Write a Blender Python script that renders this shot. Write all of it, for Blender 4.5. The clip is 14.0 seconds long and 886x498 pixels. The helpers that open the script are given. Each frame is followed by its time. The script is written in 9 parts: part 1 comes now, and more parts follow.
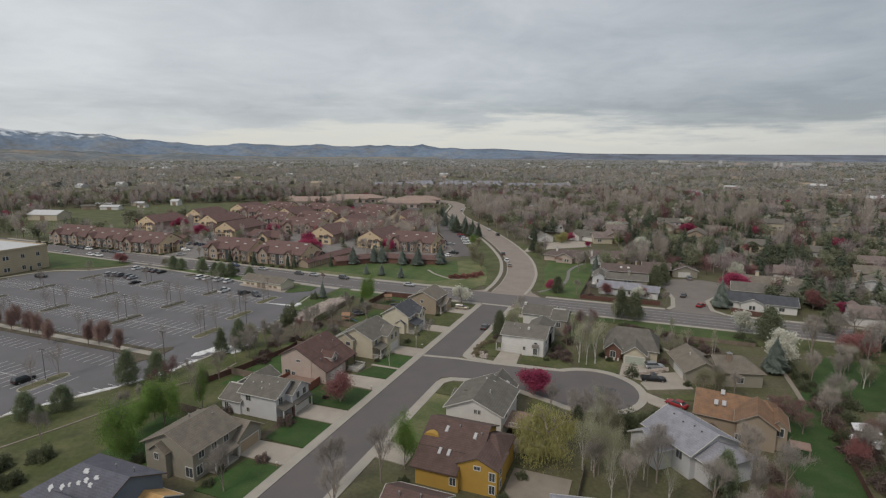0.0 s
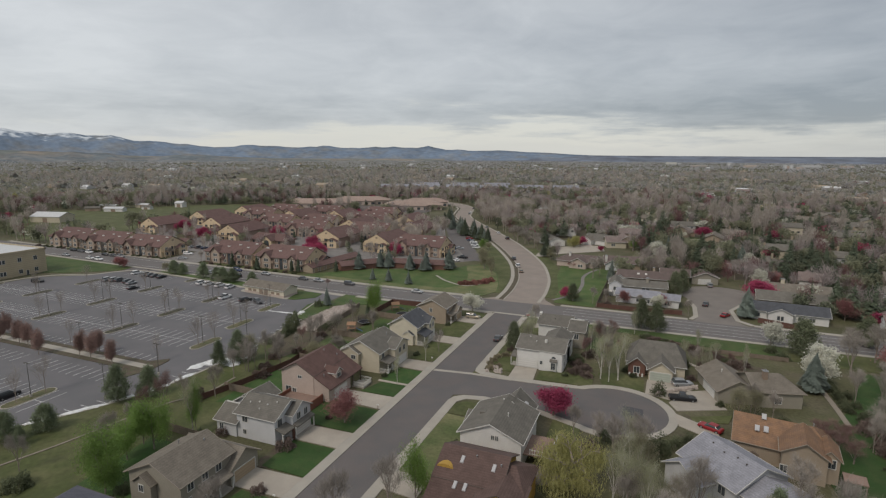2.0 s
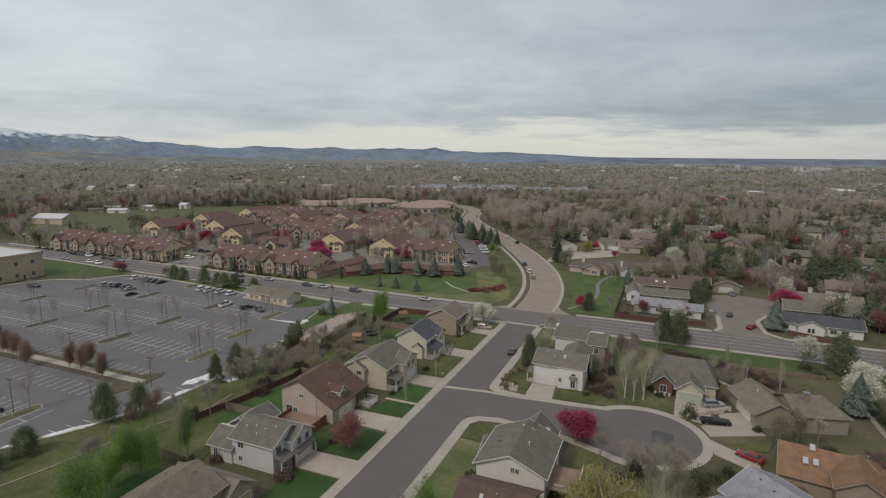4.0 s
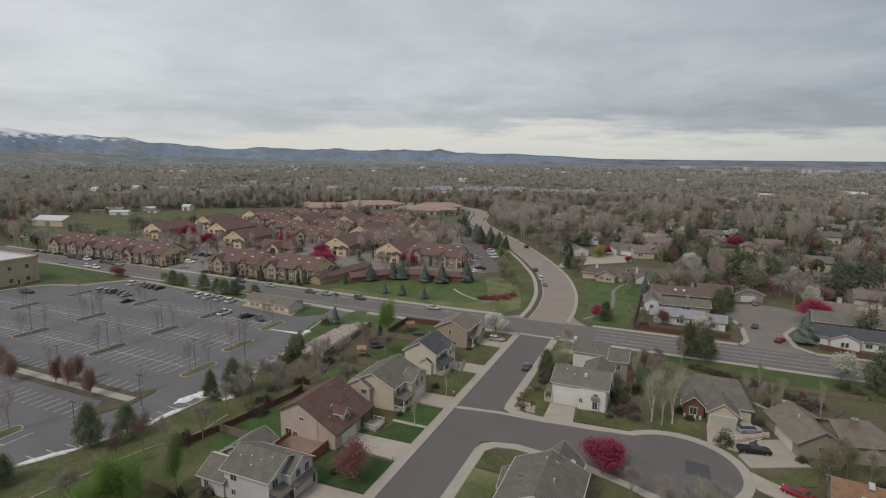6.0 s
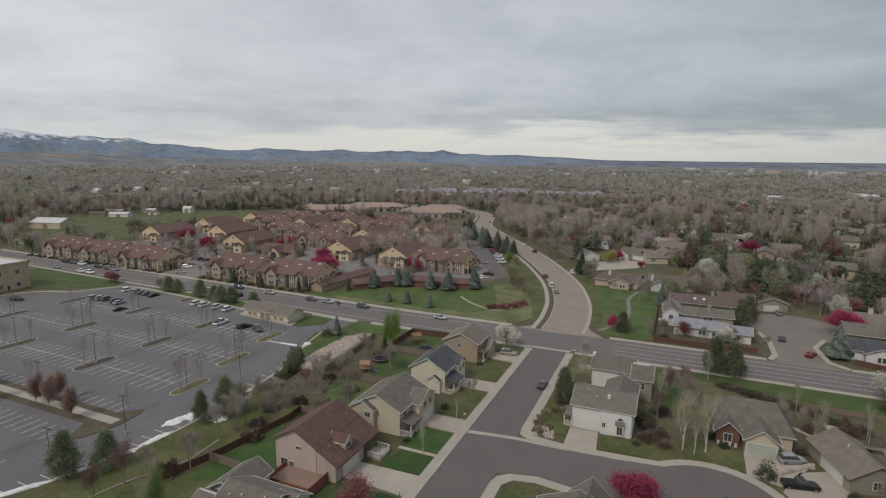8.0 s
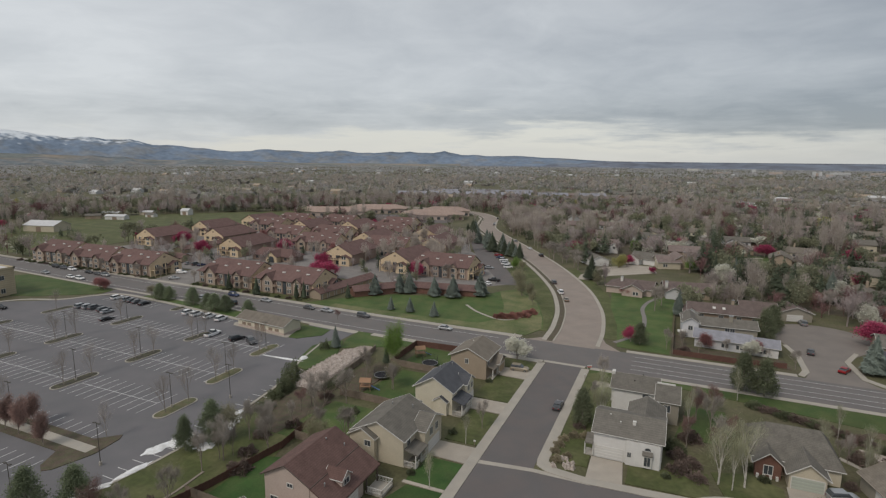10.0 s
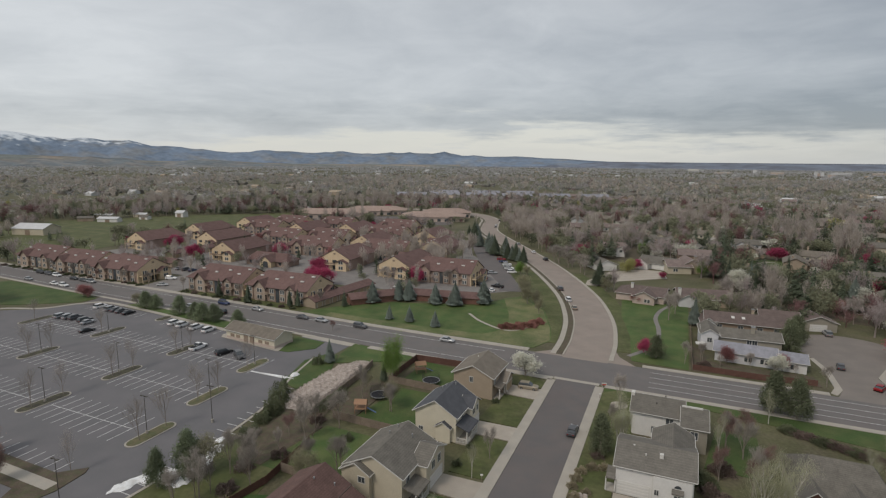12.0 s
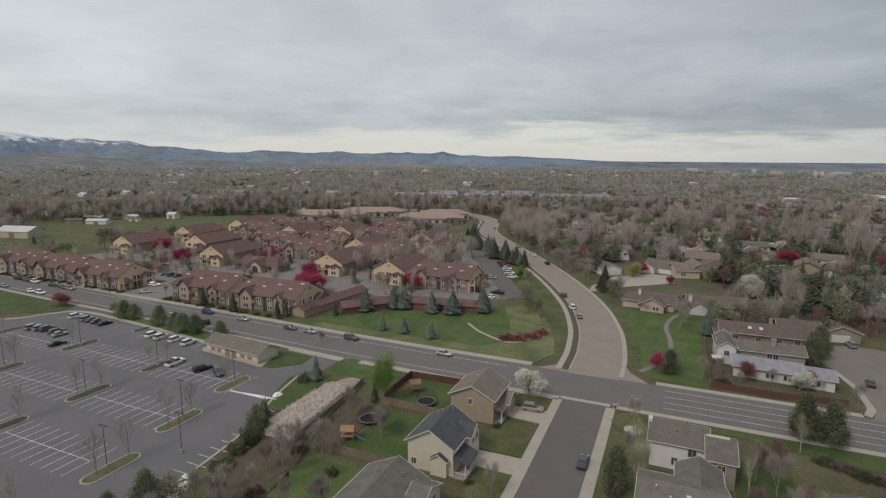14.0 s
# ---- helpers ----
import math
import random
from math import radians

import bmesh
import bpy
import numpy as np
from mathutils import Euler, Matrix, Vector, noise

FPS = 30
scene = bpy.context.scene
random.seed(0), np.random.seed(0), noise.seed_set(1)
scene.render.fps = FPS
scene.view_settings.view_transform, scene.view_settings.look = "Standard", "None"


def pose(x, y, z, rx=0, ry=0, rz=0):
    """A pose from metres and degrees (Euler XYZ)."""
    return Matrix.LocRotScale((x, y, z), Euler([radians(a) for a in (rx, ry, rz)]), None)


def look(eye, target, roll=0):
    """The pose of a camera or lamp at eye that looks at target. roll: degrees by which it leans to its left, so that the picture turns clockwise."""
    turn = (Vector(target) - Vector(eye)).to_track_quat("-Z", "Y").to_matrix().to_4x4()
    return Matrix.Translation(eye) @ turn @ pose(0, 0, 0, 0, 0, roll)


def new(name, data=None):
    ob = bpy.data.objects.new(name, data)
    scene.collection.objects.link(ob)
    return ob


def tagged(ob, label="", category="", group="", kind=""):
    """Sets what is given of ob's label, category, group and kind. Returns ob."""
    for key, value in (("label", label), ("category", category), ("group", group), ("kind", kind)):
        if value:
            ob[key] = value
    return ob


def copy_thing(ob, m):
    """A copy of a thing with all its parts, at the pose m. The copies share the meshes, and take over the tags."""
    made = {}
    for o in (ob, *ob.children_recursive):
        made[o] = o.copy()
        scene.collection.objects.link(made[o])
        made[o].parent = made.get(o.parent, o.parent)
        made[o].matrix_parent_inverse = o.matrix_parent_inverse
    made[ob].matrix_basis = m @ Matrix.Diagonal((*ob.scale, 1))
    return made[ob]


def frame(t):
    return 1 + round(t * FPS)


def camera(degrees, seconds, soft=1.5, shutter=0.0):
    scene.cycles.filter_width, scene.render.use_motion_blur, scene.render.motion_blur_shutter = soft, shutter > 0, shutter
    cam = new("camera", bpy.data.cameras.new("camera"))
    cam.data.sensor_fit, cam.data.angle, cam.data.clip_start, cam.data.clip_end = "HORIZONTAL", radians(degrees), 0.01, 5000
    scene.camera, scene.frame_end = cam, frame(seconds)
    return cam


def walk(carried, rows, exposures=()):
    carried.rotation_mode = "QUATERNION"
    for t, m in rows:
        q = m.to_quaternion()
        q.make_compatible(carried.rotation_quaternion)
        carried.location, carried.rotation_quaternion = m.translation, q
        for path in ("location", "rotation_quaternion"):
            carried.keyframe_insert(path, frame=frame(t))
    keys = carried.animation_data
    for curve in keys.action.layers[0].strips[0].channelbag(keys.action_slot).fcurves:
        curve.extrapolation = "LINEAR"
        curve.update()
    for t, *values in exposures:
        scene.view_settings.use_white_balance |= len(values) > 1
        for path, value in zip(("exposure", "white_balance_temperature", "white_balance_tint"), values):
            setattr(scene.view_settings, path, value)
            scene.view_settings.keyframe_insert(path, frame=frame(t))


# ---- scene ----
# ---- the camera and its flight ----
cam = camera(79.00, 14.0, soft=1.25)
# seconds, x, y, z, yaw, pitch, roll
FLIGHT = [
    (0.0, 50.537, -181.665, 53.992, 21.440, -10.121, 0.184),
    (0.5, 49.353, -179.632, 53.902, 21.597, -10.072, 0.185),
    (1.0, 48.175, -177.633, 53.845, 21.756, -10.025, 0.195),
    (1.5, 46.996, -175.661, 53.816, 21.916, -9.982, 0.212),
    (2.0, 45.813, -173.710, 53.810, 22.075, -9.940, 0.234),
    (2.5, 44.623, -171.772, 53.824, 22.230, -9.900, 0.260),
    (3.0, 43.421, -169.842, 53.854, 22.383, -9.862, 0.289),
    (3.5, 42.207, -167.912, 53.896, 22.530, -9.825, 0.319),
    (4.0, 40.977, -165.978, 53.946, 22.671, -9.789, 0.350),
    (4.5, 39.732, -164.033, 54.002, 22.804, -9.754, 0.380),
    (5.0, 38.470, -162.072, 54.061, 22.930, -9.719, 0.408),
    (5.5, 37.192, -160.091, 54.121, 23.047, -9.685, 0.434),
    (6.0, 35.899, -158.084, 54.179, 23.155, -9.651, 0.456),
    (6.5, 34.592, -156.047, 54.235, 23.253, -9.618, 0.475),
    (7.0, 33.273, -153.977, 54.286, 23.340, -9.586, 0.490),
    (7.5, 31.945, -151.868, 54.332, 23.416, -9.555, 0.501),
    (8.0, 30.611, -149.718, 54.371, 23.482, -9.524, 0.507),
    (8.5, 29.276, -147.524, 54.404, 23.537, -9.495, 0.508),
    (9.0, 27.944, -145.282, 54.431, 23.580, -9.467, 0.504),
    (9.5, 26.620, -142.989, 54.450, 23.613, -9.441, 0.496),
    (10.0, 25.310, -140.643, 54.464, 23.634, -9.417, 0.484),
    (10.5, 24.021, -138.243, 54.473, 23.646, -9.396, 0.468),
    (11.0, 22.760, -135.786, 54.477, 23.647, -9.377, 0.448),
    (11.5, 21.534, -133.270, 54.479, 23.639, -9.363, 0.426),
    (12.0, 20.352, -130.695, 54.480, 23.622, -9.352, 0.401),
    (12.5, 19.223, -128.059, 54.482, 23.597, -9.347, 0.375),
    (13.0, 18.157, -125.362, 54.488, 23.565, -9.347, 0.349),
    (13.5, 17.163, -122.603, 54.500, 23.526, -9.353, 0.324),
    (14.0, 16.254, -119.782, 54.522, 23.482, -9.367, 0.300),
]
walk(cam, [(t, pose(x, y, z, 90 + pitch, 0, yaw) @ pose(0, 0, 0, 0, 0, roll)) for t, x, y, z, yaw, pitch, roll in FLIGHT])

# ---- overcast sky, veiled sun ----
SUN_EL, SUN_AZ = radians(48), radians(200)
world = bpy.data.worlds.new("overcast")
scene.world = world
world.use_nodes = True
wn, wl = world.node_tree.nodes, world.node_tree.links
wn.clear()


def wnode(kind, **inputs):
    n = wn.new(kind)
    for k, v in inputs.items():
        n.inputs[k].default_value = v
    return n


def wmath(op, a, b=None, clamp=False):
    n = wn.new("ShaderNodeMath")
    n.operation, n.use_clamp = op, clamp
    for i, v in enumerate((a, b)):
        if v is None:
            continue
        if isinstance(v, (int, float)):
            n.inputs[i].default_value = v
        else:
            wl.new(v, n.inputs[i])
    return n.outputs[0]


tc = wn.new("ShaderNodeTexCoord")
sep = wn.new("ShaderNodeSeparateXYZ")
wl.new(tc.outputs["Generated"], sep.inputs[0])
up = wmath("MAXIMUM", sep.outputs["Z"], 0.0)
lift = wmath("ADD", up, 0.16)
flat = wn.new("ShaderNodeCombineXYZ")
wl.new(wmath("DIVIDE", sep.outputs["X"], lift), flat.inputs[0])
wl.new(wmath("DIVIDE", sep.outputs["Y"], lift), flat.inputs[1])


def cloud(scale, detail, rough, warp=0.6):
    n = wn.new("ShaderNodeTexNoise")
    n.inputs["Scale"].default_value, n.inputs["Detail"].default_value = scale, detail
    n.inputs["Roughness"].default_value, n.inputs["Distortion"].default_value = rough, warp
    wl.new(flat.outputs[0], n.inputs["Vector"])
    return n.outputs["Fac"]


big, small = cloud(0.85, 5, 0.55, 0.5), cloud(2.6, 7, 0.62, 0.7)
long = wn.new("ShaderNodeMapping")
long.inputs["Scale"].default_value = (4.6, 4.6, 36.0)
wl.new(tc.outputs["Generated"], long.inputs["Vector"])
streaks = wn.new("ShaderNodeTexNoise")
streaks.inputs["Scale"].default_value, streaks.inputs["Detail"].default_value, streaks.inputs["Roughness"].default_value = 1.0, 6, 0.6
wl.new(long.outputs[0], streaks.inputs["Vector"])
streak = streaks.outputs["Fac"]
# brightest overhead and towards the veiled sun, thickening eastwards, darkest along its lower edge
slope = wmath("SUBTRACT", 0.42, wmath("MULTIPLY", sep.outputs["X"], 0.55))
crown = wmath("ADD", wmath("MULTIPLY", wmath("MAXIMUM", wmath("SUBTRACT", up, 0.25), 0.0), 0.7), wmath("MULTIPLY", wmath("MAXIMUM", wmath("MULTIPLY", sep.outputs["Y"], -1.0), 0.0), 0.3))
puffs = wmath("MULTIPLY", wmath("SUBTRACT", wmath("ADD", wmath("MULTIPLY", big, 0.68), wmath("MULTIPLY", small, 0.32)), 0.5), 1.35)
edge = wmath("MULTIPLY", wmath("SUBTRACT", 1.0, wmath("MULTIPLY", wmath("ABSOLUTE", wmath("SUBTRACT", up, 0.075)), 18.0), clamp=True), wmath("SUBTRACT", wmath("MULTIPLY", streak, 0.7), 0.12))
mixed = wmath("SUBTRACT", wmath("ADD", wmath("ADD", slope, crown), puffs), edge, clamp=True)
deck = wn.new("ShaderNodeValToRGB")
deck.color_ramp.elements[0].position, deck.color_ramp.elements[0].color = 0.0, (0.30, 0.33, 0.365, 1)
deck.color_ramp.elements[1].position, deck.color_ramp.elements[1].color = 1.0, (0.712, 0.735, 0.752, 1)
wl.new(mixed, deck.inputs[0])
# a brighter, creamy gap under the cloud deck above the horizon, broken by streaks
gap = wn.new("ShaderNodeValToRGB")
gap.color_ramp.elements[0].position, gap.color_ramp.elements[0].color = 0.0, (0.8, 0.8, 0.8, 1)
gap.color_ramp.elements[1].position, gap.color_ramp.elements[1].color = 1.0, (0, 0, 0, 1)
for where_, level in ((0.35, 0.95), (0.6, 0.5), (0.78, 0.08)):
    e = gap.color_ramp.elements.new(where_)
    e.color = (level, level, level, 1)
west = wmath("MULTIPLY", wmath("ADD", sep.outputs["X"], 0.62), -3.2, clamp=True)  # the gap closes over the mountains
height = wmath("ADD", wmath("ADD", wmath("MULTIPLY", up, 12.5), west), wmath("MULTIPLY", wmath("SUBTRACT", streak, 0.5), 2.8), clamp=True)
wl.new(height, gap.inputs[0])
air = wn.new("ShaderNodeMixRGB")
east = wmath("SUBTRACT", 1.0, wmath("MULTIPLY", wmath("ADD", sep.outputs["X"], 0.12), 0.95, clamp=True))  # and dims towards the east
wl.new(wmath("MULTIPLY", gap.outputs[0], east), air.inputs[0])
wl.new(deck.outputs[0], air.inputs[1])
air.inputs[2].default_value = (0.72, 0.715, 0.665, 1)
sky = wn.new("ShaderNodeTexSky")
sky.sky_type, sky.sun_disc, sky.sun_elevation, sky.sun_rotation = "NISHITA", False, SUN_EL, SUN_AZ
blue = wnode("ShaderNodeBackground", Strength=0.012)
wl.new(sky.outputs[0], blue.inputs[0])
grey = wnode("ShaderNodeBackground", Strength=0.86)
wl.new(air.outputs[0], grey.inputs[0])
both = wn.new("ShaderNodeAddShader")
wl.new(blue.outputs[0], both.inputs[0])
wl.new(grey.outputs[0], both.inputs[1])
wl.new(both.outputs[0], wn.new("ShaderNodeOutputWorld").inputs[0])

sun_data = bpy.data.lights.new("veiled_sun", "SUN")
sun_data.energy, sun_data.angle, sun_data.color = 1.36, radians(14), (1.0, 0.905, 0.8)
sun = new("veiled_sun", sun_data)
sun.matrix_world = look((0, 0, 300), Vector((0, 0, 300)) - Vector((math.cos(SUN_EL) * math.sin(SUN_AZ), math.cos(SUN_EL) * math.cos(SUN_AZ), math.sin(SUN_EL))))
scene.view_settings.exposure = 0.0

# ---- materials ----
def material(name, base, rough=0.85, spread=0.25, scale=0.35, fine=6.0, bump=0.25, second=None, amount=0.5, metal=0.0, each=0.0, bands=0.0, band_axis="Z", spec=0.3, patch=0.5, world_space=True):
    """Base colour with broad stains (scale, per metre), fine grain, an optional second colour in patches, random shift per object and courses (bands, per metre)."""
    m = bpy.data.materials.new(name)
    m.use_nodes = True
    n, l = m.node_tree.nodes, m.node_tree.links
    b = n["Principled BSDF"]
    b.inputs["Roughness"].default_value, b.inputs["Metallic"].default_value = rough, metal
    b.inputs["Specular IOR Level"].default_value = spec
    if world_space:
        where = n.new("ShaderNodeNewGeometry").outputs["Position"]
    else:
        where = n.new("ShaderNodeTexCoord").outputs["Object"]

    def noise_at(s, detail):
        t = n.new("ShaderNodeTexNoise")
        t.inputs["Scale"].default_value, t.inputs["Detail"].default_value = s, detail
        l.new(where, t.inputs["Vector"])
        return t.outputs["Fac"]

    broad, grain = noise_at(scale, 4), noise_at(fine, 3)
    colour = n.new("ShaderNodeRGB")
    colour.outputs[0].default_value = (*base, 1)
    out = colour.outputs[0]
    if second:
        ramp = n.new("ShaderNodeValToRGB")
        ramp.color_ramp.elements[0].position, ramp.color_ramp.elements[1].position = patch - 0.1, patch + 0.12
        l.new(noise_at(scale * 1.7, 6), ramp.inputs[0])
        k = n.new("ShaderNodeMath")
        k.operation = "MULTIPLY"
        k.inputs[1].default_value = amount
        l.new(ramp.outputs[0], k.inputs[0])
        mix = n.new("ShaderNodeMixRGB")
        l.new(k.outputs[0], mix.inputs[0])
        l.new(out, mix.inputs[1])
        mix.inputs[2].default_value = (*second, 1)
        out = mix.outputs[0]
    total = n.new("ShaderNodeMath")
    total.operation = "ADD"
    l.new(broad, total.inputs[0])
    l.new(grain, total.inputs[1])
    value = n.new("ShaderNodeMapRange")
    value.inputs["From Min"].default_value, value.inputs["From Max"].default_value = 0.6, 1.4
    value.inputs["To Min"].default_value, value.inputs["To Max"].default_value = 1 - spread, 1 + spread
    l.new(total.outputs[0], value.inputs["Value"])
    factor = value.outputs[0]
    if each:
        info = n.new("ShaderNodeObjectInfo")
        r = n.new("ShaderNodeMapRange")
        r.inputs["To Min"].default_value, r.inputs["To Max"].default_value = 1 - each, 1 + each
        l.new(info.outputs["Random"], r.inputs["Value"])
        f2 = n.new("ShaderNodeMath")
        f2.operation = "MULTIPLY"
        l.new(factor, f2.inputs[0])
        l.new(r.outputs[0], f2.inputs[1])
        factor = f2.outputs[0]
    height = grain
    if bands:
        w = n.new("ShaderNodeTexWave")
        w.wave_profile, w.bands_direction = "SAW", band_axis
        w.inputs["Scale"].default_value = bands * 0.314
        w.inputs["Distortion"].default_value = 0.15
        l.new(n.new("ShaderNodeTexCoord").outputs["Object"], w.inputs["Vector"])
        lines = n.new("ShaderNodeMapRange")
        lines.inputs["To Min"].default_value, lines.inputs["To Max"].default_value = 0.86, 1.06
        l.new(w.outputs["Fac"], lines.inputs["Value"])
        f3 = n.new("ShaderNodeMath")
        f3.operation = "MULTIPLY"
        l.new(factor, f3.inputs[0])
        l.new(lines.outputs[0], f3.inputs[1])
        factor, height = f3.outputs[0], w.outputs["Fac"]
    tone = n.new("ShaderNodeVectorMath")
    tone.operation = "SCALE"
    l.new(out, tone.inputs[0])
    l.new(factor, tone.inputs["Scale"])
    l.new(tone.outputs[0], b.inputs["Base Color"])
    if bump:
        bp = n.new("ShaderNodeBump")
        bp.inputs["Strength"].default_value, bp.inputs["Distance"].default_value = bump, 0.05
        l.new(height, bp.inputs["Height"])
        l.new(bp.outputs[0], b.inputs["Normal"])
    return m


M = {}
M["ground"] = material("dormant_grass", (0.090, 0.088, 0.045), spread=0.4, scale=0.07, fine=1.4, second=(0.12, 0.10, 0.07), amount=0.7, bump=0.5, patch=0.56)
M["turf"] = material("deep_green_turf", (0.036, 0.078, 0.019), spread=0.3, scale=0.2, fine=5, second=(0.062, 0.09, 0.03), amount=0.6, bump=0.6, each=0.15)
M["lawn"] = material("lawn_grass", (0.056, 0.092, 0.026), spread=0.3, scale=0.12, fine=5, second=(0.10, 0.115, 0.042), amount=0.6, bump=0.6, each=0.12)
M["meadow"] = material("meadow_grass", (0.071, 0.084, 0.029), spread=0.34, scale=0.09, fine=1.0, second=(0.125, 0.12, 0.058), amount=0.6, bump=0.4)
M["verge"] = material("thin_dry_grass", (0.09, 0.115, 0.042), spread=0.3, scale=0.06, fine=1.5, second=(0.19, 0.175, 0.09), amount=0.75, bump=0.4)
M["mulch"] = material("garden_mulch", (0.098, 0.074, 0.056), spread=0.35, scale=0.5, fine=5, second=(0.075, 0.085, 0.04), amount=0.6, bump=0.6)
M["island"] = material("dark_bark_mulch", (0.05, 0.045, 0.035), spread=0.4, scale=0.6, fine=5, second=(0.09, 0.09, 0.045), amount=0.6, bump=0.6)
M["island_dry"] = material("thin_brown_island_grass", (0.125, 0.112, 0.062), spread=0.35, scale=0.4, fine=4, second=(0.075, 0.09, 0.04), amount=0.7, bump=0.6)
M["asphalt"] = material("worn_asphalt", (0.134, 0.119, 0.115), rough=0.9, spread=0.10, scale=0.12, fine=9, second=(0.112, 0.109, 0.11), amount=0.6, bump=0.15)
M["lot"] = material("car_park_asphalt", (0.146, 0.140, 0.146), rough=0.9, spread=0.10, scale=0.08, fine=9, second=(0.122, 0.122, 0.126), amount=0.6, bump=0.15)
M["arterial"] = material("main_road_asphalt", (0.150, 0.137, 0.132), rough=0.9, spread=0.10, scale=0.15, fine=9, second=(0.135, 0.13, 0.128), amount=0.6, bump=0.15)
M["tan_road"] = material("aged_tan_road", (0.270, 0.227, 0.198), rough=0.92, spread=0.12, scale=0.12, fine=8, second=(0.235, 0.205, 0.18), amount=0.6, bump=0.15)
M["court"] = material("worn_brown_asphalt", (0.20, 0.178, 0.16), rough=0.92, spread=0.12, scale=0.12, fine=8, second=(0.17, 0.152, 0.14), amount=0.6, bump=0.15)
M["dark_patch"] = material("fresh_asphalt", (0.075, 0.075, 0.08), spread=0.12, scale=0.3, bump=0.15)
M["concrete"] = material("pale_concrete", (0.355, 0.325, 0.28), rough=0.9, spread=0.14, scale=0.3, fine=7, second=(0.33, 0.31, 0.275), amount=0.6, bump=0.2)
M["drive"] = material("driveway_concrete", (0.375, 0.335, 0.285), rough=0.9, spread=0.14, scale=0.25, fine=7, second=(0.32, 0.29, 0.25), amount=0.5, bump=0.2, each=0.08)
M["patio"] = material("taupe_patio_paving", (0.25, 0.215, 0.175), rough=0.9, spread=0.16, scale=0.3, fine=6, second=(0.2, 0.17, 0.14), amount=0.5, bump=0.2)
M["paint"] = material("road_paint", (0.66, 0.66, 0.65), spread=0.2, scale=1.5, second=(0.3, 0.3, 0.3), amount=0.5, bump=0.05)
M["red_board"] = material("red_painted_board", (0.45, 0.07, 0.05), spread=0.15, scale=2.0, bump=0.05)
M["snow"] = material("melting_snow", (0.74, 0.75, 0.76), rough=0.7, spread=0.12, scale=0.8, second=(0.5, 0.48, 0.45), amount=0.5, bump=0.5)
M["rock"] = material("pale_river_rock", (0.345, 0.295, 0.26), spread=0.4, scale=1.2, fine=5, second=(0.43, 0.375, 0.335), amount=0.7, bump=1.0)
# Mountains: the blue-grey is distance haze painted into the colour
M["mountain"] = material("haze_blue_hills", (0.17, 0.215, 0.28), spread=0.3, scale=0.005, fine=0.025, second=(0.23, 0.235, 0.235), amount=0.7, bump=0.0, patch=0.55, spec=0.0, rough=1.0)
_n, _l = M["mountain"].node_tree.nodes, M["mountain"].node_tree.links
_b = _n["Principled BSDF"]
_pos = _n.new("ShaderNodeNewGeometry")
_sep = _n.new("ShaderNodeSeparateXYZ")
_l.new(_pos.outputs["Position"], _sep.inputs[0])
_noise = _n.new("ShaderNodeTexNoise")
_noise.inputs["Scale"].default_value, _noise.inputs["Detail"].default_value = 0.016, 8
_l.new(_pos.outputs["Position"], _noise.inputs["Vector"])
_lift = _n.new("ShaderNodeMath")
_lift.operation = "MULTIPLY_ADD"
_lift.inputs[1].default_value = 230.0
_l.new(_noise.outputs["Fac"], _lift.inputs[0])
_l.new(_sep.outputs["Z"], _lift.inputs[2])
_line = _n.new("ShaderNodeMapRange")
_line.inputs["From Min"].default_value, _line.inputs["From Max"].default_value = 284.0, 330.0
_l.new(_lift.outputs[0], _line.inputs["Value"])
_mix = _n.new("ShaderNodeMixRGB")
_l.new(_line.outputs[0], _mix.inputs[0])
_l.new(_b.inputs["Base Color"].links[0].from_socket, _mix.inputs[1])
_mix.inputs[2].default_value = (0.62, 0.66, 0.70, 1)
_l.new(_mix.outputs[0], _b.inputs["Base Color"])
# Horizon plain: slate blue stands for haze over the land
M["far_plain"] = material("haze_slate_plain", (0.178, 0.203, 0.248), spread=0.22, scale=0.004, fine=0.02, patch=0.5, second=(0.125, 0.132, 0.155), amount=0.8, bump=0.0, spec=0.0, rough=1.0)
# Wooded hills far off: a blue haze tint is part of the colour
M["near_hills"] = material("hazed_wooded_hills", (0.15, 0.172, 0.185), spread=0.35, scale=0.006, fine=0.03, patch=0.52, second=(0.23, 0.215, 0.20), amount=0.8, bump=0.0, spec=0.0, rough=1.0)
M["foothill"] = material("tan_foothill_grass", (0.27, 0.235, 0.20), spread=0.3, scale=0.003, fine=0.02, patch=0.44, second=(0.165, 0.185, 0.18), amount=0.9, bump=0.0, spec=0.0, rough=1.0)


def roof(name, base, second=None):
    return material(name, base, rough=0.9, spread=0.22, scale=0.5, fine=4.0, second=second or tuple(c * 0.75 for c in base), amount=0.5, bands=5.5, bump=0.35, each=0.06, world_space=False)


def siding(name, base):
    return material(name, base, rough=0.75, spread=0.08, scale=0.4, fine=5.0, bands=5.0, bump=0.25, each=0.04, second=tuple(c * 0.9 for c in base), amount=0.4, world_space=False)


M["roof_grey"] = roof("grey_shingles", (0.155, 0.143, 0.124))
M["roof_warm"] = roof("weathered_grey_shingles", (0.183, 0.16, 0.132))
M["roof_dark"] = roof("charcoal_shingles", (0.085, 0.088, 0.098))
M["roof_slate"] = roof("slate_blue_shingles", (0.115, 0.115, 0.14))
M["roof_brown"] = roof("red_brown_shingles", (0.13, 0.078, 0.068))
M["roof_umber"] = roof("dark_brown_shingles", (0.115, 0.075, 0.065))
M["roof_orange"] = roof("orange_brown_shakes", (0.235, 0.138, 0.082), (0.15, 0.1, 0.075))
M["roof_pale"] = roof("pale_blue_grey_shingles", (0.275, 0.275, 0.305))
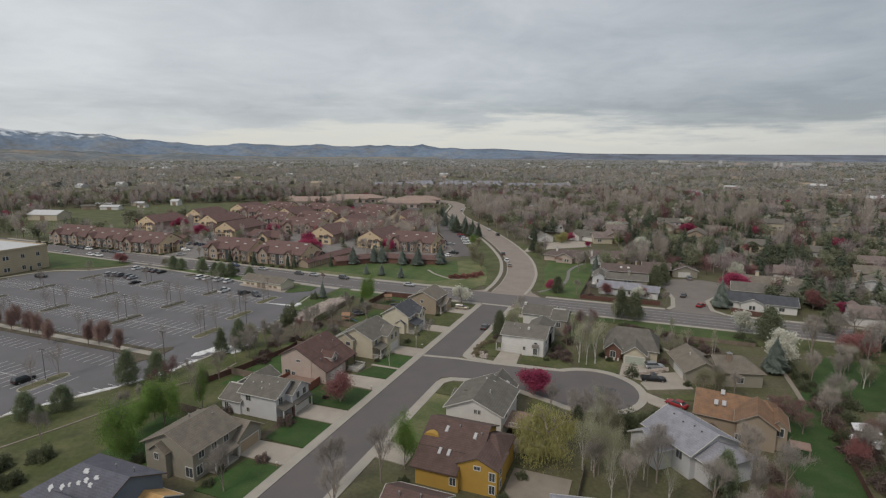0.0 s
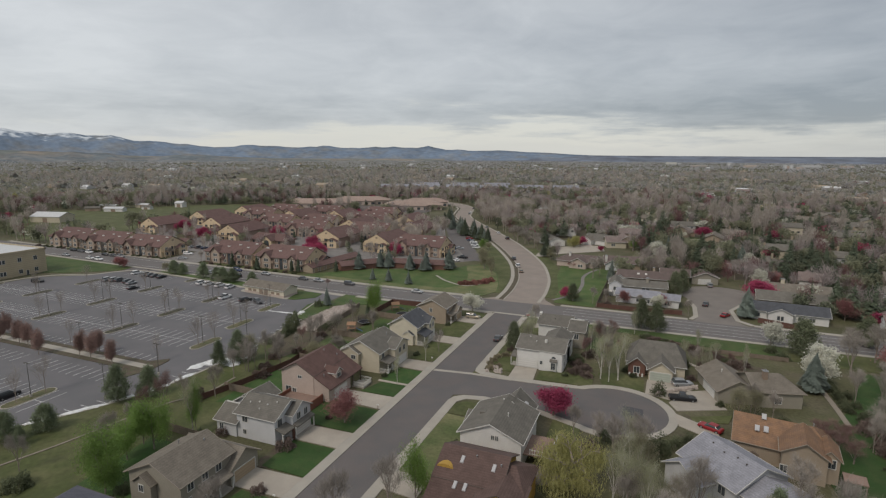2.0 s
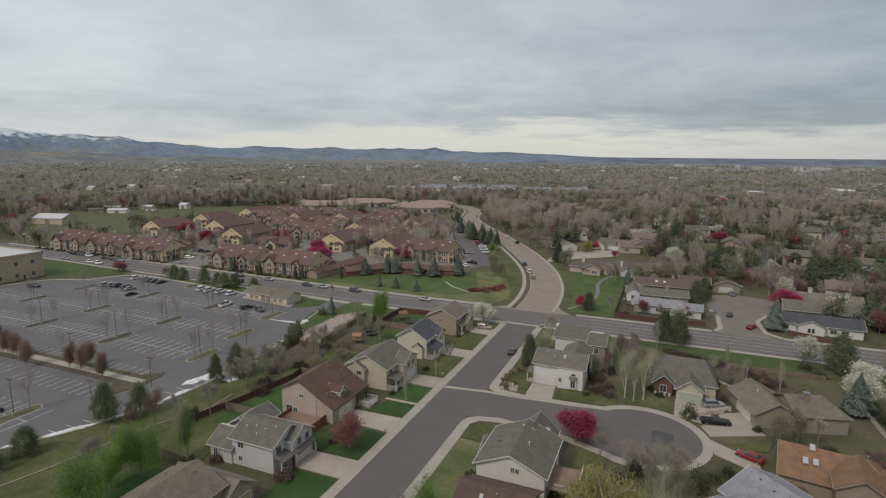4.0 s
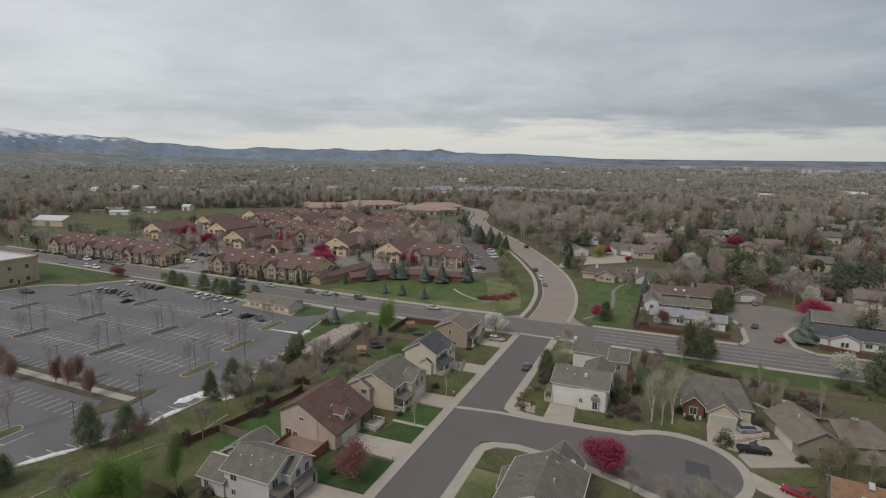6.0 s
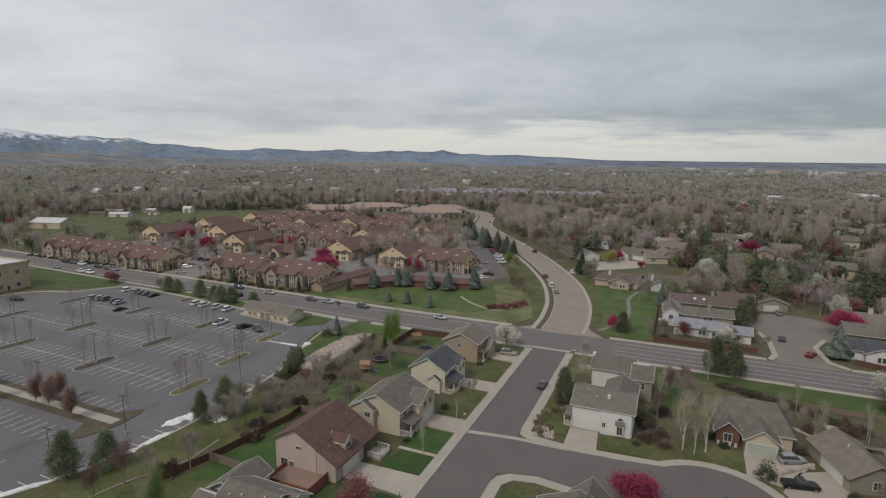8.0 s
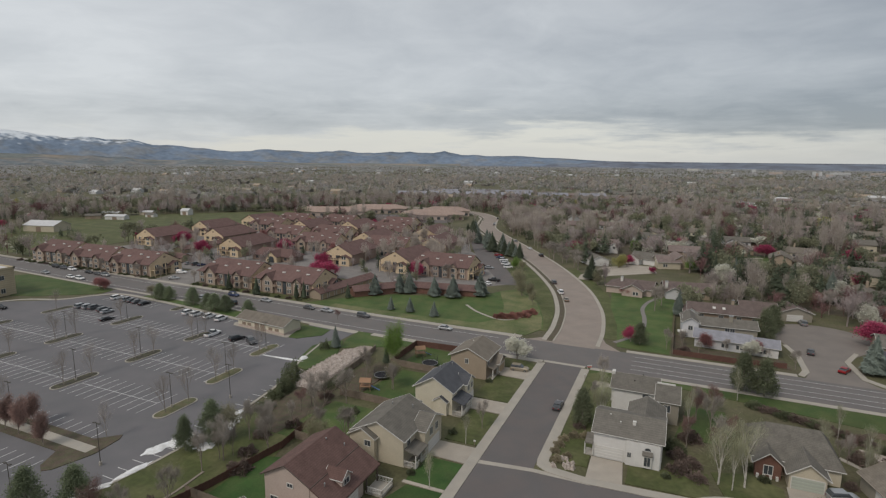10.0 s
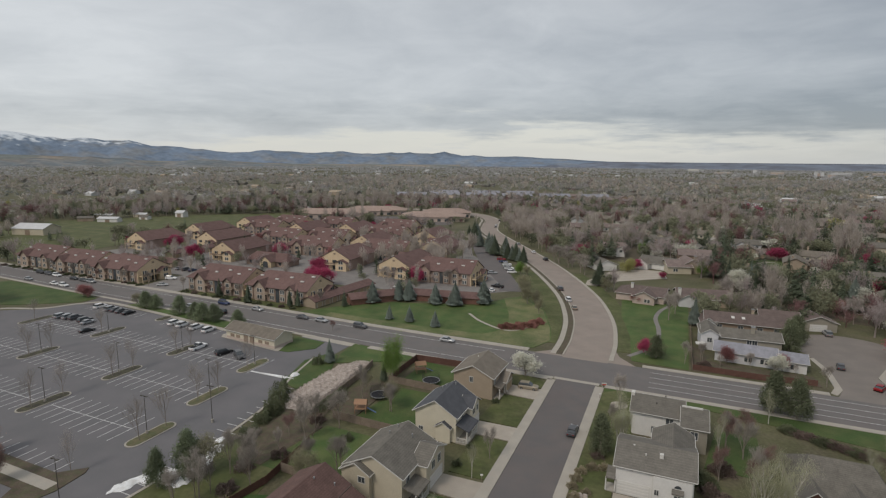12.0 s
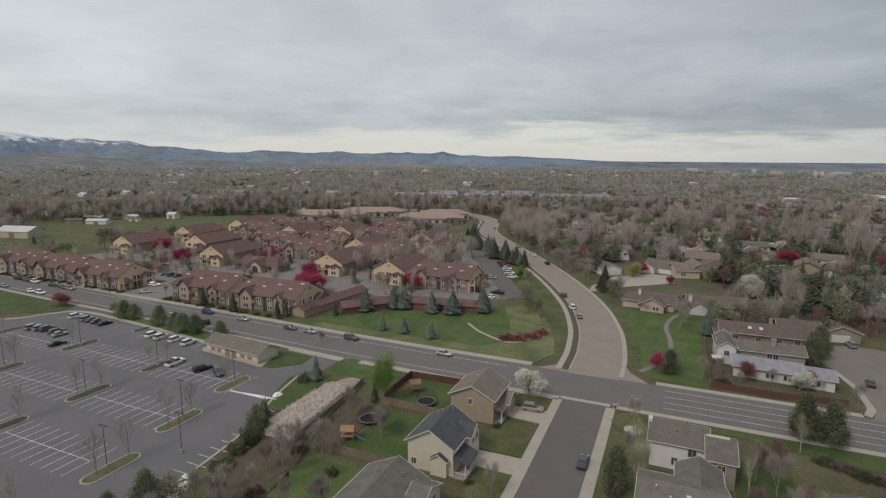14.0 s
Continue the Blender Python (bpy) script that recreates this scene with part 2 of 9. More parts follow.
M["paved_court"] = material("worn_pale_grey_asphalt", (0.2, 0.186, 0.176), spread=0.25, scale=0.25, fine=6.0, bump=0.15, rough=0.9)
M["roof_mocha"] = roof("faded_brown_shingles", (0.20, 0.157, 0.143))
M["roof_cocoa"] = roof("dark_cocoa_shingles", (0.145, 0.111, 0.101))
M["roof_apt"] = roof("apartment_brown_shingles", (0.155, 0.096, 0.087))
M["wall_white"] = siding("white_siding", (0.67, 0.655, 0.63))
M["wall_pale"] = siding("pale_grey_white_siding", (0.56, 0.56, 0.57))
M["wall_cream"] = siding("cream_siding", (0.62, 0.57, 0.455))
M["wall_beige"] = siding("beige_siding", (0.52, 0.465, 0.36))
M["wall_tan"] = siding("tan_siding", (0.345, 0.28, 0.212))
M["wall_pink"] = siding("pinkish_tan_siding", (0.47, 0.385, 0.335))
M["wall_grey"] = siding("grey_green_siding", (0.30, 0.275, 0.225))
M["wall_blue"] = siding("slate_blue_siding", (0.16, 0.20, 0.25))
M["wall_yellow"] = siding("ochre_yellow_siding", (0.42, 0.26, 0.06))
M["wall_gold"] = siding("golden_tan_stucco", (0.634, 0.505, 0.342))
M["wall_apt"] = siding("brown_tan_stucco", (0.33, 0.245, 0.20))
M["wall_apt_bay"] = siding("pale_sand_stucco", (0.385, 0.31, 0.25))
M["wall_brown"] = siding("brown_siding", (0.27, 0.205, 0.155))
M["wall_brick"] = material("red_brick", (0.18, 0.095, 0.072), spread=0.2, scale=1, fine=8, bands=12, bump=0.3, world_space=False)
M["wall_redwood"] = material("redwood_fence_stain", (0.115, 0.06, 0.047), spread=0.25, scale=0.7, bands=7, band_axis="X", bump=0.3, each=0.1, world_space=False)
M["wall_stone"] = material("sand_coloured_block", (0.44, 0.37, 0.26), spread=0.12, scale=0.3, bands=1.2, bump=0.2, world_space=False)
M["trim"] = material("white_trim_paint", (0.56, 0.545, 0.51), rough=0.6, spread=0.06, bump=0.05)
M["trim_tan"] = material("tan_trim_paint", (0.27, 0.235, 0.19), rough=0.6, spread=0.06, bump=0.05)
M["trim_dark"] = material("dark_brown_trim_paint", (0.10, 0.078, 0.066), rough=0.6, spread=0.06, bump=0.05)
M["door_white"] = material("white_garage_door", (0.62, 0.605, 0.575), rough=0.55, spread=0.05, bands=1.8, bump=0.3, world_space=False)
M["door_green"] = material("pale_sage_garage_door", (0.40, 0.43, 0.37), rough=0.55, spread=0.05, bands=1.8, bump=0.3, world_space=False)
M["door_tan"] = material("tan_garage_door", (0.40, 0.31, 0.21), rough=0.55, spread=0.05, bands=1.8, bump=0.3, world_space=False)
M["glass"] = material("window_glass", (0.06, 0.068, 0.075), rough=0.08, spread=0.3, scale=0.7, bump=0.0, spec=0.6)
M["skylight"] = material("white_skylight_dome", (0.42, 0.41, 0.41), rough=0.3, spread=0.1, bump=0.0)
M["plywood"] = material("bare_plywood_sheathing", (0.48, 0.30, 0.13), spread=0.2, scale=0.8, bump=0.1)
M["wood"] = material("weathered_fence_wood", (0.20, 0.16, 0.125), spread=0.3, scale=0.6, bands=7, band_axis="X", bump=0.3, each=0.1, world_space=False)
M["deck"] = material("red_stained_deck", (0.24, 0.10, 0.07), spread=0.2, scale=0.6, bands=7, band_axis="X", bump=0.2, world_space=False)
M["deck_top"] = material("faded_deck_boards", (0.26, 0.18, 0.145), spread=0.2, scale=0.6, bands=7, band_axis="Y", bump=0.2, world_space=False)
M["bark"] = material("grey_brown_bark", (0.25, 0.21, 0.18), spread=0.3, scale=1.5, bump=0.5)
M["bark_white"] = material("pale_birch_bark", (0.5, 0.47, 0.42), spread=0.3, scale=1.5, second=(0.2, 0.18, 0.16), amount=0.6, bump=0.4)
M["twig"] = material("bare_twigs", (0.30, 0.27, 0.24), spread=0.3, scale=0.15, bump=0.0, each=0.2, spec=0.1)
M["twig_red"] = material("budding_red_brown_twigs", (0.20, 0.125, 0.115), spread=0.3, scale=0.15, bump=0.0, each=0.2, spec=0.1)
M["needle"] = material("dark_conifer_needles", (0.095, 0.115, 0.077), spread=0.35, scale=0.6, bump=0.0, each=0.25, spec=0.1)
M["needle_blue"] = material("blue_spruce_needles", (0.165, 0.195, 0.168), spread=0.3, scale=0.6, bump=0.0, each=0.2, spec=0.1)
M["needle_pine"] = material("grey_green_pine_needles", (0.205, 0.24, 0.15), spread=0.35, scale=0.6, bump=0.0, each=0.2, spec=0.1)
M["leaf"] = material("fresh_green_leaves", (0.20, 0.30, 0.085), spread=0.35, scale=0.5, bump=0.0, each=0.15, spec=0.15)
M["needle_dark_pine"] = material("dark_olive_pine_needles", (0.125, 0.14, 0.085), spread=0.35, scale=0.6, bump=0.0, each=0.2, spec=0.1)
M["bud_brown"] = material("red_brown_buds", (0.27, 0.18, 0.155), spread=0.3, scale=0.5, bump=0.0, each=0.2, spec=0.1)
M["leaf_lime"] = material("young_lime_leaves", (0.36, 0.345, 0.145), spread=0.3, scale=0.5, bump=0.0, each=0.1, spec=0.15)
M["leaf_olive"] = material("olive_budding_leaves", (0.28, 0.265, 0.175), spread=0.3, scale=0.5, bump=0.0, each=0.2, spec=0.1)
M["crimson"] = material("crimson_blossom", (0.40, 0.08, 0.15), spread=0.35, scale=0.5, bump=0.0, each=0.15, spec=0.1)
M["plum"] = material("dull_pink_red_buds", (0.34, 0.165, 0.16), spread=0.35, scale=0.5, bump=0.0, each=0.2, spec=0.1)
M["blossom"] = material("white_blossom", (0.64, 0.63, 0.55), spread=0.25, scale=0.6, bump=0.0, each=0.1, spec=0.1)
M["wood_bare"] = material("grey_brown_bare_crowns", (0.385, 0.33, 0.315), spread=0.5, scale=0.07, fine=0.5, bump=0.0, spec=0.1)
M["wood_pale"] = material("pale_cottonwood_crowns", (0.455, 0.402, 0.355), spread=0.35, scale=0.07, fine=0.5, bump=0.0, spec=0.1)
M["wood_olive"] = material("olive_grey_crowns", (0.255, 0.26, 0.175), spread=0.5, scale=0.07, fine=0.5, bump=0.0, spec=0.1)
# Outer crowns: distance haze is mixed into the next five base colours
M["haze_bare"] = material("hazed_grey_brown_crowns", (0.40, 0.376, 0.374), spread=0.4, scale=0.03, fine=0.4, bump=0.0, spec=0.1)
M["haze_olive"] = material("hazed_olive_crowns", (0.355, 0.352, 0.30), spread=0.4, scale=0.03, fine=0.4, bump=0.0, spec=0.1)
M["haze_grey"] = material("hazed_grey_crowns", (0.495, 0.48, 0.498), spread=0.4, scale=0.02, fine=0.3, bump=0.0, spec=0.1)
M["haze_green"] = material("hazed_grey_green_crowns", (0.425, 0.43, 0.42), spread=0.4, scale=0.02, fine=0.3, bump=0.0, spec=0.1)
M["haze_dark"] = material("hazed_evergreen_crowns", (0.20, 0.215, 0.205), spread=0.4, scale=0.02, fine=0.3, bump=0.0, spec=0.1)
M["birch_bud"] = material("pale_green_birch_buds", (0.36, 0.36, 0.24), spread=0.3, scale=0.4, bump=0.0, each=0.15, spec=0.1)
M["wood_dark"] = material("dull_evergreen_crowns", (0.11, 0.12, 0.08), spread=0.45, scale=0.07, fine=0.5, bump=0.0, spec=0.1)
M["wood_lime"] = material("yellow_green_crowns", (0.34, 0.33, 0.14), spread=0.35, scale=0.07, fine=0.5, bump=0.0, spec=0.1)
M["wood_red"] = material("maroon_brown_crowns", (0.185, 0.105, 0.105), spread=0.4, scale=0.07, fine=0.5, bump=0.0, spec=0.1)
M["shrub"] = material("dark_shrub_leaves", (0.135, 0.15, 0.09), spread=0.35, scale=0.6, bump=0.0, each=0.25, spec=0.1)
M["shrub_rust"] = material("rusty_red_shrub_twigs", (0.25, 0.125, 0.105), spread=0.35, scale=0.6, bump=0.0, each=0.2, spec=0.1)
M["shrub_dry"] = material("straw_grass_clump", (0.27, 0.235, 0.16), spread=0.35, scale=0.6, bump=0.0, each=0.2, spec=0.1)
M["shrub_red"] = material("dark_purple_shrub", (0.155, 0.118, 0.102), spread=0.35, scale=0.6, bump=0.0, each=0.2, spec=0.1)


def let_light_through(m, share):
    """Thin leaves and petals pass part of the light on."""
    n, l = m.node_tree.nodes, m.node_tree.links
    b = n["Principled BSDF"]
    t, mix = n.new("ShaderNodeBsdfTranslucent"), n.new("ShaderNodeMixShader")
    mix.inputs[0].default_value = share
    l.new(b.inputs["Base Color"].links[0].from_socket, t.inputs["Color"])
    l.new(b.outputs[0], mix.inputs[1])
    l.new(t.outputs[0], mix.inputs[2])
    l.new(mix.outputs[0], n["Material Output"].inputs["Surface"])


for leaf_name in ("leaf", "leaf_lime", "leaf_olive", "crimson", "plum", "blossom", "needle_pine", "shrub", "wood_bare", "wood_pale", "wood_olive", "haze_grey", "haze_green", "haze_bare", "haze_olive", "birch_bud"):
    let_light_through(M[leaf_name], 0.4)
M["steel"] = material("galvanised_steel", (0.33, 0.33, 0.33), rough=0.45, metal=0.6, spread=0.1, bump=0.0)
M["pole"] = material("dark_bronze_pole", (0.09, 0.08, 0.07), rough=0.5, metal=0.3, spread=0.1, bump=0.0)
M["tyre"] = material("rubber", (0.02, 0.02, 0.02), rough=0.8, spread=0.1, bump=0.0)
M["net"] = material("black_netting", (0.025, 0.025, 0.03), rough=0.9, spread=0.2, bump=0.0)
M["plastic_blue"] = material("blue_plastic_pad", (0.10, 0.16, 0.28), rough=0.6, spread=0.1, bump=0.0)
M["plastic_orange"] = material("orange_wood_stain", (0.30, 0.18, 0.11), rough=0.7, spread=0.15, bump=0.1)
M["tarp"] = material("white_tarpaulin", (0.68, 0.68, 0.69), rough=0.6, spread=0.08, bump=0.2)
M["lamp_red"] = material("red_tail_lamp", (0.25, 0.02, 0.02), rough=0.3, spread=0.05, bump=0.0)
M["lamp_clear"] = material("clear_head_lamp", (0.6, 0.6, 0.6), rough=0.2, spread=0.05, bump=0.0)
M["roof_tile"] = roof("terracotta_tiles", (0.34, 0.255, 0.215))
M["roof_steel"] = material("pale_metal_roof", (0.52, 0.52, 0.52), rough=0.5, spread=0.1, bands=2.0, band_axis="X", bump=0.1, world_space=False)


def car_paint(name, base, metal=0.3):
    m = material(name, base, rough=0.28, metal=metal, spread=0.06, scale=1.0, bump=0.0, spec=0.5)
    return m


PAINT = {"white": car_paint("white_car_paint", (0.70, 0.70, 0.70), 0.0), "black": car_paint("black_car_paint", (0.02, 0.02, 0.022)), "silver": car_paint("silver_car_paint", (0.36, 0.37, 0.38), 0.5),
         "grey": car_paint("dark_grey_car_paint", (0.09, 0.09, 0.095)), "blue": car_paint("dark_blue_car_paint", (0.03, 0.045, 0.11)), "red": car_paint("red_car_paint", (0.28, 0.02, 0.025)), "tan": car_paint("beige_car_paint", (0.3, 0.26, 0.2))}

# ---- mesh tools ----
class Solid:
    """Collects the faces of one mesh."""

    def __init__(self):
        self.v, self.f = [], []

    def face(self, *pts):
        k = len(self.v)
        self.v += [tuple(p) for p in pts]
        self.f.append(tuple(range(k, k + len(pts))))
        return self

    def hexa(self, low, high):
        """A solid between two loops of as many points each."""
        n, k = len(low), len(self.v)
        self.v += [tuple(p) for p in low] + [tuple(p) for p in high]
        self.f += [tuple(range(k + n - 1, k - 1, -1)), tuple(range(k + n, k + 2 * n))]
        self.f += [(k + i, k + (i + 1) % n, k + n + (i + 1) % n, k + n + i) for i in range(n)]
        return self

    def box(self, x0, x1, y0, y1, z0, z1, inset=0.0):
        i = inset
        return self.hexa([(x0, y0, z0), (x1, y0, z0), (x1, y1, z0), (x0, y1, z0)], [(x0 + i, y0 + i, z1), (x1 - i, y0 + i, z1), (x1 - i, y1 - i, z1), (x0 + i, y1 - i, z1)])

    def prism(self, pts, z0, z1):
        return self.hexa([(x, y, z0) for x, y in pts], [(x, y, z1) for x, y in pts])

    def rod(self, p, q, r0, r1=None, n=6):
        p, q = Vector(p), Vector(q)
        r1 = r0 if r1 is None else r1
        d = (q - p).normalized()
        a = d.orthogonal().normalized()
        b = d.cross(a)
        ring = [(math.cos(2 * math.pi * i / n), math.sin(2 * math.pi * i / n)) for i in range(n)]
        return self.hexa([p + (a * c + b * s) * r0 for c, s in ring], [q + (a * c + b * s) * r1 for c, s in ring])

    def beam(self, p, q, w, h):
        """A board from p to q, w wide sideways and h high, hung under the line."""
        p, q = Vector(p), Vector(q)
        d = (q - p).normalized()
        s = d.cross(Vector((0, 0, 1)))
        s = (s.normalized() if s.length > 1e-4 else Vector((1, 0, 0))) * w / 2
        u = Vector((0, 0, -h)) if abs(d.z) < 0.95 else Vector((0, h, 0))
        return self.hexa([p - s + u, p + s + u, p + s, p - s], [q - s + u, q + s + u, q + s, q - s])


def mesh_of(name, solid, mat, smooth=False):
    me = bpy.data.meshes.new(name)
    me.from_pydata(solid.v, [], solid.f)
    me.materials.append(mat)
    if smooth:
        me.polygons.foreach_set("use_smooth", [True] * len(me.polygons))
    me.update()
    return me


def part(name, solid, mat, parent, label="", at=None, smooth=False):
    ob = new(name, solid if isinstance(solid, bpy.types.Mesh) else mesh_of(name, solid, mat, smooth))
    ob.parent = parent
    if at is not None:
        ob.matrix_basis = at
    return tagged(ob, label)


def thing(name, x, y, z=0.0, turn=0.0, label="", category="", group="", kind=""):
    ob = new(name)
    ob.empty_display_size = 0.5
    ob.matrix_basis = pose(x, y, z, 0, 0, turn)
    return tagged(ob, label, category, group, kind)


def setting(name, solid, mat, label, category="ground"):
    return tagged(new(name, mesh_of(name, solid, mat)), label, category, kind="structure")


def triangles(name, tris, mat):
    """A mesh from an array of triangles, (n, 3, 3)."""
    tris = np.asarray(tris, dtype=np.float32)
    n = len(tris)
    me = bpy.data.meshes.new(name)
    me.vertices.add(3 * n)
    me.vertices.foreach_set("co", tris.ravel())
    me.loops.add(3 * n)
    me.loops.foreach_set("vertex_index", np.arange(3 * n, dtype=np.int32))
    me.polygons.add(n)
    me.polygons.foreach_set("loop_start", np.arange(0, 3 * n, 3, dtype=np.int32))
    me.materials.append(mat)
    me.update(calc_edges=True)
    return me


def curve(knots, steps=10):
    """A smooth line through a few plan points."""
    k = [Vector(p) for p in knots]
    k = [2 * k[0] - k[1], *k, 2 * k[-1] - k[-2]]
    out = []
    for a, b, c, d in zip(k, k[1:], k[2:], k[3:]):
        for i in range(steps):
            t = i / steps
            out.append(0.5 * (2 * b + (c - a) * t + (2 * a - 5 * b + 4 * c - d) * t * t + (3 * b - a - 3 * c + d) * t**3))
    return out + [k[-2]]


def ribbon(solid, line, left, right, z0, z1):
    """A band along a plan line, from left to right of it (metres, right is positive)."""
    sides = []
    for i, p in enumerate(line):
        d = (line[min(i + 1, len(line) - 1)] - line[max(i - 1, 0)]).normalized()
        s = Vector((d.y, -d.x))
        sides.append((p + s * left, p + s * right))
    for (a, b), (c, e) in zip(sides, sides[1:]):
        solid.hexa([(a.x, a.y, z0), (b.x, b.y, z0), (e.x, e.y, z0), (c.x, c.y, z0)], [(a.x, a.y, z1), (b.x, b.y, z1), (e.x, e.y, z1), (c.x, c.y, z1)])
    return solid


def arc(x, y, r, a0, a1, n=16):
    return [(x + r * math.cos(radians(a0 + (a1 - a0) * i / n)), y + r * math.sin(radians(a0 + (a1 - a0) * i / n))) for i in range(n + 1)]



# ---- ground, roads, car park ----
# x runs across the residential street, y along it; the main road crosses at y = 0 to 16
def make_ground():
    g = Solid()
    rings, spokes = [0, 60, 150, 300, 500, 800, 1200, 1800, 2600, 3600, 4780], 72
    pts = []
    for r in rings:
        for k in range(spokes):
            a = 2 * math.pi * k / spokes
            x, y = 20 + r * math.sin(a), -100 + r * math.cos(a)
            pts.append((x, y, 0.0 if r < 900 else 1.5 * noise.noise(Vector((x * 0.002, y * 0.002, 0)))))
    g.v = pts
    for i in range(len(rings) - 1):
        for k in range(spokes):
            a, b = i * spokes + k, i * spokes + (k + 1) % spokes
            g.f.append((a, b, b + spokes, a + spokes) if i else (a, b + spokes, a + spokes))
    return setting("ground", g, M["ground"], "dormant brownish grass ground reaching to the horizon")


make_ground()
ROAD = 0.03
STREET = [Vector((0, -260)), Vector((0, -0.5))]
setting("street", ribbon(Solid(), STREET, -4.9, 4.9, -0.2, ROAD), M["asphalt"], "worn grey asphalt residential street", "road")
MAIN = curve([(620, -58), (320, -8), (180, 6), (90, 8), (20, 8.2), (-40, 8.3), (-80, 9.2), (-140, 12.2), (-210, 15.0), (-290, 19.4), (-420, 23), (-700, 20)], 8)
setting("main_road", ribbon(Solid(), MAIN, -8.0, 8.2, -0.2, ROAD + 0.006), M["arterial"], "wide grey asphalt main road with white lane lines", "road")
TAN = curve([(-1.2, 15.5), (-1.6, 32), (-5.0, 56), (-14.5, 88), (-36.5, 135), (-64, 182), (-95, 232), (-115, 268), (-127, 305), (-139, 345), (-168, 384), (-216, 404), (-280, 414)], 8)
setting("tan_road", ribbon(Solid(), TAN, -5.4, 7.0, -0.2, ROAD + 0.012), M["tan_road"], "curving road of faded tan concrete", "road")
for name, pts in (("tan_road_flare", [(-15, 16), (13, 16.2), (8.2, 22), (5.6, 30), (-7.0, 30), (-8.2, 22)]),):
    setting(name, Solid().prism(pts, -0.2, ROAD + 0.014), M["tan_road"], "flared mouth of the tan road at the junction", "road")
# cul-de-sac off the street
culdesac = Solid().prism([(4.6, -66.5), (7.5, -65.2), (12, -64.6), (26, -66.4), *arc(39.5, -60.2, 11.0, -120, 132, 26), (24, -53.2), (14, -53.8), (4.6, -53.4)], -0.2, ROAD + 0.004)
setting("cul_de_sac", culdesac, M["asphalt"], "grey asphalt cul-de-sac with a round end", "road")
setting("asphalt_patch", Solid().prism([(41.2, -57.2), (45.3, -57.6), (45.4, -62.4), (41.3, -62.0)], 0, ROAD + 0.012), M["dark_patch"], "darker repaired asphalt patch", "road")
for name, pts in (("valley_gutter", [(-4.9, -55.4), (4.9, -54.0), (15, -53.9), (15, -53.1), (4.9, -52.9), (-4.9, -54.2)]), ("valley_gutter", [(-5.6, -0.7), (5.6, -0.7), (5.6, 0.7), (-5.6, 0.7)])):
    setting(name, Solid().prism(pts, 0, ROAD + 0.018), M["concrete"], "pale concrete valley gutter across the street", "gutter")
# side court across the main road
side = Solid().prism([(58.0, 15.6), (75, 15.4), (71.2, 21), (70.4, 34), *arc(69.5, 56, 15, -60, 215, 24), (60.2, 34), (60.0, 21)], -0.2, ROAD + 0.01)
setting("side_court", side, M["court"], "faded tan cul-de-sac with a round end", "road")

KERB = 0.15


def pavement(name, solid, label="pale concrete kerb and pavement", mat="concrete"):
    return setting(name, solid, M[mat], label, "pavement")


pavement("pavement_west", ribbon(Solid(), [Vector((0, -260)), Vector((0, -1.5))], -6.9, -4.85, -0.1, KERB))
pavement("pavement_east", ribbon(Solid(), [Vector((0, -260)), Vector((0, -69.5))], 4.85, 6.9, -0.1, KERB))
pavement("pavement_east", ribbon(Solid(), [Vector((0, -49.5)), Vector((0, -1.5))], 4.85, 6.9, -0.1, KERB))
pavement("corner_kerb", Solid().prism([(4.85, -69.5), (5.4, -67.4), (7.2, -65.8), (12, -64.7), (25, -66.4), (25, -68.2), (12, -66.6), (8.4, -67.4), (6.9, -69.5)], -0.1, KERB))
pavement("corner_kerb", Solid().prism([(4.85, -49.5), (6.9, -49.5), (8.6, -51.2), (14, -51.9), (24, -51.3), (24, -53.2), (14, -53.8), (7.2, -53.0), (5.2, -51.6)], -0.1, KERB))
ring_in, ring_out = arc(39.5, -60.2, 10.9, -120, 132, 28), arc(39.5, -60.2, 12.7, -120, 132, 28)
pavement("round_kerb", Solid().prism([*ring_out, *reversed(ring_in)], -0.1, KERB))
pavement("round_kerb_link", Solid().prism([(24, -53.2), (24, -51.3), ring_out[-1], ring_in[-1]], -0.1, KERB))
pavement("round_kerb_link", Solid().prism([(25, -66.4), (25, -68.2), ring_out[0], ring_in[0]][::-1], -0.1, KERB))


def piece(line, x0, x1):
    """The stretch of a plan line between two x's."""
    lo, hi = min(x0, x1), max(x0, x1)
    return [p for p in line if lo <= p.x <= hi]


FINE = curve([tuple(p) for p in MAIN[::4]] + [tuple(MAIN[-1])], 30)
# MAIN runs from +x to -x, so its right side is north
pavement("main_kerb_south", ribbon(Solid(), piece(FINE, -5.5, -60), -10.2, -7.95, -0.1, KERB))
pavement("main_kerb_south", ribbon(Solid(), piece(FINE, 480, 6.0), -9.6, -7.95, -0.1, KERB))
pavement("main_kerb_south", ribbon(Solid(), piece(FINE, -80, -330), -9.4, -7.95, -0.1, KERB))
pavement("main_kerb_north", ribbon(Solid(), piece(FINE, -16, -330), 8.15, 10.6, -0.1, KERB))
pavement("main_kerb_north", ribbon(Solid(), piece(FINE, 57, 14), 8.15, 10.0, -0.1, KERB))
pavement("main_kerb_north", ribbon(Solid(), piece(FINE, 480, 76), 8.15, 10.0, -0.1, KERB))
TFINE = curve([tuple(p) for p in TAN[1::8]] + [tuple(TAN[-1])], 24)
pavement("tan_walk_west", ribbon(Solid(), TFINE, -9.2, -7.6, -0.1, KERB))
pavement("tan_kerb_west", ribbon(Solid(), TFINE, -5.8, -5.35, -0.1, KERB))
setting("tan_verge", ribbon(Solid(), TFINE, -7.6, -5.8, -0.1, KERB - 0.02), M["mulch"], "narrow planted strip between road and walk", "planting strip")
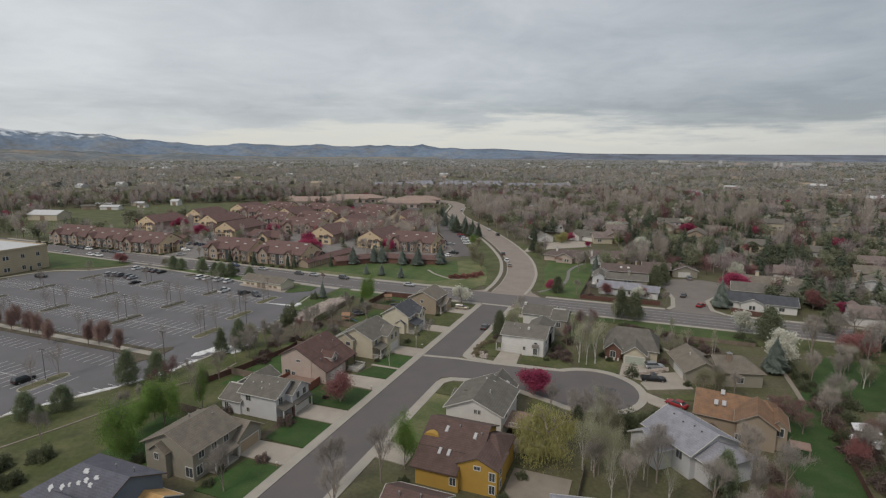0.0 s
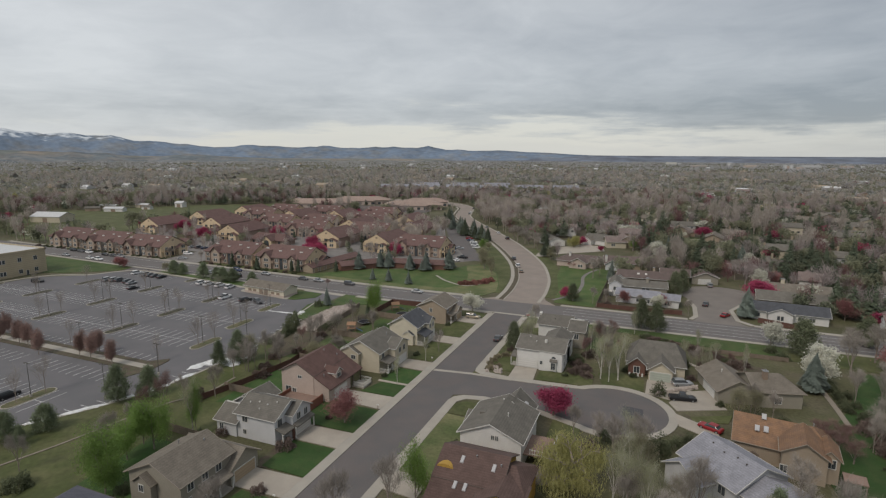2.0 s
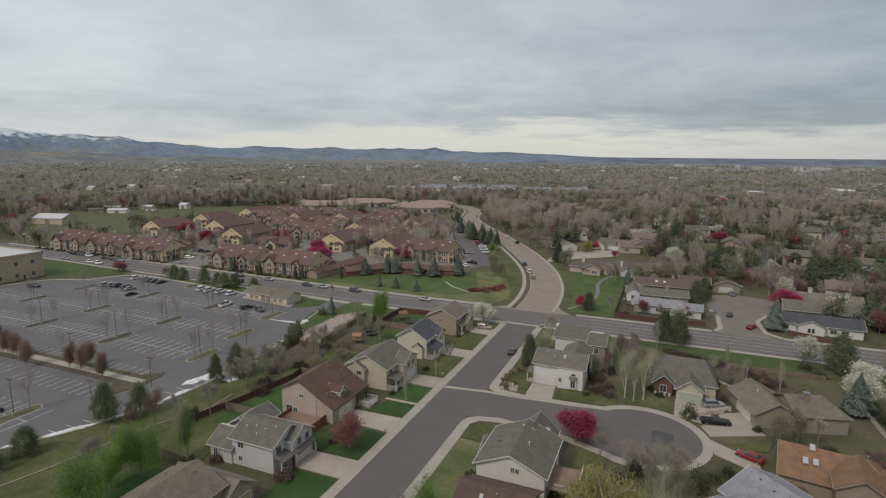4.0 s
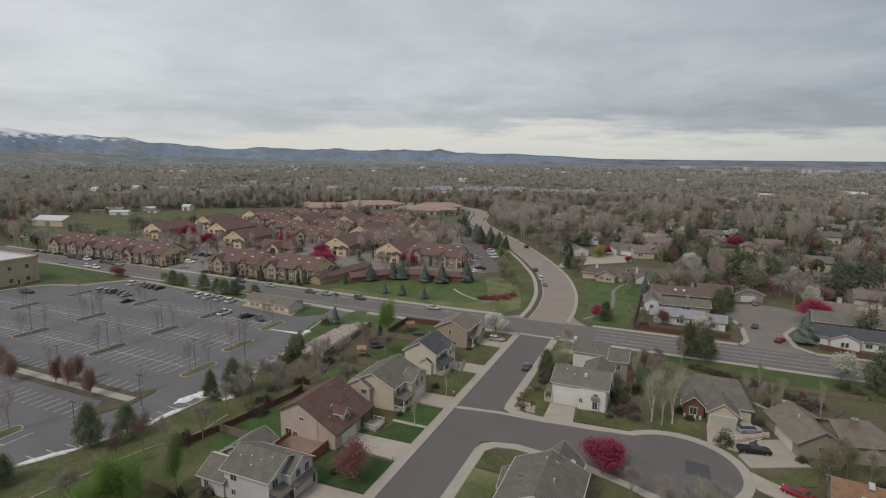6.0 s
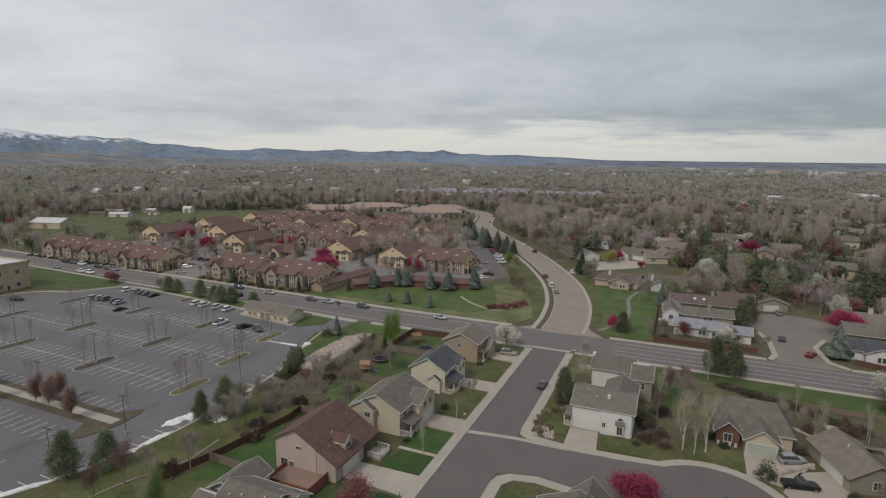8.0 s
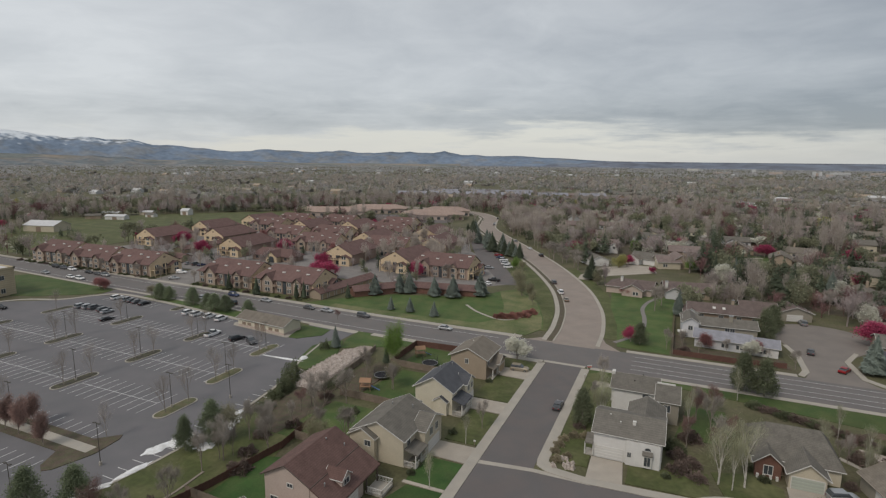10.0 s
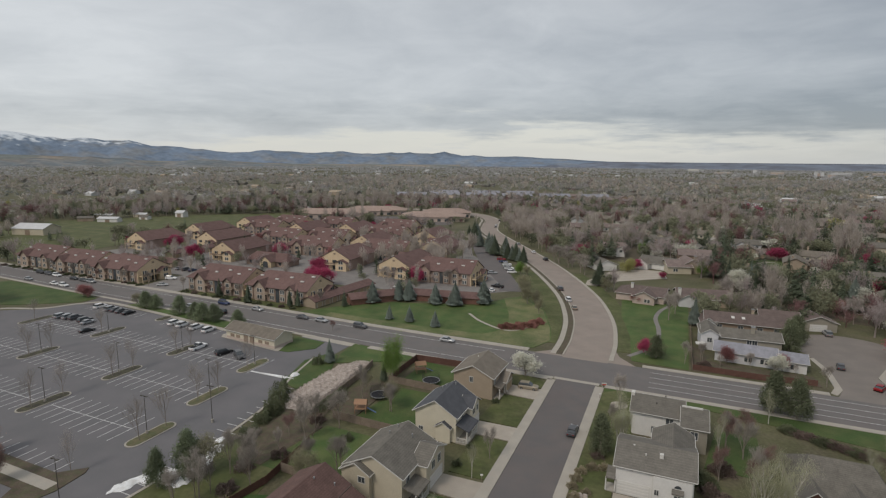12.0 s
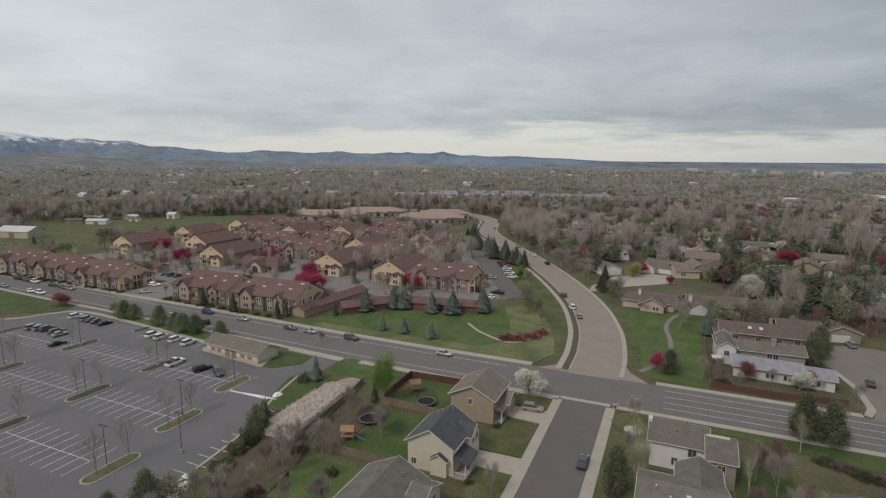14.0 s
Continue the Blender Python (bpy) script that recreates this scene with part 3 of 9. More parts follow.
pavement("tan_kerb_east", ribbon(Solid(), TFINE, 6.95, 8.2, -0.1, KERB))
pavement("side_kerb", Solid().prism([(57, 18.0), (58.2, 17.0), (60.1, 21), (60.3, 34), (58.4, 44), (57.2, 43.6), (58.8, 34), (58.6, 22)], -0.1, KERB))
pavement("side_kerb", Solid().prism([(75.5, 16.6), (76.5, 18.2), (72.8, 22), (72, 34), (76, 42.8), (75, 43.6), (70.5, 34), (71.3, 21)], -0.1, KERB))


def lines_on(line, offsets, width, gap=None, z=0.044):
    g = Solid()
    for o in offsets:
        if gap is None:
            ribbon(g, line, o - width / 2, o + width / 2, 0.02, z)
        else:
            for i in range(0, len(line) - gap[0], gap[0] + gap[1]):
                ribbon(g, line[i : i + gap[0]], o - width / 2, o + width / 2, 0.02, z)
    return g


setting("lane_lines", lines_on(piece(FINE, 400, 16), (-4.6, 5.4), 0.12), M["paint"], "white painted lane and cycle lane lines", "road marking")
setting("lane_lines", lines_on(piece(FINE, 400, 16), (-1.5, 1.9), 0.11), M["paint"], "white painted centre lines", "road marking")
setting("lane_lines", lines_on(piece(FINE, -22, -320), (-5.0, 5.2), 0.14), M["paint"], "white painted lane lines", "road marking")

# car park
lot_pts = [(-66, 0.4), (-84, 1.2), (-84, -3.8), (-96, -8.5), (-116, -6.2), (-150, -2.2), (-176, -0.5), (-184, -6), (-190, -16), (-206, -26), (-213, -60), (-222, -180), (-72, -180), (-71.5, -116), (-65, -104), (-60.5, -92), (-58.5, -78), (-59, -60), (-61.5, -42), (-66.5, -28), (-70, -14), (-66, -9)]
setting("car_park", Solid().prism(lot_pts[::-1], -0.2, ROAD + 0.008), M["lot"], "large grey asphalt car park with white stall lines", "car park")
STALL, Z_LINE = 2.76, 0.052
stalls = Solid()


def stall_row(x0, x1, yc, half=5.3, double=True):
    n = int(round((x1 - x0) / STALL))
    for i in range(n + 1):
        x = x0 + i * (x1 - x0) / n
        stalls.box(x - 0.06, x + 0.06, yc - half, yc + half if double else yc, 0.02, Z_LINE)
    if double:
        stalls.box(x0, x1, yc - 0.06, yc + 0.06, 0.02, Z_LINE + 0.003)


for yc in (-25.0, -44.3, -62.4):
    stall_row(-104.6, -78.6, yc)
    stall_row(-139.5, -111.0, yc)
    stall_row(-174.0, -145.5, yc)
stall_row(-204, -180, -44.3)
stall_row(-204, -180, -62.4)
stall_row(-134.5, -111, -5.6, 5.2, False)
stall_row(-176, -150, -3.6, 5.2, False)
for x0, x1 in ((-104, -77), (-138, -110), (-174, -145), (-206, -180)):
    stall_row(x0, x1, -75.0, 5.2, False)
    stall_row(x0, x1, -87.2, 5.2, False)
    stall_row(x0, x1, -104.5)
    stall_row(x0, x1, -124.0)
    stall_row(x0, x1, -143.0)
for i in range(24):
    y = -30.5 - i * STALL * 1.005
    xe = -66.0 + 4.4 * min(1, (-30 - y) / 14) + max(0, (y + 82) * -0.0)
    stalls.box(xe - 1.0, xe + 3.8, y - 0.06, y + 0.06, 0.02, Z_LINE)
for i in range(8):
    y = -99.5 - i * STALL
    xe = -64.2 - 0.42 * (-99.5 - y)
    stalls.box(xe - 2.5, xe + 2.0, y - 0.06, y + 0.06, 0.02, Z_LINE)
setting("stall_lines", stalls, M["paint"], "white painted car park stall lines", "road marking")


def island(x0, x1, y0, y1, dark=True):
    r = (x1 - x0) / 2
    pts = [*arc((x0 + x1) / 2, y0 + r, r, 180, 360, 10), *arc((x0 + x1) / 2, y1 - r, r, 0, 180, 10)]
    inner = [((p[0] - (x0 + x1) / 2) * (1 - 0.3 / r) + (x0 + x1) / 2, p[1] + (0.3 if p[1] < (y0 + y1) / 2 else -0.3)) for p in pts]
    isle = thing("planting_island", (x0 + x1) / 2, (y0 + y1) / 2, label="kerbed car park island with dark mulch and dry grass" if dark else "kerbed car park island with thin yellowish grass", category="planting island", group="car park islands")
    cx, cy = (x0 + x1) / 2, (y0 + y1) / 2
    part("kerb", Solid().prism([(x - cx, y - cy) for x, y in pts], -0.1, 0.17), M["concrete"], isle)
    part("soil", Solid().prism([(x - cx, y - cy) for x, y in inner], 0.0, 0.21), M["island" if dark else "island_dry"], isle)
    return isle


for x, spans in ((-72.9, ((-67.8, -57.0, 0),)), (-76.7, ((-50.2, -39.2, 0),)), (-80.6, ((-31.2, -20.6, 0),)), (-107.6, ((-68, -56.5, 1), (-48.8, -38.2, 1), (-30, -20.4, 1))), (-142.4, ((-67.5, -56.5, 1), (-49, -38.0, 1), (-28.6, -17.4, 1))), (-177, ((-68, -57, 1), (-50, -39, 1), (-30, -19, 1))), (-208, ((-70, -59, 1), (-50, -39, 1)))):
    for y0, y1, d in spans:
        island(x - 1.7, x + 1.7, y0, y1, bool(d))
island(-83.4, -79.8, -110.2, -98.6, False)
island(-141, -137.5, -8.5, -2.6, True)
# walk between the two halves of the car park
setting("strip_west", Solid().prism([(-215, -84.4), (-78, -84.4), (-75.5, -88.6), (-73.6, -89.6), (-72.4, -88.6), (-71.2, -84.5), (-70.6, -82.0), (-71.4, -76.5), (-72.4, -75.2), (-76, -78.6), (-215, -78.8)], -0.1, 0.16), M["mulch"], "planted strip of brown mulch between car park halves", "planting strip")
setting("lot_walk", Solid().box(-215, -72.4, -82.6, -80.4, -0.1, 0.18), M["concrete"], "pale concrete walk through the car park", "pavement")
# kerb round the east side of the lot
EAST = curve([(-69.8, -14.2), (-66.4, -28), (-61.4, -42), (-58.9, -60), (-58.3, -78), (-60.3, -92), (-64.8, -104), (-71.3, -116), (-74, -136), (-74, -180)], 6)
pavement("lot_kerb_east", ribbon(Solid(), EAST, -0.5, 0.1, -0.1, KERB), "pale concrete car park kerb")
NORTH = curve([(-213, -60), (-206, -26), (-190, -16), (-184, -6), (-176, -0.4), (-150, -2.1), (-116, -6.1), (-96.5, -8.6)], 6)
pavement("lot_kerb_north", ribbon(Solid(), NORTH, -1.6, 0.0, -0.1, KERB), "pale concrete walk along the car park")


def lawn(name, pts, mat="lawn", label="mown green lawn", z=0.12):
    return setting(name, Solid().prism(pts, -0.05, z), M[mat], label, "lawn")


# verges and open grass
lawn("lot_verge", [(-58.4, -58), (-57.8, -78), (-59.9, -92), (-64.4, -104), (-71, -116), (-73.5, -136), (-74, -175), (-34, -175), (-31, -128), (-31, -110), (-34, -94), (-38, -76), (-44, -52)][::-1], "meadow", "rough green grass bank beside the car park", 0.08)
lawn("green_verge", [(-16, 19.2), (-30, 19.0), (-60, 19.4), (-92, 20.6), (-103, 21.4), (-92, 36), (-78, 47), (-58, 53.5), (-47, 58), (-40, 72), (-35, 78), (-22, 60), (-15.2, 40), (-12.6, 28)][::-1], "lawn", "broad green lawn along the main road", 0.10)
lawn("dry_verge", [(-16, 19.3), (-60, 19.5), (-92, 20.7), (-92, 25.4), (-58, 24.2), (-34, 25), (-28, 34), (-33, 51), (-41, 71), (-35.5, 77), (-22.5, 60), (-15.6, 40), (-13, 28)][::-1], "verge", "thin yellowing grass towards the road", 0.106)
setting("lawn_walk", ribbon(Solid(), curve([(-46, 45), (-38, 37), (-27, 32), (-20.5, 42)], 6), -0.5, 0.5, 0, 0.125), M["concrete"], "narrow pale walk curving over the lawn", "pavement")
lawn("rock_bank", [(-66.4, -31), (-70.6, -17), (-68, -10.4), (-64.5, -9.8), (-60, -19.8), (-60.6, -33)], "lawn", "green grass bank beside the rock bed", 0.13)
lawn("park_lawn", [(55, 188), (78, 184), (86, 205), (80, 222), (60, 216)], "lawn", "green lawn among the northern gardens", 0.06)
setting("garden_walk", ribbon(Solid(), curve([(58, 190), (64, 196), (63, 206), (72, 212)], 6), -0.8, 0.8, 0, 0.09), M["concrete"], "pale curving walk over the lawn", "pavement")
lawn("office_lawn", [(-187, -4), (-186, 2.4), (-190, 4.4), (-250, 6.9), (-260, -4), (-214, -20), (-204, -16)], "lawn", "mown green lawn beside the office building")
lawn("north_bed", [(-88, -0.4), (-100, 0.4), (-150, 3.0), (-166, 3.7), (-167, 0.6), (-150, -0.4), (-118, -4.2), (-104, -4.6), (-88, -3.0)], "lawn", "green verge between car park and main road", 0.1)
lawn("east_green", [(11.5, 20.5), (26, 19.6), (26.5, 88), (2, 92), (4.5, 66), (9.4, 42)], "lawn", "park-like green lawn beside the tan road", 0.1)
setting("park_walk", ribbon(Solid(), curve([(10.5, 24), (13.4, 29), (16.6, 36), (17.6, 44), (17.2, 55), (15.8, 67), (17, 78), (20, 87)], 6), -0.7, 0.7, 0, 0.125), M["paved_court"], "grey walk winding through the green", "pavement")
setting("tan_grass_west", ribbon(Solid(), [p for p in TFINE if 26 < p.y < 150], -22, -9.6, -0.05, 0.088), M["meadow"], "green grass beside the walk along the tan road", "lawn")
setting("tan_grass_east", ribbon(Solid(), [p for p in TFINE if 26 < p.y < 128], 8.3, 13.5, -0.05, 0.088), M["meadow"], "green grass beside the tan road kerb", "lawn")
lawn("main_verge", [(6.9, -1.4), (7.2, -4.0), (30, -4.5), (52, -8), (80, -13), (80, -1.6), (60, -1.6)], "lawn", "green grass verge beside the main road", 0.1)
lawn("main_verge", [(80, -13), (140, -16), (230, -22), (230, -6.5), (140, -1.6), (80, -1.6)], "meadow", "green grass verge beside the main road", 0.1)
lawn("entrance_lawn", [(-65.5, 0.2), (-64.5, -8.5), (-62, -15), (-52, -9.5), (-42, -4), (-46, -1.6)][::-1], "lawn", "green lawn beside the car park entrance", 0.12)
setting("entrance_apron", Solid().prism([(-86, 1.6), (-64, 0.4), (-66, -2.2), (-84, -1.0)][::-1], 0, 0.06), M["concrete"], "pale concrete apron at the car park entrance", "pavement")
lawn("greenway", [(74, -60), (84, -46), (96, -16), (140, -18), (125, -40), (104, -46), (88.5, -52), (86.2, -70), (85.5, -130), (70, -130), (76, -84)][::-1], "turf", "green lawn corridor behind the houses", 0.1)
lawn("front_strip_west", [(-296, 28.6), (-250, 26.8), (-196, 24.4), (-193, 25.6), (-193, 26.6), (-296, 31)], "meadow", "narrow grass strip before the apartments", 0.08)
lawn("front_strip_east", [(-166, 22.9), (-130, 20.9), (-104, 20.0), (-104, 27.4), (-166, 27.8)], "meadow", "narrow grass strip before the apartments", 0.08)
FIELD = [(-301, 37), (-335, 39), (-385, 56), (-440, 88), (-478, 160), (-415, 248), (-333, 322), (-290, 250), (-305, 130)]
lawn("far_field", FIELD[::-1], "meadow", "open green pasture", 0.1)

# ---- houses ----
def block(h, x0, x1, y0, y1, eave, rise, axis="y", wall="wall_beige", roofing="roof_grey", over=0.5, hip=(0, 0), base=0.0, trim=True, roof_label="", thick=0.22):
    """One volume of a house: walls up to the gables, a roof with overhang and fascia boards."""
    cx, cy, t = (x0 + x1) / 2, (y0 + y1) / 2, thick
    w = Solid()
    if axis == "y":
        half, length = (x1 - x0) / 2, (y0, y1)
        to = lambda s, l, z: (cx + s, l, z)
    else:
        half, length = (y1 - y0) / 2, (x0, x1)
        to = lambda s, l, z: (l, cy - s, z)
    l0, l1 = length
    i0, i1 = hip[0] * half, hip[1] * half
    top = eave + rise
    k0, k1 = (eave if hip[0] else top - 0.02), (eave if hip[1] else top - 0.02)
    e0, e1 = [to(-half, l0, base), to(half, l0, base), to(half, l0, eave)], [to(-half, l1, base), to(half, l1, base), to(half, l1, eave)]
    e0 += [to(0, l0, k0), to(-half, l0, eave)]
    e1 += [to(0, l1, k1), to(-half, l1, eave)]
    w.hexa(e0, e1)
    part("wall", w, M[wall], h)
    r = Solid()
    slope = rise / half
    o, drop = half + over, eave - over * slope
    a0, a1 = l0 - over, l1 + over
    r0, r1 = (l0 + i0 if hip[0] else a0), (l1 - i1 if hip[1] else a1)
    for s in (-1, 1):
        r.hexa([to(s * o, a0, drop + 0.03), to(s * o, a1, drop + 0.03), to(0, r1, top + 0.03), to(0, r0, top + 0.03)], [to(s * o, a0, drop + t), to(s * o, a1, drop + t), to(0, r1, top + t), to(0, r0, top + t)])
    for hp, a, ridge in ((hip[0], a0, r0), (hip[1], a1, r1)):
        if hp:
            r.hexa([to(-o, a, drop + 0.03), to(o, a, drop + 0.03), to(0, ridge, top + 0.03)], [to(-o, a, drop + t), to(o, a, drop + t), to(0, ridge, top + t)])
    part("roof", r, M[roofing], h, roof_label)
    paint = M[trim if isinstance(trim, str) else "trim"]
    if trim:
        for end, a, hp in ((0, a0 - 0.03, hip[0]), (1, a1 + 0.03, hip[1])):
            if not hp:
                for s in (-1, 1):
                    part("rake_trim", Solid().beam(to(s * o, a, drop + t + 0.02), to(0, a, top + t + 0.02), 0.06, 0.17), paint, h)
        for s in (-1, 1):
            part("gutter", Solid().beam(to(s * (o + 0.05), a0, drop + t), to(s * (o + 0.05), a1, drop + t), 0.09, 0.11), paint, h)


def wall_plate(side, x, y, z, w, h, out=0.0):
    """Local placing of a flat fitting on a wall that faces south, north, east or west."""
    turn = {"S": 0, "E": 90, "N": 180, "W": -90}[side]
    return pose(x, y, z, 0, 0, turn)


FITTING = {}


def window(h, side, x, y, z, w=1.1, ht=1.3, plain=False):
    """A framed window with its panes; z is its sill."""
    key = ("win", round(w, 2), round(ht, 2))
    if key not in FITTING:
        f = Solid()
        b = 0.11
        f.box(-w / 2 - b, w / 2 + b, -0.07, 0.02, -b, 0.0).box(-w / 2 - b, w / 2 + b, -0.07, 0.02, ht, ht + b)
        f.box(-w / 2 - b, -w / 2, -0.07, 0.02, 0, ht).box(w / 2, w / 2 + b, -0.07, 0.02, 0, ht).box(-0.03 if w < 1.7 else -0.14, 0.03 if w < 1.7 else 0.14, -0.06, 0.02, 0, ht)
        p = Solid().box(-w / 2, w / 2, -0.03, 0.02, 0, ht)
        FITTING[key] = (mesh_of("window_frame", f, M["trim"]), mesh_of("pane", p, M["glass"]))
    f, p = FITTING[key]
    if plain:
        return part("window", p, None, h, at=wall_plate(side, x, y, z, w, ht) @ pose(0, -0.03, 0))
    win = part("window", f, None, h, at=wall_plate(side, x, y, z, w, ht))
    part("pane", p, None, win)
    return win


def garage_door(h, side, x, y, w=4.9, ht=2.2, mat="door_white", label=""):
    g = Solid()
    for i in range(4):
        g.box(-w / 2, w / 2, -0.06, 0.02, 0.06 + i * ht / 4, 0.06 + (i + 1) * ht / 4 - 0.03)
    d = part("garage_door", g, M[mat], h, label, at=wall_plate(side, x, y, 0, w, ht))
    part("door_frame", Solid().box(-w / 2 - 0.15, -w / 2, -0.08, 0.02, 0, ht + 0.15).box(w / 2, w / 2 + 0.15, -0.08, 0.02, 0, ht + 0.15).box(-w / 2, w / 2, -0.08, 0.02, ht + 0.05, ht + 0.2), M["trim"], d)
    return d


def front_door(h, side, x, y, z=0.2, mat="wall_brown"):
    d = part("door", Solid().box(-0.48, 0.48, -0.06, 0.02, 0, 2.05), M[mat], h, at=wall_plate(side, x, y, z, 1, 2))
    part("door_frame", Solid().box(-0.6, -0.48, -0.08, 0.02, 0, 2.15).box(0.48, 0.6, -0.08, 0.02, 0, 2.15).box(-0.48, 0.48, -0.08, 0.02, 2.05, 2.15), M["trim"], d)
    return d


def vents(h, spots, mat="steel"):
    for x, y, z in spots:
        part("roof_vent", Solid().rod((0, 0, -0.3), (0, 0, 0.45), 0.09, 0.09, 8).rod((0, 0, 0.45), (0, 0, 0.55), 0.16, 0.12, 8), M[mat], h, at=pose(x, y, z))


def skylight(h, x, y, z, tx, ty, w=0.8, l=1.2):
    s = part("skylight", Solid().box(-w / 2, w / 2, -l / 2, l / 2, 0, 0.16, 0.05), M["skylight"], h, "pale domed skylight", at=pose(x, y, z, tx, ty, 0))
    return s


def chimney(h, x, y, z0, z1, w=0.8, d=0.8, mat="wall_tan"):
    c = part("chimney", Solid().box(x - w / 2, x + w / 2, y - d / 2, y + d / 2, z0, z1), M[mat], h)
    part("cap", Solid().box(x - w / 2 - 0.1, x + w / 2 + 0.1, y - d / 2 - 0.1, y + d / 2 + 0.1, z1, z1 + 0.15).rod((x, y, z1), (x, y, z1 + 0.5), 0.13, 0.13, 8), M["steel"], c)


def porch(h, x0, x1, y0, y1, z=2.6, posts=2, side="E", roofing="roof_grey", rise=0.6):
    """A low lean-to roof on posts; the side named is the open one."""
    s = Solid()
    if side == "E":
        s.hexa([(x0, y0, z + rise), (x1 + 0.4, y0, z), (x1 + 0.4, y1, z), (x0, y1, z + rise)], [(x0, y0, z + rise + 0.2), (x1 + 0.4, y0, z + 0.2), (x1 + 0.4, y1, z + 0.2), (x0, y1, z + rise + 0.2)])
        spots = [(x1, y0 + (y1 - y0) * i / max(1, posts - 1)) for i in range(posts)]
    else:
        s.hexa([(x0, y0 - 0.4, z), (x1, y0 - 0.4, z), (x1, y1, z + rise), (x0, y1, z + rise)], [(x0, y0 - 0.4, z + 0.2), (x1, y0 - 0.4, z + 0.2), (x1, y1, z + rise + 0.2), (x0, y1, z + rise + 0.2)])
        spots = [(x0 + (x1 - x0) * i / max(1, posts - 1), y0) for i in range(posts)]
    part("porch_roof", s, M[roofing], h)
    part("porch_floor", Solid().box(x0, x1, y0, y1, 0.0, 0.3), M["concrete"], h)
    for x, y in spots:
        part("porch_post", Solid().box(x - 0.1, x + 0.1, y - 0.1, y + 0.1, 0.3, z + 0.05), M["trim"], h)


def railing(h, pts, z0, z1, mat="trim", step=1.2):
    g = Solid()
    for (ax, ay), (bx, by) in zip(pts, pts[1:]):
        g.beam((ax, ay, z1), (bx, by, z1), 0.1, 0.1)
        g.beam((ax, ay, z0 + 0.25), (bx, by, z0 + 0.25), 0.06, 0.08)
        n = max(2, int(math.hypot(bx - ax, by - ay) / 0.28))
        for i in range(n + 1):
            x, y = ax + (bx - ax) * i / n, ay + (by - ay) * i / n
            g.box(x - 0.03, x + 0.03, y - 0.03, y + 0.03, z0, z1 - 0.05)
    part("railing", g, M[mat], h)


def house(x, y, label, turn=0.0, group="houses along the street"):
    return thing("house", x, y, 0.0, turn, label, "house", group)


def west_houses():
    # built of blocks in their own axes: +x faces the street
    h = house(-22, -131, "slate-blue two-storey house with patched charcoal roof and bare plywood")
    block(h, -9, 5, -7.5, 3.5, 5.4, 2.7, "x", "wall_blue", "roof_slate", hip=(0.8, 0), trim="trim_dark")
    block(h, -2, 7.5, -10.5, -5.0, 5.2, 2.4, "x", "wall_blue", "roof_slate", trim="trim_dark")
    block(h, 4, 8.5, -2.6, 3.2, 2.9, 1.6, "x", "wall_blue", "plywood", roof_label="bare orange plywood porch roof")
    window(h, "E", 7.5, -8.6, 3.2, 1.3, 1.5)
    window(h, "E", 7.5, -7.0, 3.2, 1.3, 1.5)
    for sx, sy, pw, pl, turn in ((-2.4, -2.8, 0.8, 0.6, 10), (-1.0, -3.8, 0.7, 0.5, -12), (-1.9, -4.4, 0.6, 0.45, 5), (0.2, -3.2, 0.6, 0.5, 20), (0.3, -4.2, 0.7, 0.4, -8), (-3.9, -5.4, 0.8, 0.45, -20), (-3.1, -4.9, 0.4, 0.4, 0), (-5.6, -5.9, 0.9, 0.5, -25)):
        part("roof_patch", Solid().box(-pw / 2, pw / 2, -pl / 2, pl / 2, 0, 0.05).box(-pw / 2 + 0.25, pw / 2 + 0.3, -pl / 2 - 0.2, pl / 2 - 0.4, 0.0, 0.058), M["wall_pale"], h, "white roofing underlay patch", at=pose(sx, sy, 8.1 + 0.24 - 0.491 * (-2 - sy), 26.1, 0, 0) @ pose(0, 0, 0, 0, 0, turn))
    vents(h, ((0, 0, 7.4), (3, 0.6, 7.2)))

    h = house(-22.8, -115.6, "grey-green two-storey house with weathered grey gable roof")
    block(h, -5.4, 5.4, -5.6, 4.6, 5.2, 2.5, "y", "wall_grey", "roof_warm", trim="trim_tan")
    block(h, -5.2, 6.4, 3.2, 9.6, 3.1, 2.1, "x", "wall_grey", "roof_warm", trim="trim_tan")
    block(h, -3.2, 0.4, -6.6, -5.2, 4.6, 1.3, "y", "wall_grey", "roof_warm", over=0.3, trim="trim_tan")
    garage_door(h, "E", 6.4, 6.4, 4.8, 2.1, "door_tan")
    window(h, "S", -1.6, -6.62, 3.2, 0.9, 1.1)
    window(h, "E", 5.4, -4.4, 0.8, 1.2, 1.6)
    window(h, "S", 4.4, -5.6, 0.7, 1.5, 1.7)
    for yy in (-3.8, -1.0, 1.8):
        window(h, "E", 5.4, yy, 3.5, 1.1, 1.3)
    porch(h, 5.4, 7.2, -2.6, 2.8, 2.5, 3, "E", "roof_warm")
    front_door(h, "E", 5.42, 0.4)
    skylight(h, 4.2, 5.0, 4.35, 33, 0, 1.2, 0.8)
    vents(h, ((-2, 1, 7.2), (1.4, 3, 7.1)))

    h = house(-22.6, -95.0, "pale grey-white two-storey house with grey roof and white front gable")
    block(h, -4.4, 4.6, -4.4, 4.0, 5.0, 2.1, "x", "wall_pale", "roof_grey")
    block(h, -9.2, -4.4, -4.7, 1.6, 3.0, 1.9, "x", "wall_pale", "roof_grey")
    block(h, -10.0, -4.6, 1.0, 8.0, 3.8, 1.6, "y", "wall_pale", "roof_grey")
    block(h, 3.6, 6.2, -1.2, 4.4, 4.8, 1.7, "x", "wall_pale", "roof_grey", over=0.35)
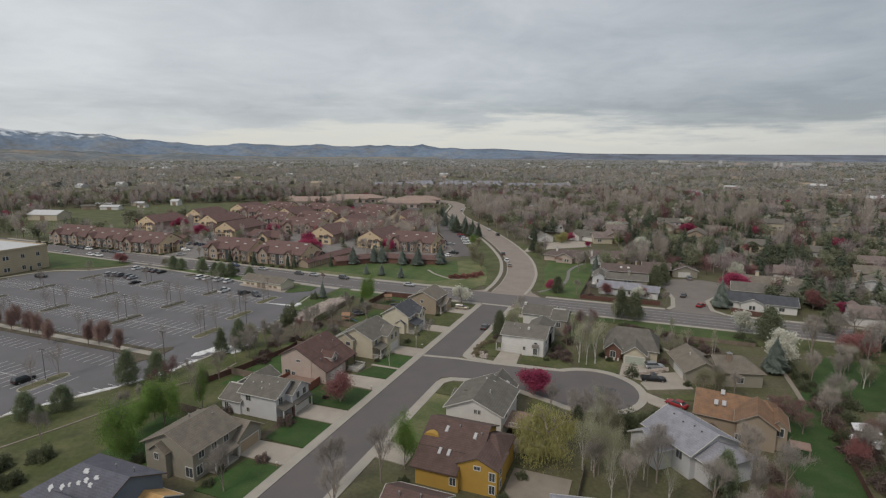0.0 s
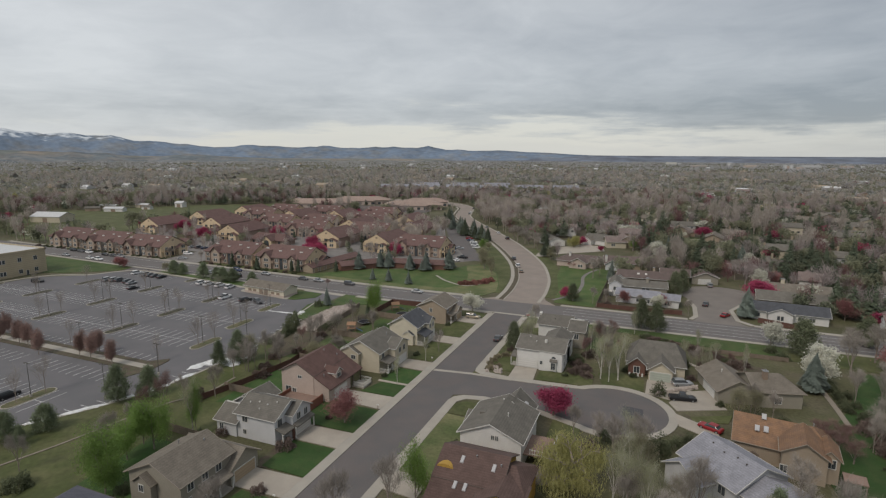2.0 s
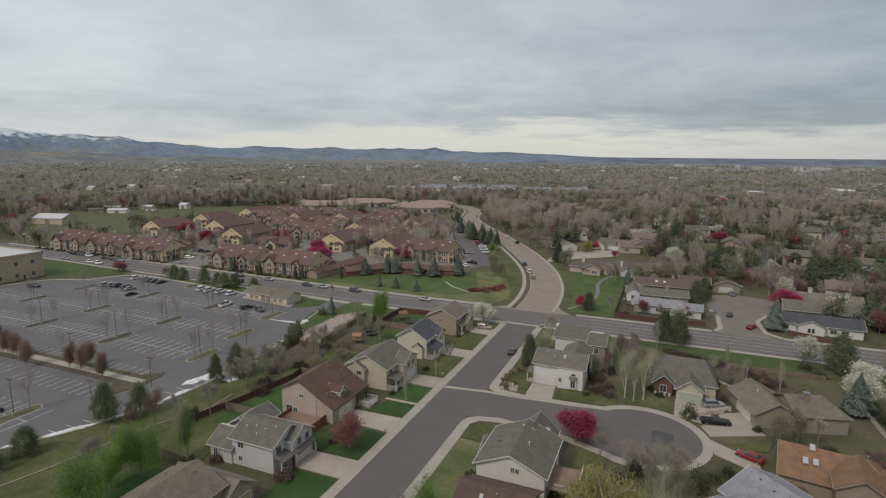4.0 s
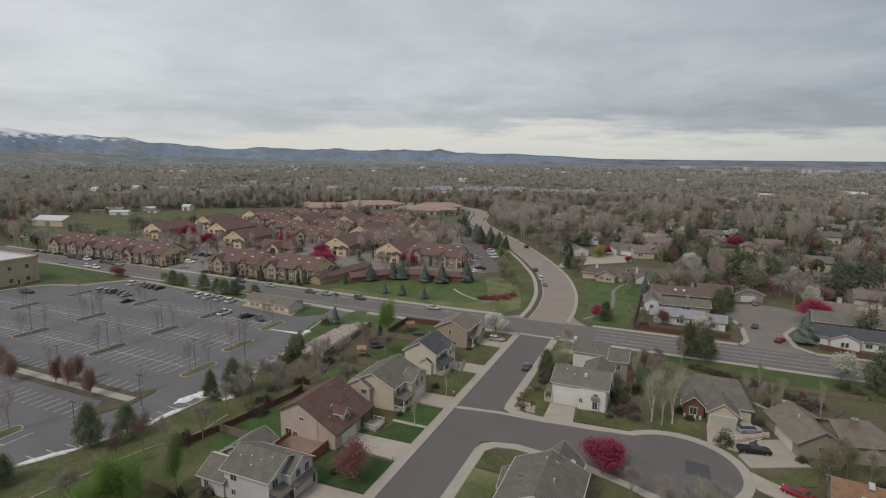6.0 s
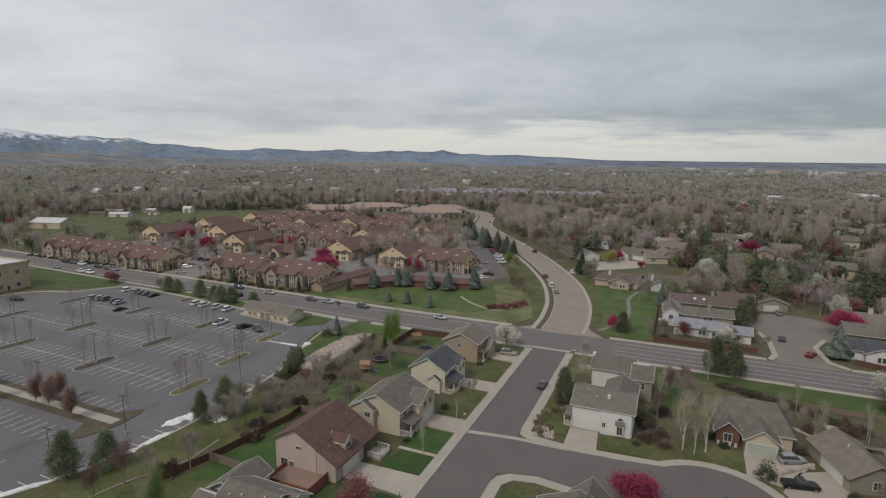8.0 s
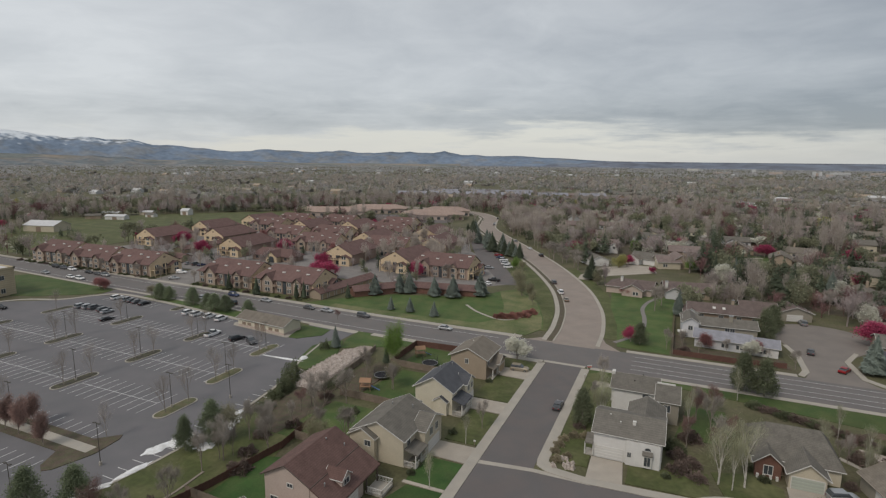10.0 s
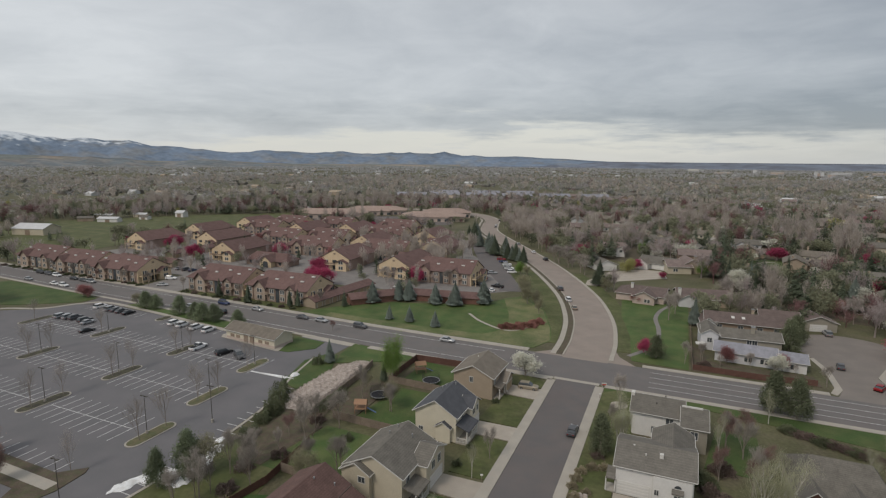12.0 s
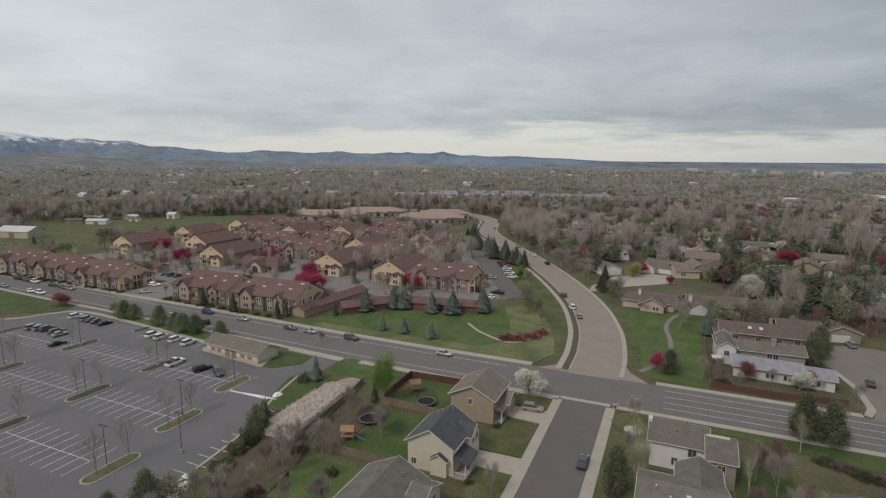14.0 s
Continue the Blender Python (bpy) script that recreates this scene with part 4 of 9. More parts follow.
    garage_door(h, "E", 6.22, 1.6, 4.6, 2.15, "door_white")
    window(h, "S", -2.4, -4.4, 3.4, 1.2, 1.5)
    window(h, "S", -2.6, -4.4, 0.9, 0.7, 0.9)
    window(h, "S", -8.0, -4.72, 1.0, 0.9, 1.2)
    window(h, "E", 4.62, -3.0, 3.2, 1.2, 1.4)
    window(h, "E", 6.22, 0.6, 3.4, 1.0, 1.3)
    window(h, "E", 6.22, 2.8, 3.4, 1.0, 1.3)
    porch(h, 4.6, 6.4, -4.4, -1.3, 2.5, 2, "E", "roof_grey")
    porch(h, 6.2, 6.9, -1.2, 4.4, 2.55, 2, "E", "roof_grey", 0.4)
    part("wall_brick", Solid().box(6.2, 6.6, -1.5, -0.9, 0, 2.5), M["wall_brick"], h, "red brick porch pier")
    vents(h, ((-2.8, -2.2, 6.0), (-0.9, -1.8, 6.2), (1.2, -2.0, 6.1), (2.8, -1.2, 6.5), (0.2, -3.2, 5.6)), "trim")
    part("roof_ridge_cap", Solid().box(-9.4, -4.6, -1.65, -1.45, 5.02, 5.25), M["trim"], h)

    h = house(-24.6, -74.5, "pinkish-tan two-storey house with red-brown roof and dormer")
    block(h, -6.6, 2.0, -6.3, 6.4, 5.8, 2.3, "y", "wall_pink", "roof_brown", over=0.45, trim="trim_dark")
    # the street side of the roof runs on down over the garage
    part("wall", Solid().hexa([(1.9, -6.2, 0), (5.9, -6.2, 0), (5.9, 2.6, 0), (1.9, 2.6, 0)], [(1.9, -6.2, 5.7), (5.9, -6.2, 3.6), (5.9, 2.6, 3.6), (1.9, 2.6, 5.7)]), M["wall_pink"], h)
    part("roof", Solid().hexa([(2.4, -6.75, 5.5), (6.7, -6.75, 3.2), (6.7, 6.8, 3.2), (2.4, 6.8, 5.5)], [(2.4, -6.75, 5.76), (6.7, -6.75, 3.44), (6.7, 6.8, 3.44), (2.4, 6.8, 5.76)]), M["roof_brown"], h)
    block(h, 2.2, 5.3, -2.5, -0.1, 5.3, 1.0, "x", "wall_pink", "roof_brown", over=0.25, base=3.6)
    window(h, "E", 5.32, -1.3, 4.2, 1.3, 0.9)
    window(h, "S", -1.6, -6.32, 4.6, 1.0, 0.6)
    window(h, "S", -4.8, -6.32, 0.9, 1.4, 1.4)
    window(h, "S", -3.2, -6.32, 0.9, 0.9, 1.1)
    garage_door(h, "E", 5.92, -1.6, 4.8, 2.1, "door_white")
    part("deck_floor", Solid().box(-4.2, 4.2, -11.4, -6.3, 0.9, 1.1), M["deck_top"], h, "faded timber deck")
    part("deck_skirt", Solid().box(-4.3, 4.3, -11.55, -11.4, 0, 1.9).box(4.2, 4.35, -11.4, -6.3, 0, 1.9).box(-4.35, -4.2, -11.4, -6.3, 0, 1.9), M["deck"], h, "dark red deck skirt and rail")
    for yy in (3.0, 6.4):
        part("porch_post", Solid().box(6.2, 6.4, yy - 0.1, yy + 0.1, 0.3, 3.4), M["trim_dark"], h)
    part("porch_floor", Solid().box(5.9, 9.2, 3.0, 6.6, 0.0, 0.4), M["concrete"], h)
    railing(h, [(6.4, 3.0), (9.2, 3.0), (9.2, 6.6), (6.0, 6.6)], 0.4, 1.4)
    vents(h, ((-1.5, 3, 7.7), (1.0, 4.6, 6.5), (3.6, -4.6, 5.2)))

    h = house(-20.6, -55.0, "beige two-storey house with grey gable roof and white trim")
    block(h, -6.2, 4.2, -7.2, 4.8, 5.2, 2.5, "y", "wall_beige", "roof_grey")
    block(h, 3.6, 6.2, -2.4, 5.0, 5.0, 1.7, "x", "wall_beige", "roof_grey", over=0.35)
    block(h, -6.4, -1.2, -8.2, -7.0, 4.8, 1.5, "y", "wall_beige", "roof_grey", over=0.35)
    window(h, "S", -2.6, -8.22, 3.2, 1.2, 1.0)
    window(h, "E", 4.2, -5.2, 3.3, 1.1, 1.4)
    window(h, "E", 6.22, 0.2, 3.3, 1.1, 1.4)
    window(h, "E", 6.22, 2.6, 3.3, 1.1, 1.4)
    porch(h, 4.2, 6.6, -7.0, -2.6, 2.6, 3, "E", "roof_grey")
    railing(h, [(4.3, -7.0), (6.6, -7.0), (6.6, -2.6)], 0.3, 1.3)
    garage_door(h, "E", 6.22, 1.4, 4.8, 2.1, "door_white")
    vents(h, ((-2.5, 1, 7.2), (1.4, 2, 7.0), (-2.2, 3.5, 7.3)))

    h = house(-20.6, -35.4, "pale cream two-storey house with charcoal roof and porch")
    block(h, -4.4, 4.4, -4.8, 5.2, 5.3, 2.6, "y", "wall_cream", "roof_dark")
    block(h, 3.2, 5.6, 0.6, 5.0, 5.1, 1.4, "x", "wall_cream", "roof_dark", over=0.35)
    block(h, 0.4, 3.4, -5.6, -4.4, 3.0, 1.0, "y", "wall_cream", "roof_dark", over=0.25)
    porch(h, 4.4, 6.8, -5.0, 0.4, 2.7, 3, "E", "roof_dark", 1.0)
    railing(h, [(4.6, -5.0), (6.8, -5.0), (6.8, 0.4)], 0.3, 1.3)
    window(h, "S", -3.2, -4.8, 0.9, 0.9, 1.1)
    window(h, "E", 4.4, -1.6, 3.4, 1.0, 1.3)
    window(h, "E", 5.62, 1.8, 3.4, 0.9, 1.2)
    window(h, "E", 5.62, 3.8, 3.4, 0.9, 1.2)
    garage_door(h, "E", 5.62, 2.8, 4.0, 2.1, "door_white")
    vents(h, ((-1.6, 2.4, 7.3), (-1.2, 3.6, 7.4), (0.6, 4.2, 7.8)))

    h = house(-20.4, -13.8, "tan two-storey corner house with brown-grey gable roof")
    block(h, -5.0, 4.6, -5.4, 5.0, 5.3, 2.3, "y", "wall_tan", "roof_warm")
    block(h, 4.0, 6.4, -1.0, 4.6, 3.0, 1.4, "x", "wall_tan", "roof_warm", over=0.4)
    window(h, "S", -0.6, -5.4, 3.6, 0.8, 1.2)
    window(h, "E", 4.6, -3.6, 3.4, 1.0, 1.3)
    garage_door(h, "E", 6.42, 1.8, 4.6, 2.1, "door_tan")
    porch(h, 4.6, 6.2, -4.8, -1.2, 2.6, 2, "E", "roof_warm")
    vents(h, ((-1.4, 1.6, 6.9),), "trim")


def east_houses():
    h = house(21.6, -83.6, "white two-storey house with grey roof at the cul-de-sac corner")
    block(h, -6.2, 4.9, -6.6, 5.6, 5.3, 2.4, "y", "wall_white", "roof_grey")
    block(h, -2.6, 3.6, 4.2, 10.0, 4.6, 2.8, "y", "wall_white", "roof_grey")
    block(h, -7.6, -5.4, 0.4, 6.2, 3.0, 1.4, "x", "wall_white", "roof_grey")
    for xx in (0.0, 0.75):
        window(h, "S", xx - 0.2, -6.6, 4.9, 0.5, 0.8)
        window(h, "S", xx - 0.2, -6.6, 2.4, 0.5, 0.8)
    window(h, "E", 4.92, -3.0, 3.3, 1.2, 1.3)
    part("deck_floor", Solid().box(4.9, 9.6, -5.0, 2.0, 2.4, 2.6), M["deck_top"], h)
    railing(h, [(6.0, -5.0), (9.6, -5.0), (9.6, 2.0)], 2.6, 3.6)
    for xx, yy in ((9.4, -4.8), (9.4, 1.8)):
        part("deck_post", Solid().box(xx - 0.1, xx + 0.1, yy - 0.1, yy + 0.1, 0, 2.4), M["trim"], h)
    part("vent_box", Solid().box(-4.4, -3.4, -1, 0.2, 6.0, 6.8), M["roof_grey"], h)
    vents(h, ((-1.0, 3.4, 7.5), (1.2, -1.5, 7.3)), "trim")
    skylight(h, 2.6, 6.4, 6.2, 0, 28, 0.8, 1.6)

    h = house(21.4, -101.6, "ochre-yellow two-storey house with dark brown roof and skylights")
    block(h, -5.0, 5.2, -2.4, 7.6, 5.25, 2.35, "x", "wall_yellow", "roof_umber", over=0.45, trim="trim_dark")
    block(h, 4.4, 8.8, -2.2, 6.4, 4.7, 1.9, "x", "wall_yellow", "roof_umber", over=0.4, trim="trim_dark", hip=(0, 0.5))
    # the south slope runs on down over the front rooms
    part("wall", Solid().hexa([(-4.7, -6.2, 0), (2.8, -6.2, 0), (2.8, -2.4, 0), (-4.7, -2.4, 0)], [(-4.7, -6.2, 3.4), (2.8, -6.2, 3.4), (2.8, -2.4, 5.2), (-4.7, -2.4, 5.2)]), M["wall_yellow"], h)
    part("roof", Solid().hexa([(-5.45, -6.8, 3.1), (2.75, -6.8, 3.1), (2.75, -2.8, 4.98), (-5.45, -2.8, 4.98)], [(-5.45, -6.8, 3.32), (2.75, -6.8, 3.32), (2.75, -2.8, 5.24), (-5.45, -2.8, 5.24)]), M["roof_umber"], h)
    block(h, 2.4, 9.0, -5.2, 0.5, 4.7, 1.5, "y", "wall_yellow", "roof_umber", over=0.3, trim="trim_dark")
    dormer = part("dormer", Solid().hexa([(-1.5 * math.cos(math.pi * i / 8), 0.0, 0.9 * math.sin(math.pi * i / 8)) for i in range(9)], [(-1.5 * math.cos(math.pi * i / 8), 1.6, 0.9 * math.sin(math.pi * i / 8)) for i in range(9)]), M["wall_yellow"], h, "rounded yellow dormer front", at=pose(-3.9, -1.2, 5.7))
    for sx, sy in ((-1.6, 0.6), (-1.4, -3.4), (0.2, -3.4), (3.6, 0.3)):
        skylight(h, sx, sy, 7.6 + 0.22 - 0.47 * abs(sy - 2.6), 25, 0, 0.6, 1.3)
    window(h, "S", 5.7, -5.22, 4.2, 1.0, 0.6)
    window(h, "S", 1.9, -6.22, 1.2, 1.0, 1.3)
    window(h, "E", 9.02, -3.2, 3.0, 1.1, 1.4)
    window(h, "E", 9.02, -3.2, 0.7, 1.1, 1.4)
    window(h, "S", 8.2, -5.22, 2.8, 0.9, 1.4)
    window(h, "S", 8.2, -5.22, 0.6, 0.9, 1.4)
    window(h, "W", -5.0, 2.4, 4.4, 1.6, 1.6)
    part("patio", Solid().box(9.6, 19.5, -8.5, 4.0, 0.0, 0.16), M["patio"], h, "beige paved patio")
    vents(h, ((0.5, 1.4, 7.1), (4.6, 0.8, 6.8)))

    h = house(20.4, -117.6, "house with a broad dark brown roof")
    block(h, -3.2, 5.0, -4.6, 3.6, 3.8, 2.2, "x", "wall_tan", "roof_umber")
    window(h, "S", 1.0, -4.6, 1.2, 1.4, 1.3)
    vents(h, ((-1, -1.6, 5.9), (2.2, -1.2, 6.0)))

    h = house(48.5, -112.5, "house with a pale blue-grey roof", 12)
    block(h, -8.0, 6.0, -7.0, 5.0, 4.4, 2.4, "x", "wall_pale", "roof_pale", hip=(0.6, 0.6))
    window(h, "S", -1.0, -7.0, 1.2, 1.6, 1.3)
    vents(h, ((-1, 2, 6.3), (1.6, 2.2, 6.2)), "pole")

    h = house(20.4, -37.6, "white two-storey house with grey roof and garage, facing the cul-de-sac")
    block(h, -6.4, 5.4, -6.4, 4.4, 5.0, 1.9, "x", "wall_white", "roof_grey", over=0.45)
    block(h, -1.2, 5.4, -0.6, 9.0, 5.0, 1.75, "y", "wall_white", "roof_grey", over=0.3)
    part("wall", Solid().box(-0.6, 5.2, -6.95, -6.35, 0, 4.75), M["wall_white"], h)
    part("downpipe", Solid().box(-0.75, -0.6, -6.6, -6.42, 0, 4.9), M["trim"], h)
    porch(h, -7.9, -6.4, -6.6, -4.2, 2.6, 2, "S", "roof_grey", 0.7)
    garage_door(h, "S", -3.6, -6.42, 4.9, 2.2, "door_white")
    part("awning", Solid().hexa([(2.2, -7.7, 2.75), (4.0, -7.7, 2.75), (4.0, -6.95, 3.2), (2.2, -6.95, 3.2)], [(2.2, -7.7, 2.9), (4.0, -7.7, 2.9), (4.0, -6.95, 3.35), (2.2, -6.95, 3.35)]), M["roof_grey"], h, "small grey shingled bay roof")
    part("bay", Solid().box(2.35, 3.85, -7.45, -6.95, 0.4, 2.8), M["wall_white"], h)
    window(h, "S", 3.1, -7.47, 0.8, 1.0, 1.7)
    part("arched_window", Solid().hexa([(3.1 + 0.55 * math.cos(math.pi * i / 8), -7.0, 3.5 + 0.5 * math.sin(math.pi * i / 8)) for i in range(9)], [(3.1 + 0.55 * math.cos(math.pi * i / 8), -6.96, 3.5 + 0.5 * math.sin(math.pi * i / 8)) for i in range(9)]), M["glass"], h)
    window(h, "S", 0.0, -6.97, 1.6, 0.6, 0.9)
    for yy in (-4.4, -1.0, 4.4):
        window(h, "E", 5.42, yy, 3.2, 1.2, 1.4)
        window(h, "E", 5.42, yy, 0.8, 1.2, 1.4)
    window(h, "W", -6.42, 0.0, 3.2, 1.2, 1.4)
    part("chimney_box", Solid().box(0.1, 0.7, -3.6, -3.0, 5.6, 6.9), M["trim"], h, "pale box vent on the roof")
    vents(h, ((-2.0, -3.6, 6.0), (-4.0, -2.0, 6.4)), "trim")

    h = house(22.4, -14.8, "white two-storey house with grey roof beside the main road")
    block(h, -7.6, 1.7, -7.0, 1.8, 4.9, 1.8, "x", "wall_white", "roof_grey")
    block(h, 1.6, 6.0, -10.0, -0.6, 4.7, 1.9, "x", "wall_grey", "roof_grey", over=0.35)
    part("ridge_cap", Solid().box(1.5, 5.2, -5.45, -5.15, 6.75, 7.05), M["trim"], h, "white ridge capping")
    window(h, "S", -0.6, -7.02, 3.0, 1.3, 1.4)
    window(h, "S", -3.4, -7.02, 0.9, 0.9, 1.4)
    window(h, "S", 3.8, -10.02, 2.6, 1.2, 1.5)
    window(h, "E", 6.02, -8.6, 1.2, 1.2, 1.9)
    window(h, "E", 6.02, -4.0, 2.8, 1.2, 1.4)
    vents(h, ((-3.2, -4.6, 5.9), (-1.6, -1.2, 6.2)), "pole")
    part("chimney", Solid().box(-8.2, -7.5, -3.4, -2.0, 0, 7.2), M["trim"], h)

    h = house(47.6, -33.2, "single-storey brick-fronted house with grey roof and sage garage door")
    block(h, -6.8, 6.4, -3.6, 8.2, 3.1, 3.7, "x", "wall_beige", "roof_grey", hip=(0.4, 0.4))
    block(h, -1.8, 3.6, -7.4, 0.0, 2.9, 2.0, "y", "wall_beige", "roof_grey")
    block(h, -6.6, -2.6, -5.4, 1.0, 2.9, 1.7, "y", "wall_brick", "roof_grey")
    garage_door(h, "S", 0.9, -7.42, 4.6, 2.2, "door_green")
    window(h, "S", -4.6, -5.42, 0.7, 1.3, 1.6)
    for i in range(4):
        part("brick_pier", Solid().box(-6.4 + i, -6.0 + i, -6.0, -5.6, 0, 0.7), M["trim"], h)
    front_door(h, "S", -2.2, -3.62)
    vents(h, ((2.2, 1.5, 5.9), (3.6, 2.0, 6.1)))

    h = house(59.1, -43.5, "grey-tan split-level house with grey roof and white garage", 16)
    block(h, 0.0, 8.4, -4.5, 8.0, 2.9, 2.3, "y", "wall_grey", "roof_warm", trim="trim_tan")
    block(h, 7.4, 17.0, -5.6, 4.4, 3.6, 2.2, "x", "wall_grey", "roof_warm", hip=(0, 0.6), trim="trim_tan")
    garage_door(h, "W", -0.02, 0.6, 6.4, 2.2, "door_white")
    window(h, "S", 4.2, -4.5, 1.0, 1.2, 1.3)
    window(h, "S", 12.0, -5.6, 1.0, 1.4, 1.4)
    chimney(h, 10.4, -2.2, 3.5, 7.0, 0.9, 0.9, "wall_brown")
    vents(h, ((3.0, 2.0, 4.9), (12.2, 0.4, 5.6)), "trim")

    h = house(69.4, -67.0, "tan house with orange-brown shake roof and skylights", -8)
    block(h, -7.8, 7.0, -4.6, 6.6, 3.4, 2.8, "x", "wall_tan", "roof_orange", hip=(0, 0.5), trim="trim_tan")
    block(h, -0.6, 5.8, -7.6, 0.0, 4.8, 2.0, "y", "wall_tan", "roof_orange", trim="trim_tan")
    block(h, 4.6, 7.6, -6.2, -0.4, 4.4, 1.3, "y", "wall_tan", "roof_orange", over=0.3, trim="trim_tan")
    for sx, sy, sz in ((-4.4, -2.2, 5.2), (-3.0, -2.0, 5.2), (-3.4, 0.6, 6.4)):
        skylight(h, sx, sy, sz + 0.1, 27, 0, 0.8, 1.3)
    window(h, "S", -0.2, -7.6, 0.9, 1.0, 1.3)
    window(h, "S", 6.4, -6.22, 2.9, 1.2, 1.5)
    window(h, "E", 7.62, -4.6, 2.8, 1.0, 1.5)
    garage_door(h, "W", -7.82, -1.0, 5.2, 2.2, "door_tan")
    vents(h, ((4.6, 4.4, 5.0),))
    part("balcony", Solid().box(8.0, 11.2, -8.6, -5.8, 2.4, 2.6), M["deck_top"], h)
    for xx in (8.3, 11.0):
        part("balcony_post", Solid().box(xx - 0.1, xx + 0.1, -8.5, -8.3, 0, 2.4), M["wood"], h)

    h = house(59.6, -82.2, "pale house with a large pale blue-grey roof", -48)
    block(h, -5.6, 5.4, -5.6, 5.2, 4.6, 2.6, "x", "wall_pale", "roof_pale")
    block(h, -5.4, 1.4, -8.8, -3.0, 3.8, 2.0, "y", "wall_pale", "roof_pale")
    block(h, 3.6, 9.0, -4.4, 4.4, 4.0, 1.8, "x", "wall_pale", "roof_pale", hip=(0, 0.6))
    window(h, "S", -2.0, -8.82, 1.0, 1.6, 1.4)
    window(h, "S", 3.0, -5.62, 2.6, 1.3, 1.4)
    window(h, "W", -5.62, -1.0, 1.2, 1.2, 1.3)
    vents(h, ((-3.2, -1.2, 6.6), (-0.6, -1.6, 6.4), (1.6, -1.2, 6.6), (3.4, -1.4, 6.5)), "pole")


west_houses()
east_houses()

# ---- apartments, office, shed, farm, shops, houses beyond the main road ----
def apartment(plain):
    """A two-storey block: brown walls with pale window bays, golden gables under deep dark-edged roofs."""
    h = thing("apartment_building", 0, 0, label="brown and golden apartment building under broad brown roofs with gabled ends", category="apartment building", group="apartment complex")
    dark = False if plain else "trim_dark"
    block(h, -16, 13, -8.2, 8.2, 5.8, 4.4, "x", "wall_apt", "roof_apt", over=0.75, trim=dark, hip=(0.5, 0))
    # golden gable end; one bay steps out of it under a lower gable of its own
    block(h, 12.0, 15.6, 1.6, 7.6, 4.2, 1.4, "x", "wall_gold", "roof_apt", over=0.6, trim=dark)
    part("gable_wall", Solid().hexa([(13.0, -8.1, 0), (13.0, 8.1, 0), (13.0, 8.1, 5.8), (13.0, 0, 10.1), (13.0, -8.1, 5.8)], [(13.5, -8.1, 0), (13.5, 8.1, 0), (13.5, 8.1, 5.8), (13.5, 0, 10.1), (13.5, -8.1, 5.8)]), M["wall_gold"], h, "golden stucco gable end")
    part("gable_vent", Solid().box(13.5, 13.6, -0.6, 0.6, 7.8, 8.6), M["wall_brown"], h)
    # cross gables on the long front
    block(h, -11.2, -6.0, -9.2, 0, 5.7, 2.5, "y", "wall_apt_bay", "roof_apt", over=0.7, trim=dark)
    block(h, 4.2, 8.0, -8.9, 0, 5.6, 1.6, "y", "wall_apt_bay", "roof_apt", over=0.5, trim=dark)
    for x0, x1 in ((-15.4, -12.6), (-4.4, -1.8), (0.6, 3.2), (9.2, 12.0)):
        part("window_bay", Solid().box(x0, x1, -8.5, -8.2, 0.5, 5.3), M["wall_apt_bay"], h, "pale window bay")
    for z in (0.9, 3.5):
        window(h, "E", 13.52, -4.8, z, 2.2, 1.4, plain)
        window(h, "E", 15.62, 4.6, z, 2.2, 1.5, plain)
        for x in (-14.0, -3.1, 1.9, 10.6):
            window(h, "S", x, -8.52, z, 1.8, 1.4, plain)
        window(h, "S", -8.6, -9.22, z, 2.2, 1.4, plain)
        window(h, "S", 6.1, -8.92, z, 1.6, 1.4, plain)
        # no real opening: a dark plate paints the shade of the stair landing
        part("stair_opening", Solid().box(13.5, 13.62, -1.2, 1.2, z - 0.7, z + 1.5), M["glass"], h, "dark panel standing for the shade of a stair landing")
    # likewise a dark plate in place of the shaded stair bay
    part("stair_opening", Solid().box(-1.4, 0.2, -8.34, -8.2, 0, 5.2), M["glass"], h, "dark panel standing for the shade of a stair bay")
    if not plain:
        for x in (8.6, -5.0):
            b = part("balcony", Solid().box(x - 0.7, x + 0.7, -9.6, -8.2, 2.9, 3.1), M["wall_apt_bay"], h)
            part("railing", Solid().box(x - 0.7, x + 0.7, -9.62, -9.54, 3.1, 4.0), M["wall_brown"], b)
        b = part("balcony", Solid().box(13.5, 15.6, -7.6, 1.6, 2.9, 3.1), M["wall_gold"], h)
        part("railing", Solid().box(15.5, 15.6, -7.6, 1.6, 3.1, 4.0), M["wall_brown"], b)
        for y in (-7.4, -4.4, -1.4):
            part("balcony_post", Solid().box(15.4, 15.62, y - 0.14, y + 0.14, 0, 5.6), M["wall_gold"], h)
    for x, y in ((-12, -3.4), (-3.6, -4.6), (2.4, -3.0), (8.4, -4.4), (11.6, -1.6)):
        part("roof_vent", Solid().box(-0.75, 0.75, -0.3, 0.3, 0, 0.45), M["trim"], h, "white roof vent box", at=pose(x, y, 10.4 - abs(y) * 0.561 + 0.12))
    return h


near_apartment, far_apartment = apartment(False), apartment(True)
# x, y and turn; a turn of -90 sets the golden gable end to the south
APARTMENTS = ((-209, 35, 2), (-241, 37, 2), (-273, 39, 2), (-150, 37, 0), (-118, 36.5, 0), (-204, 98, -90), (-280, 104, -90), (-136, 103, -86), (-99, 99.5, -92), (-74, 93, 0))
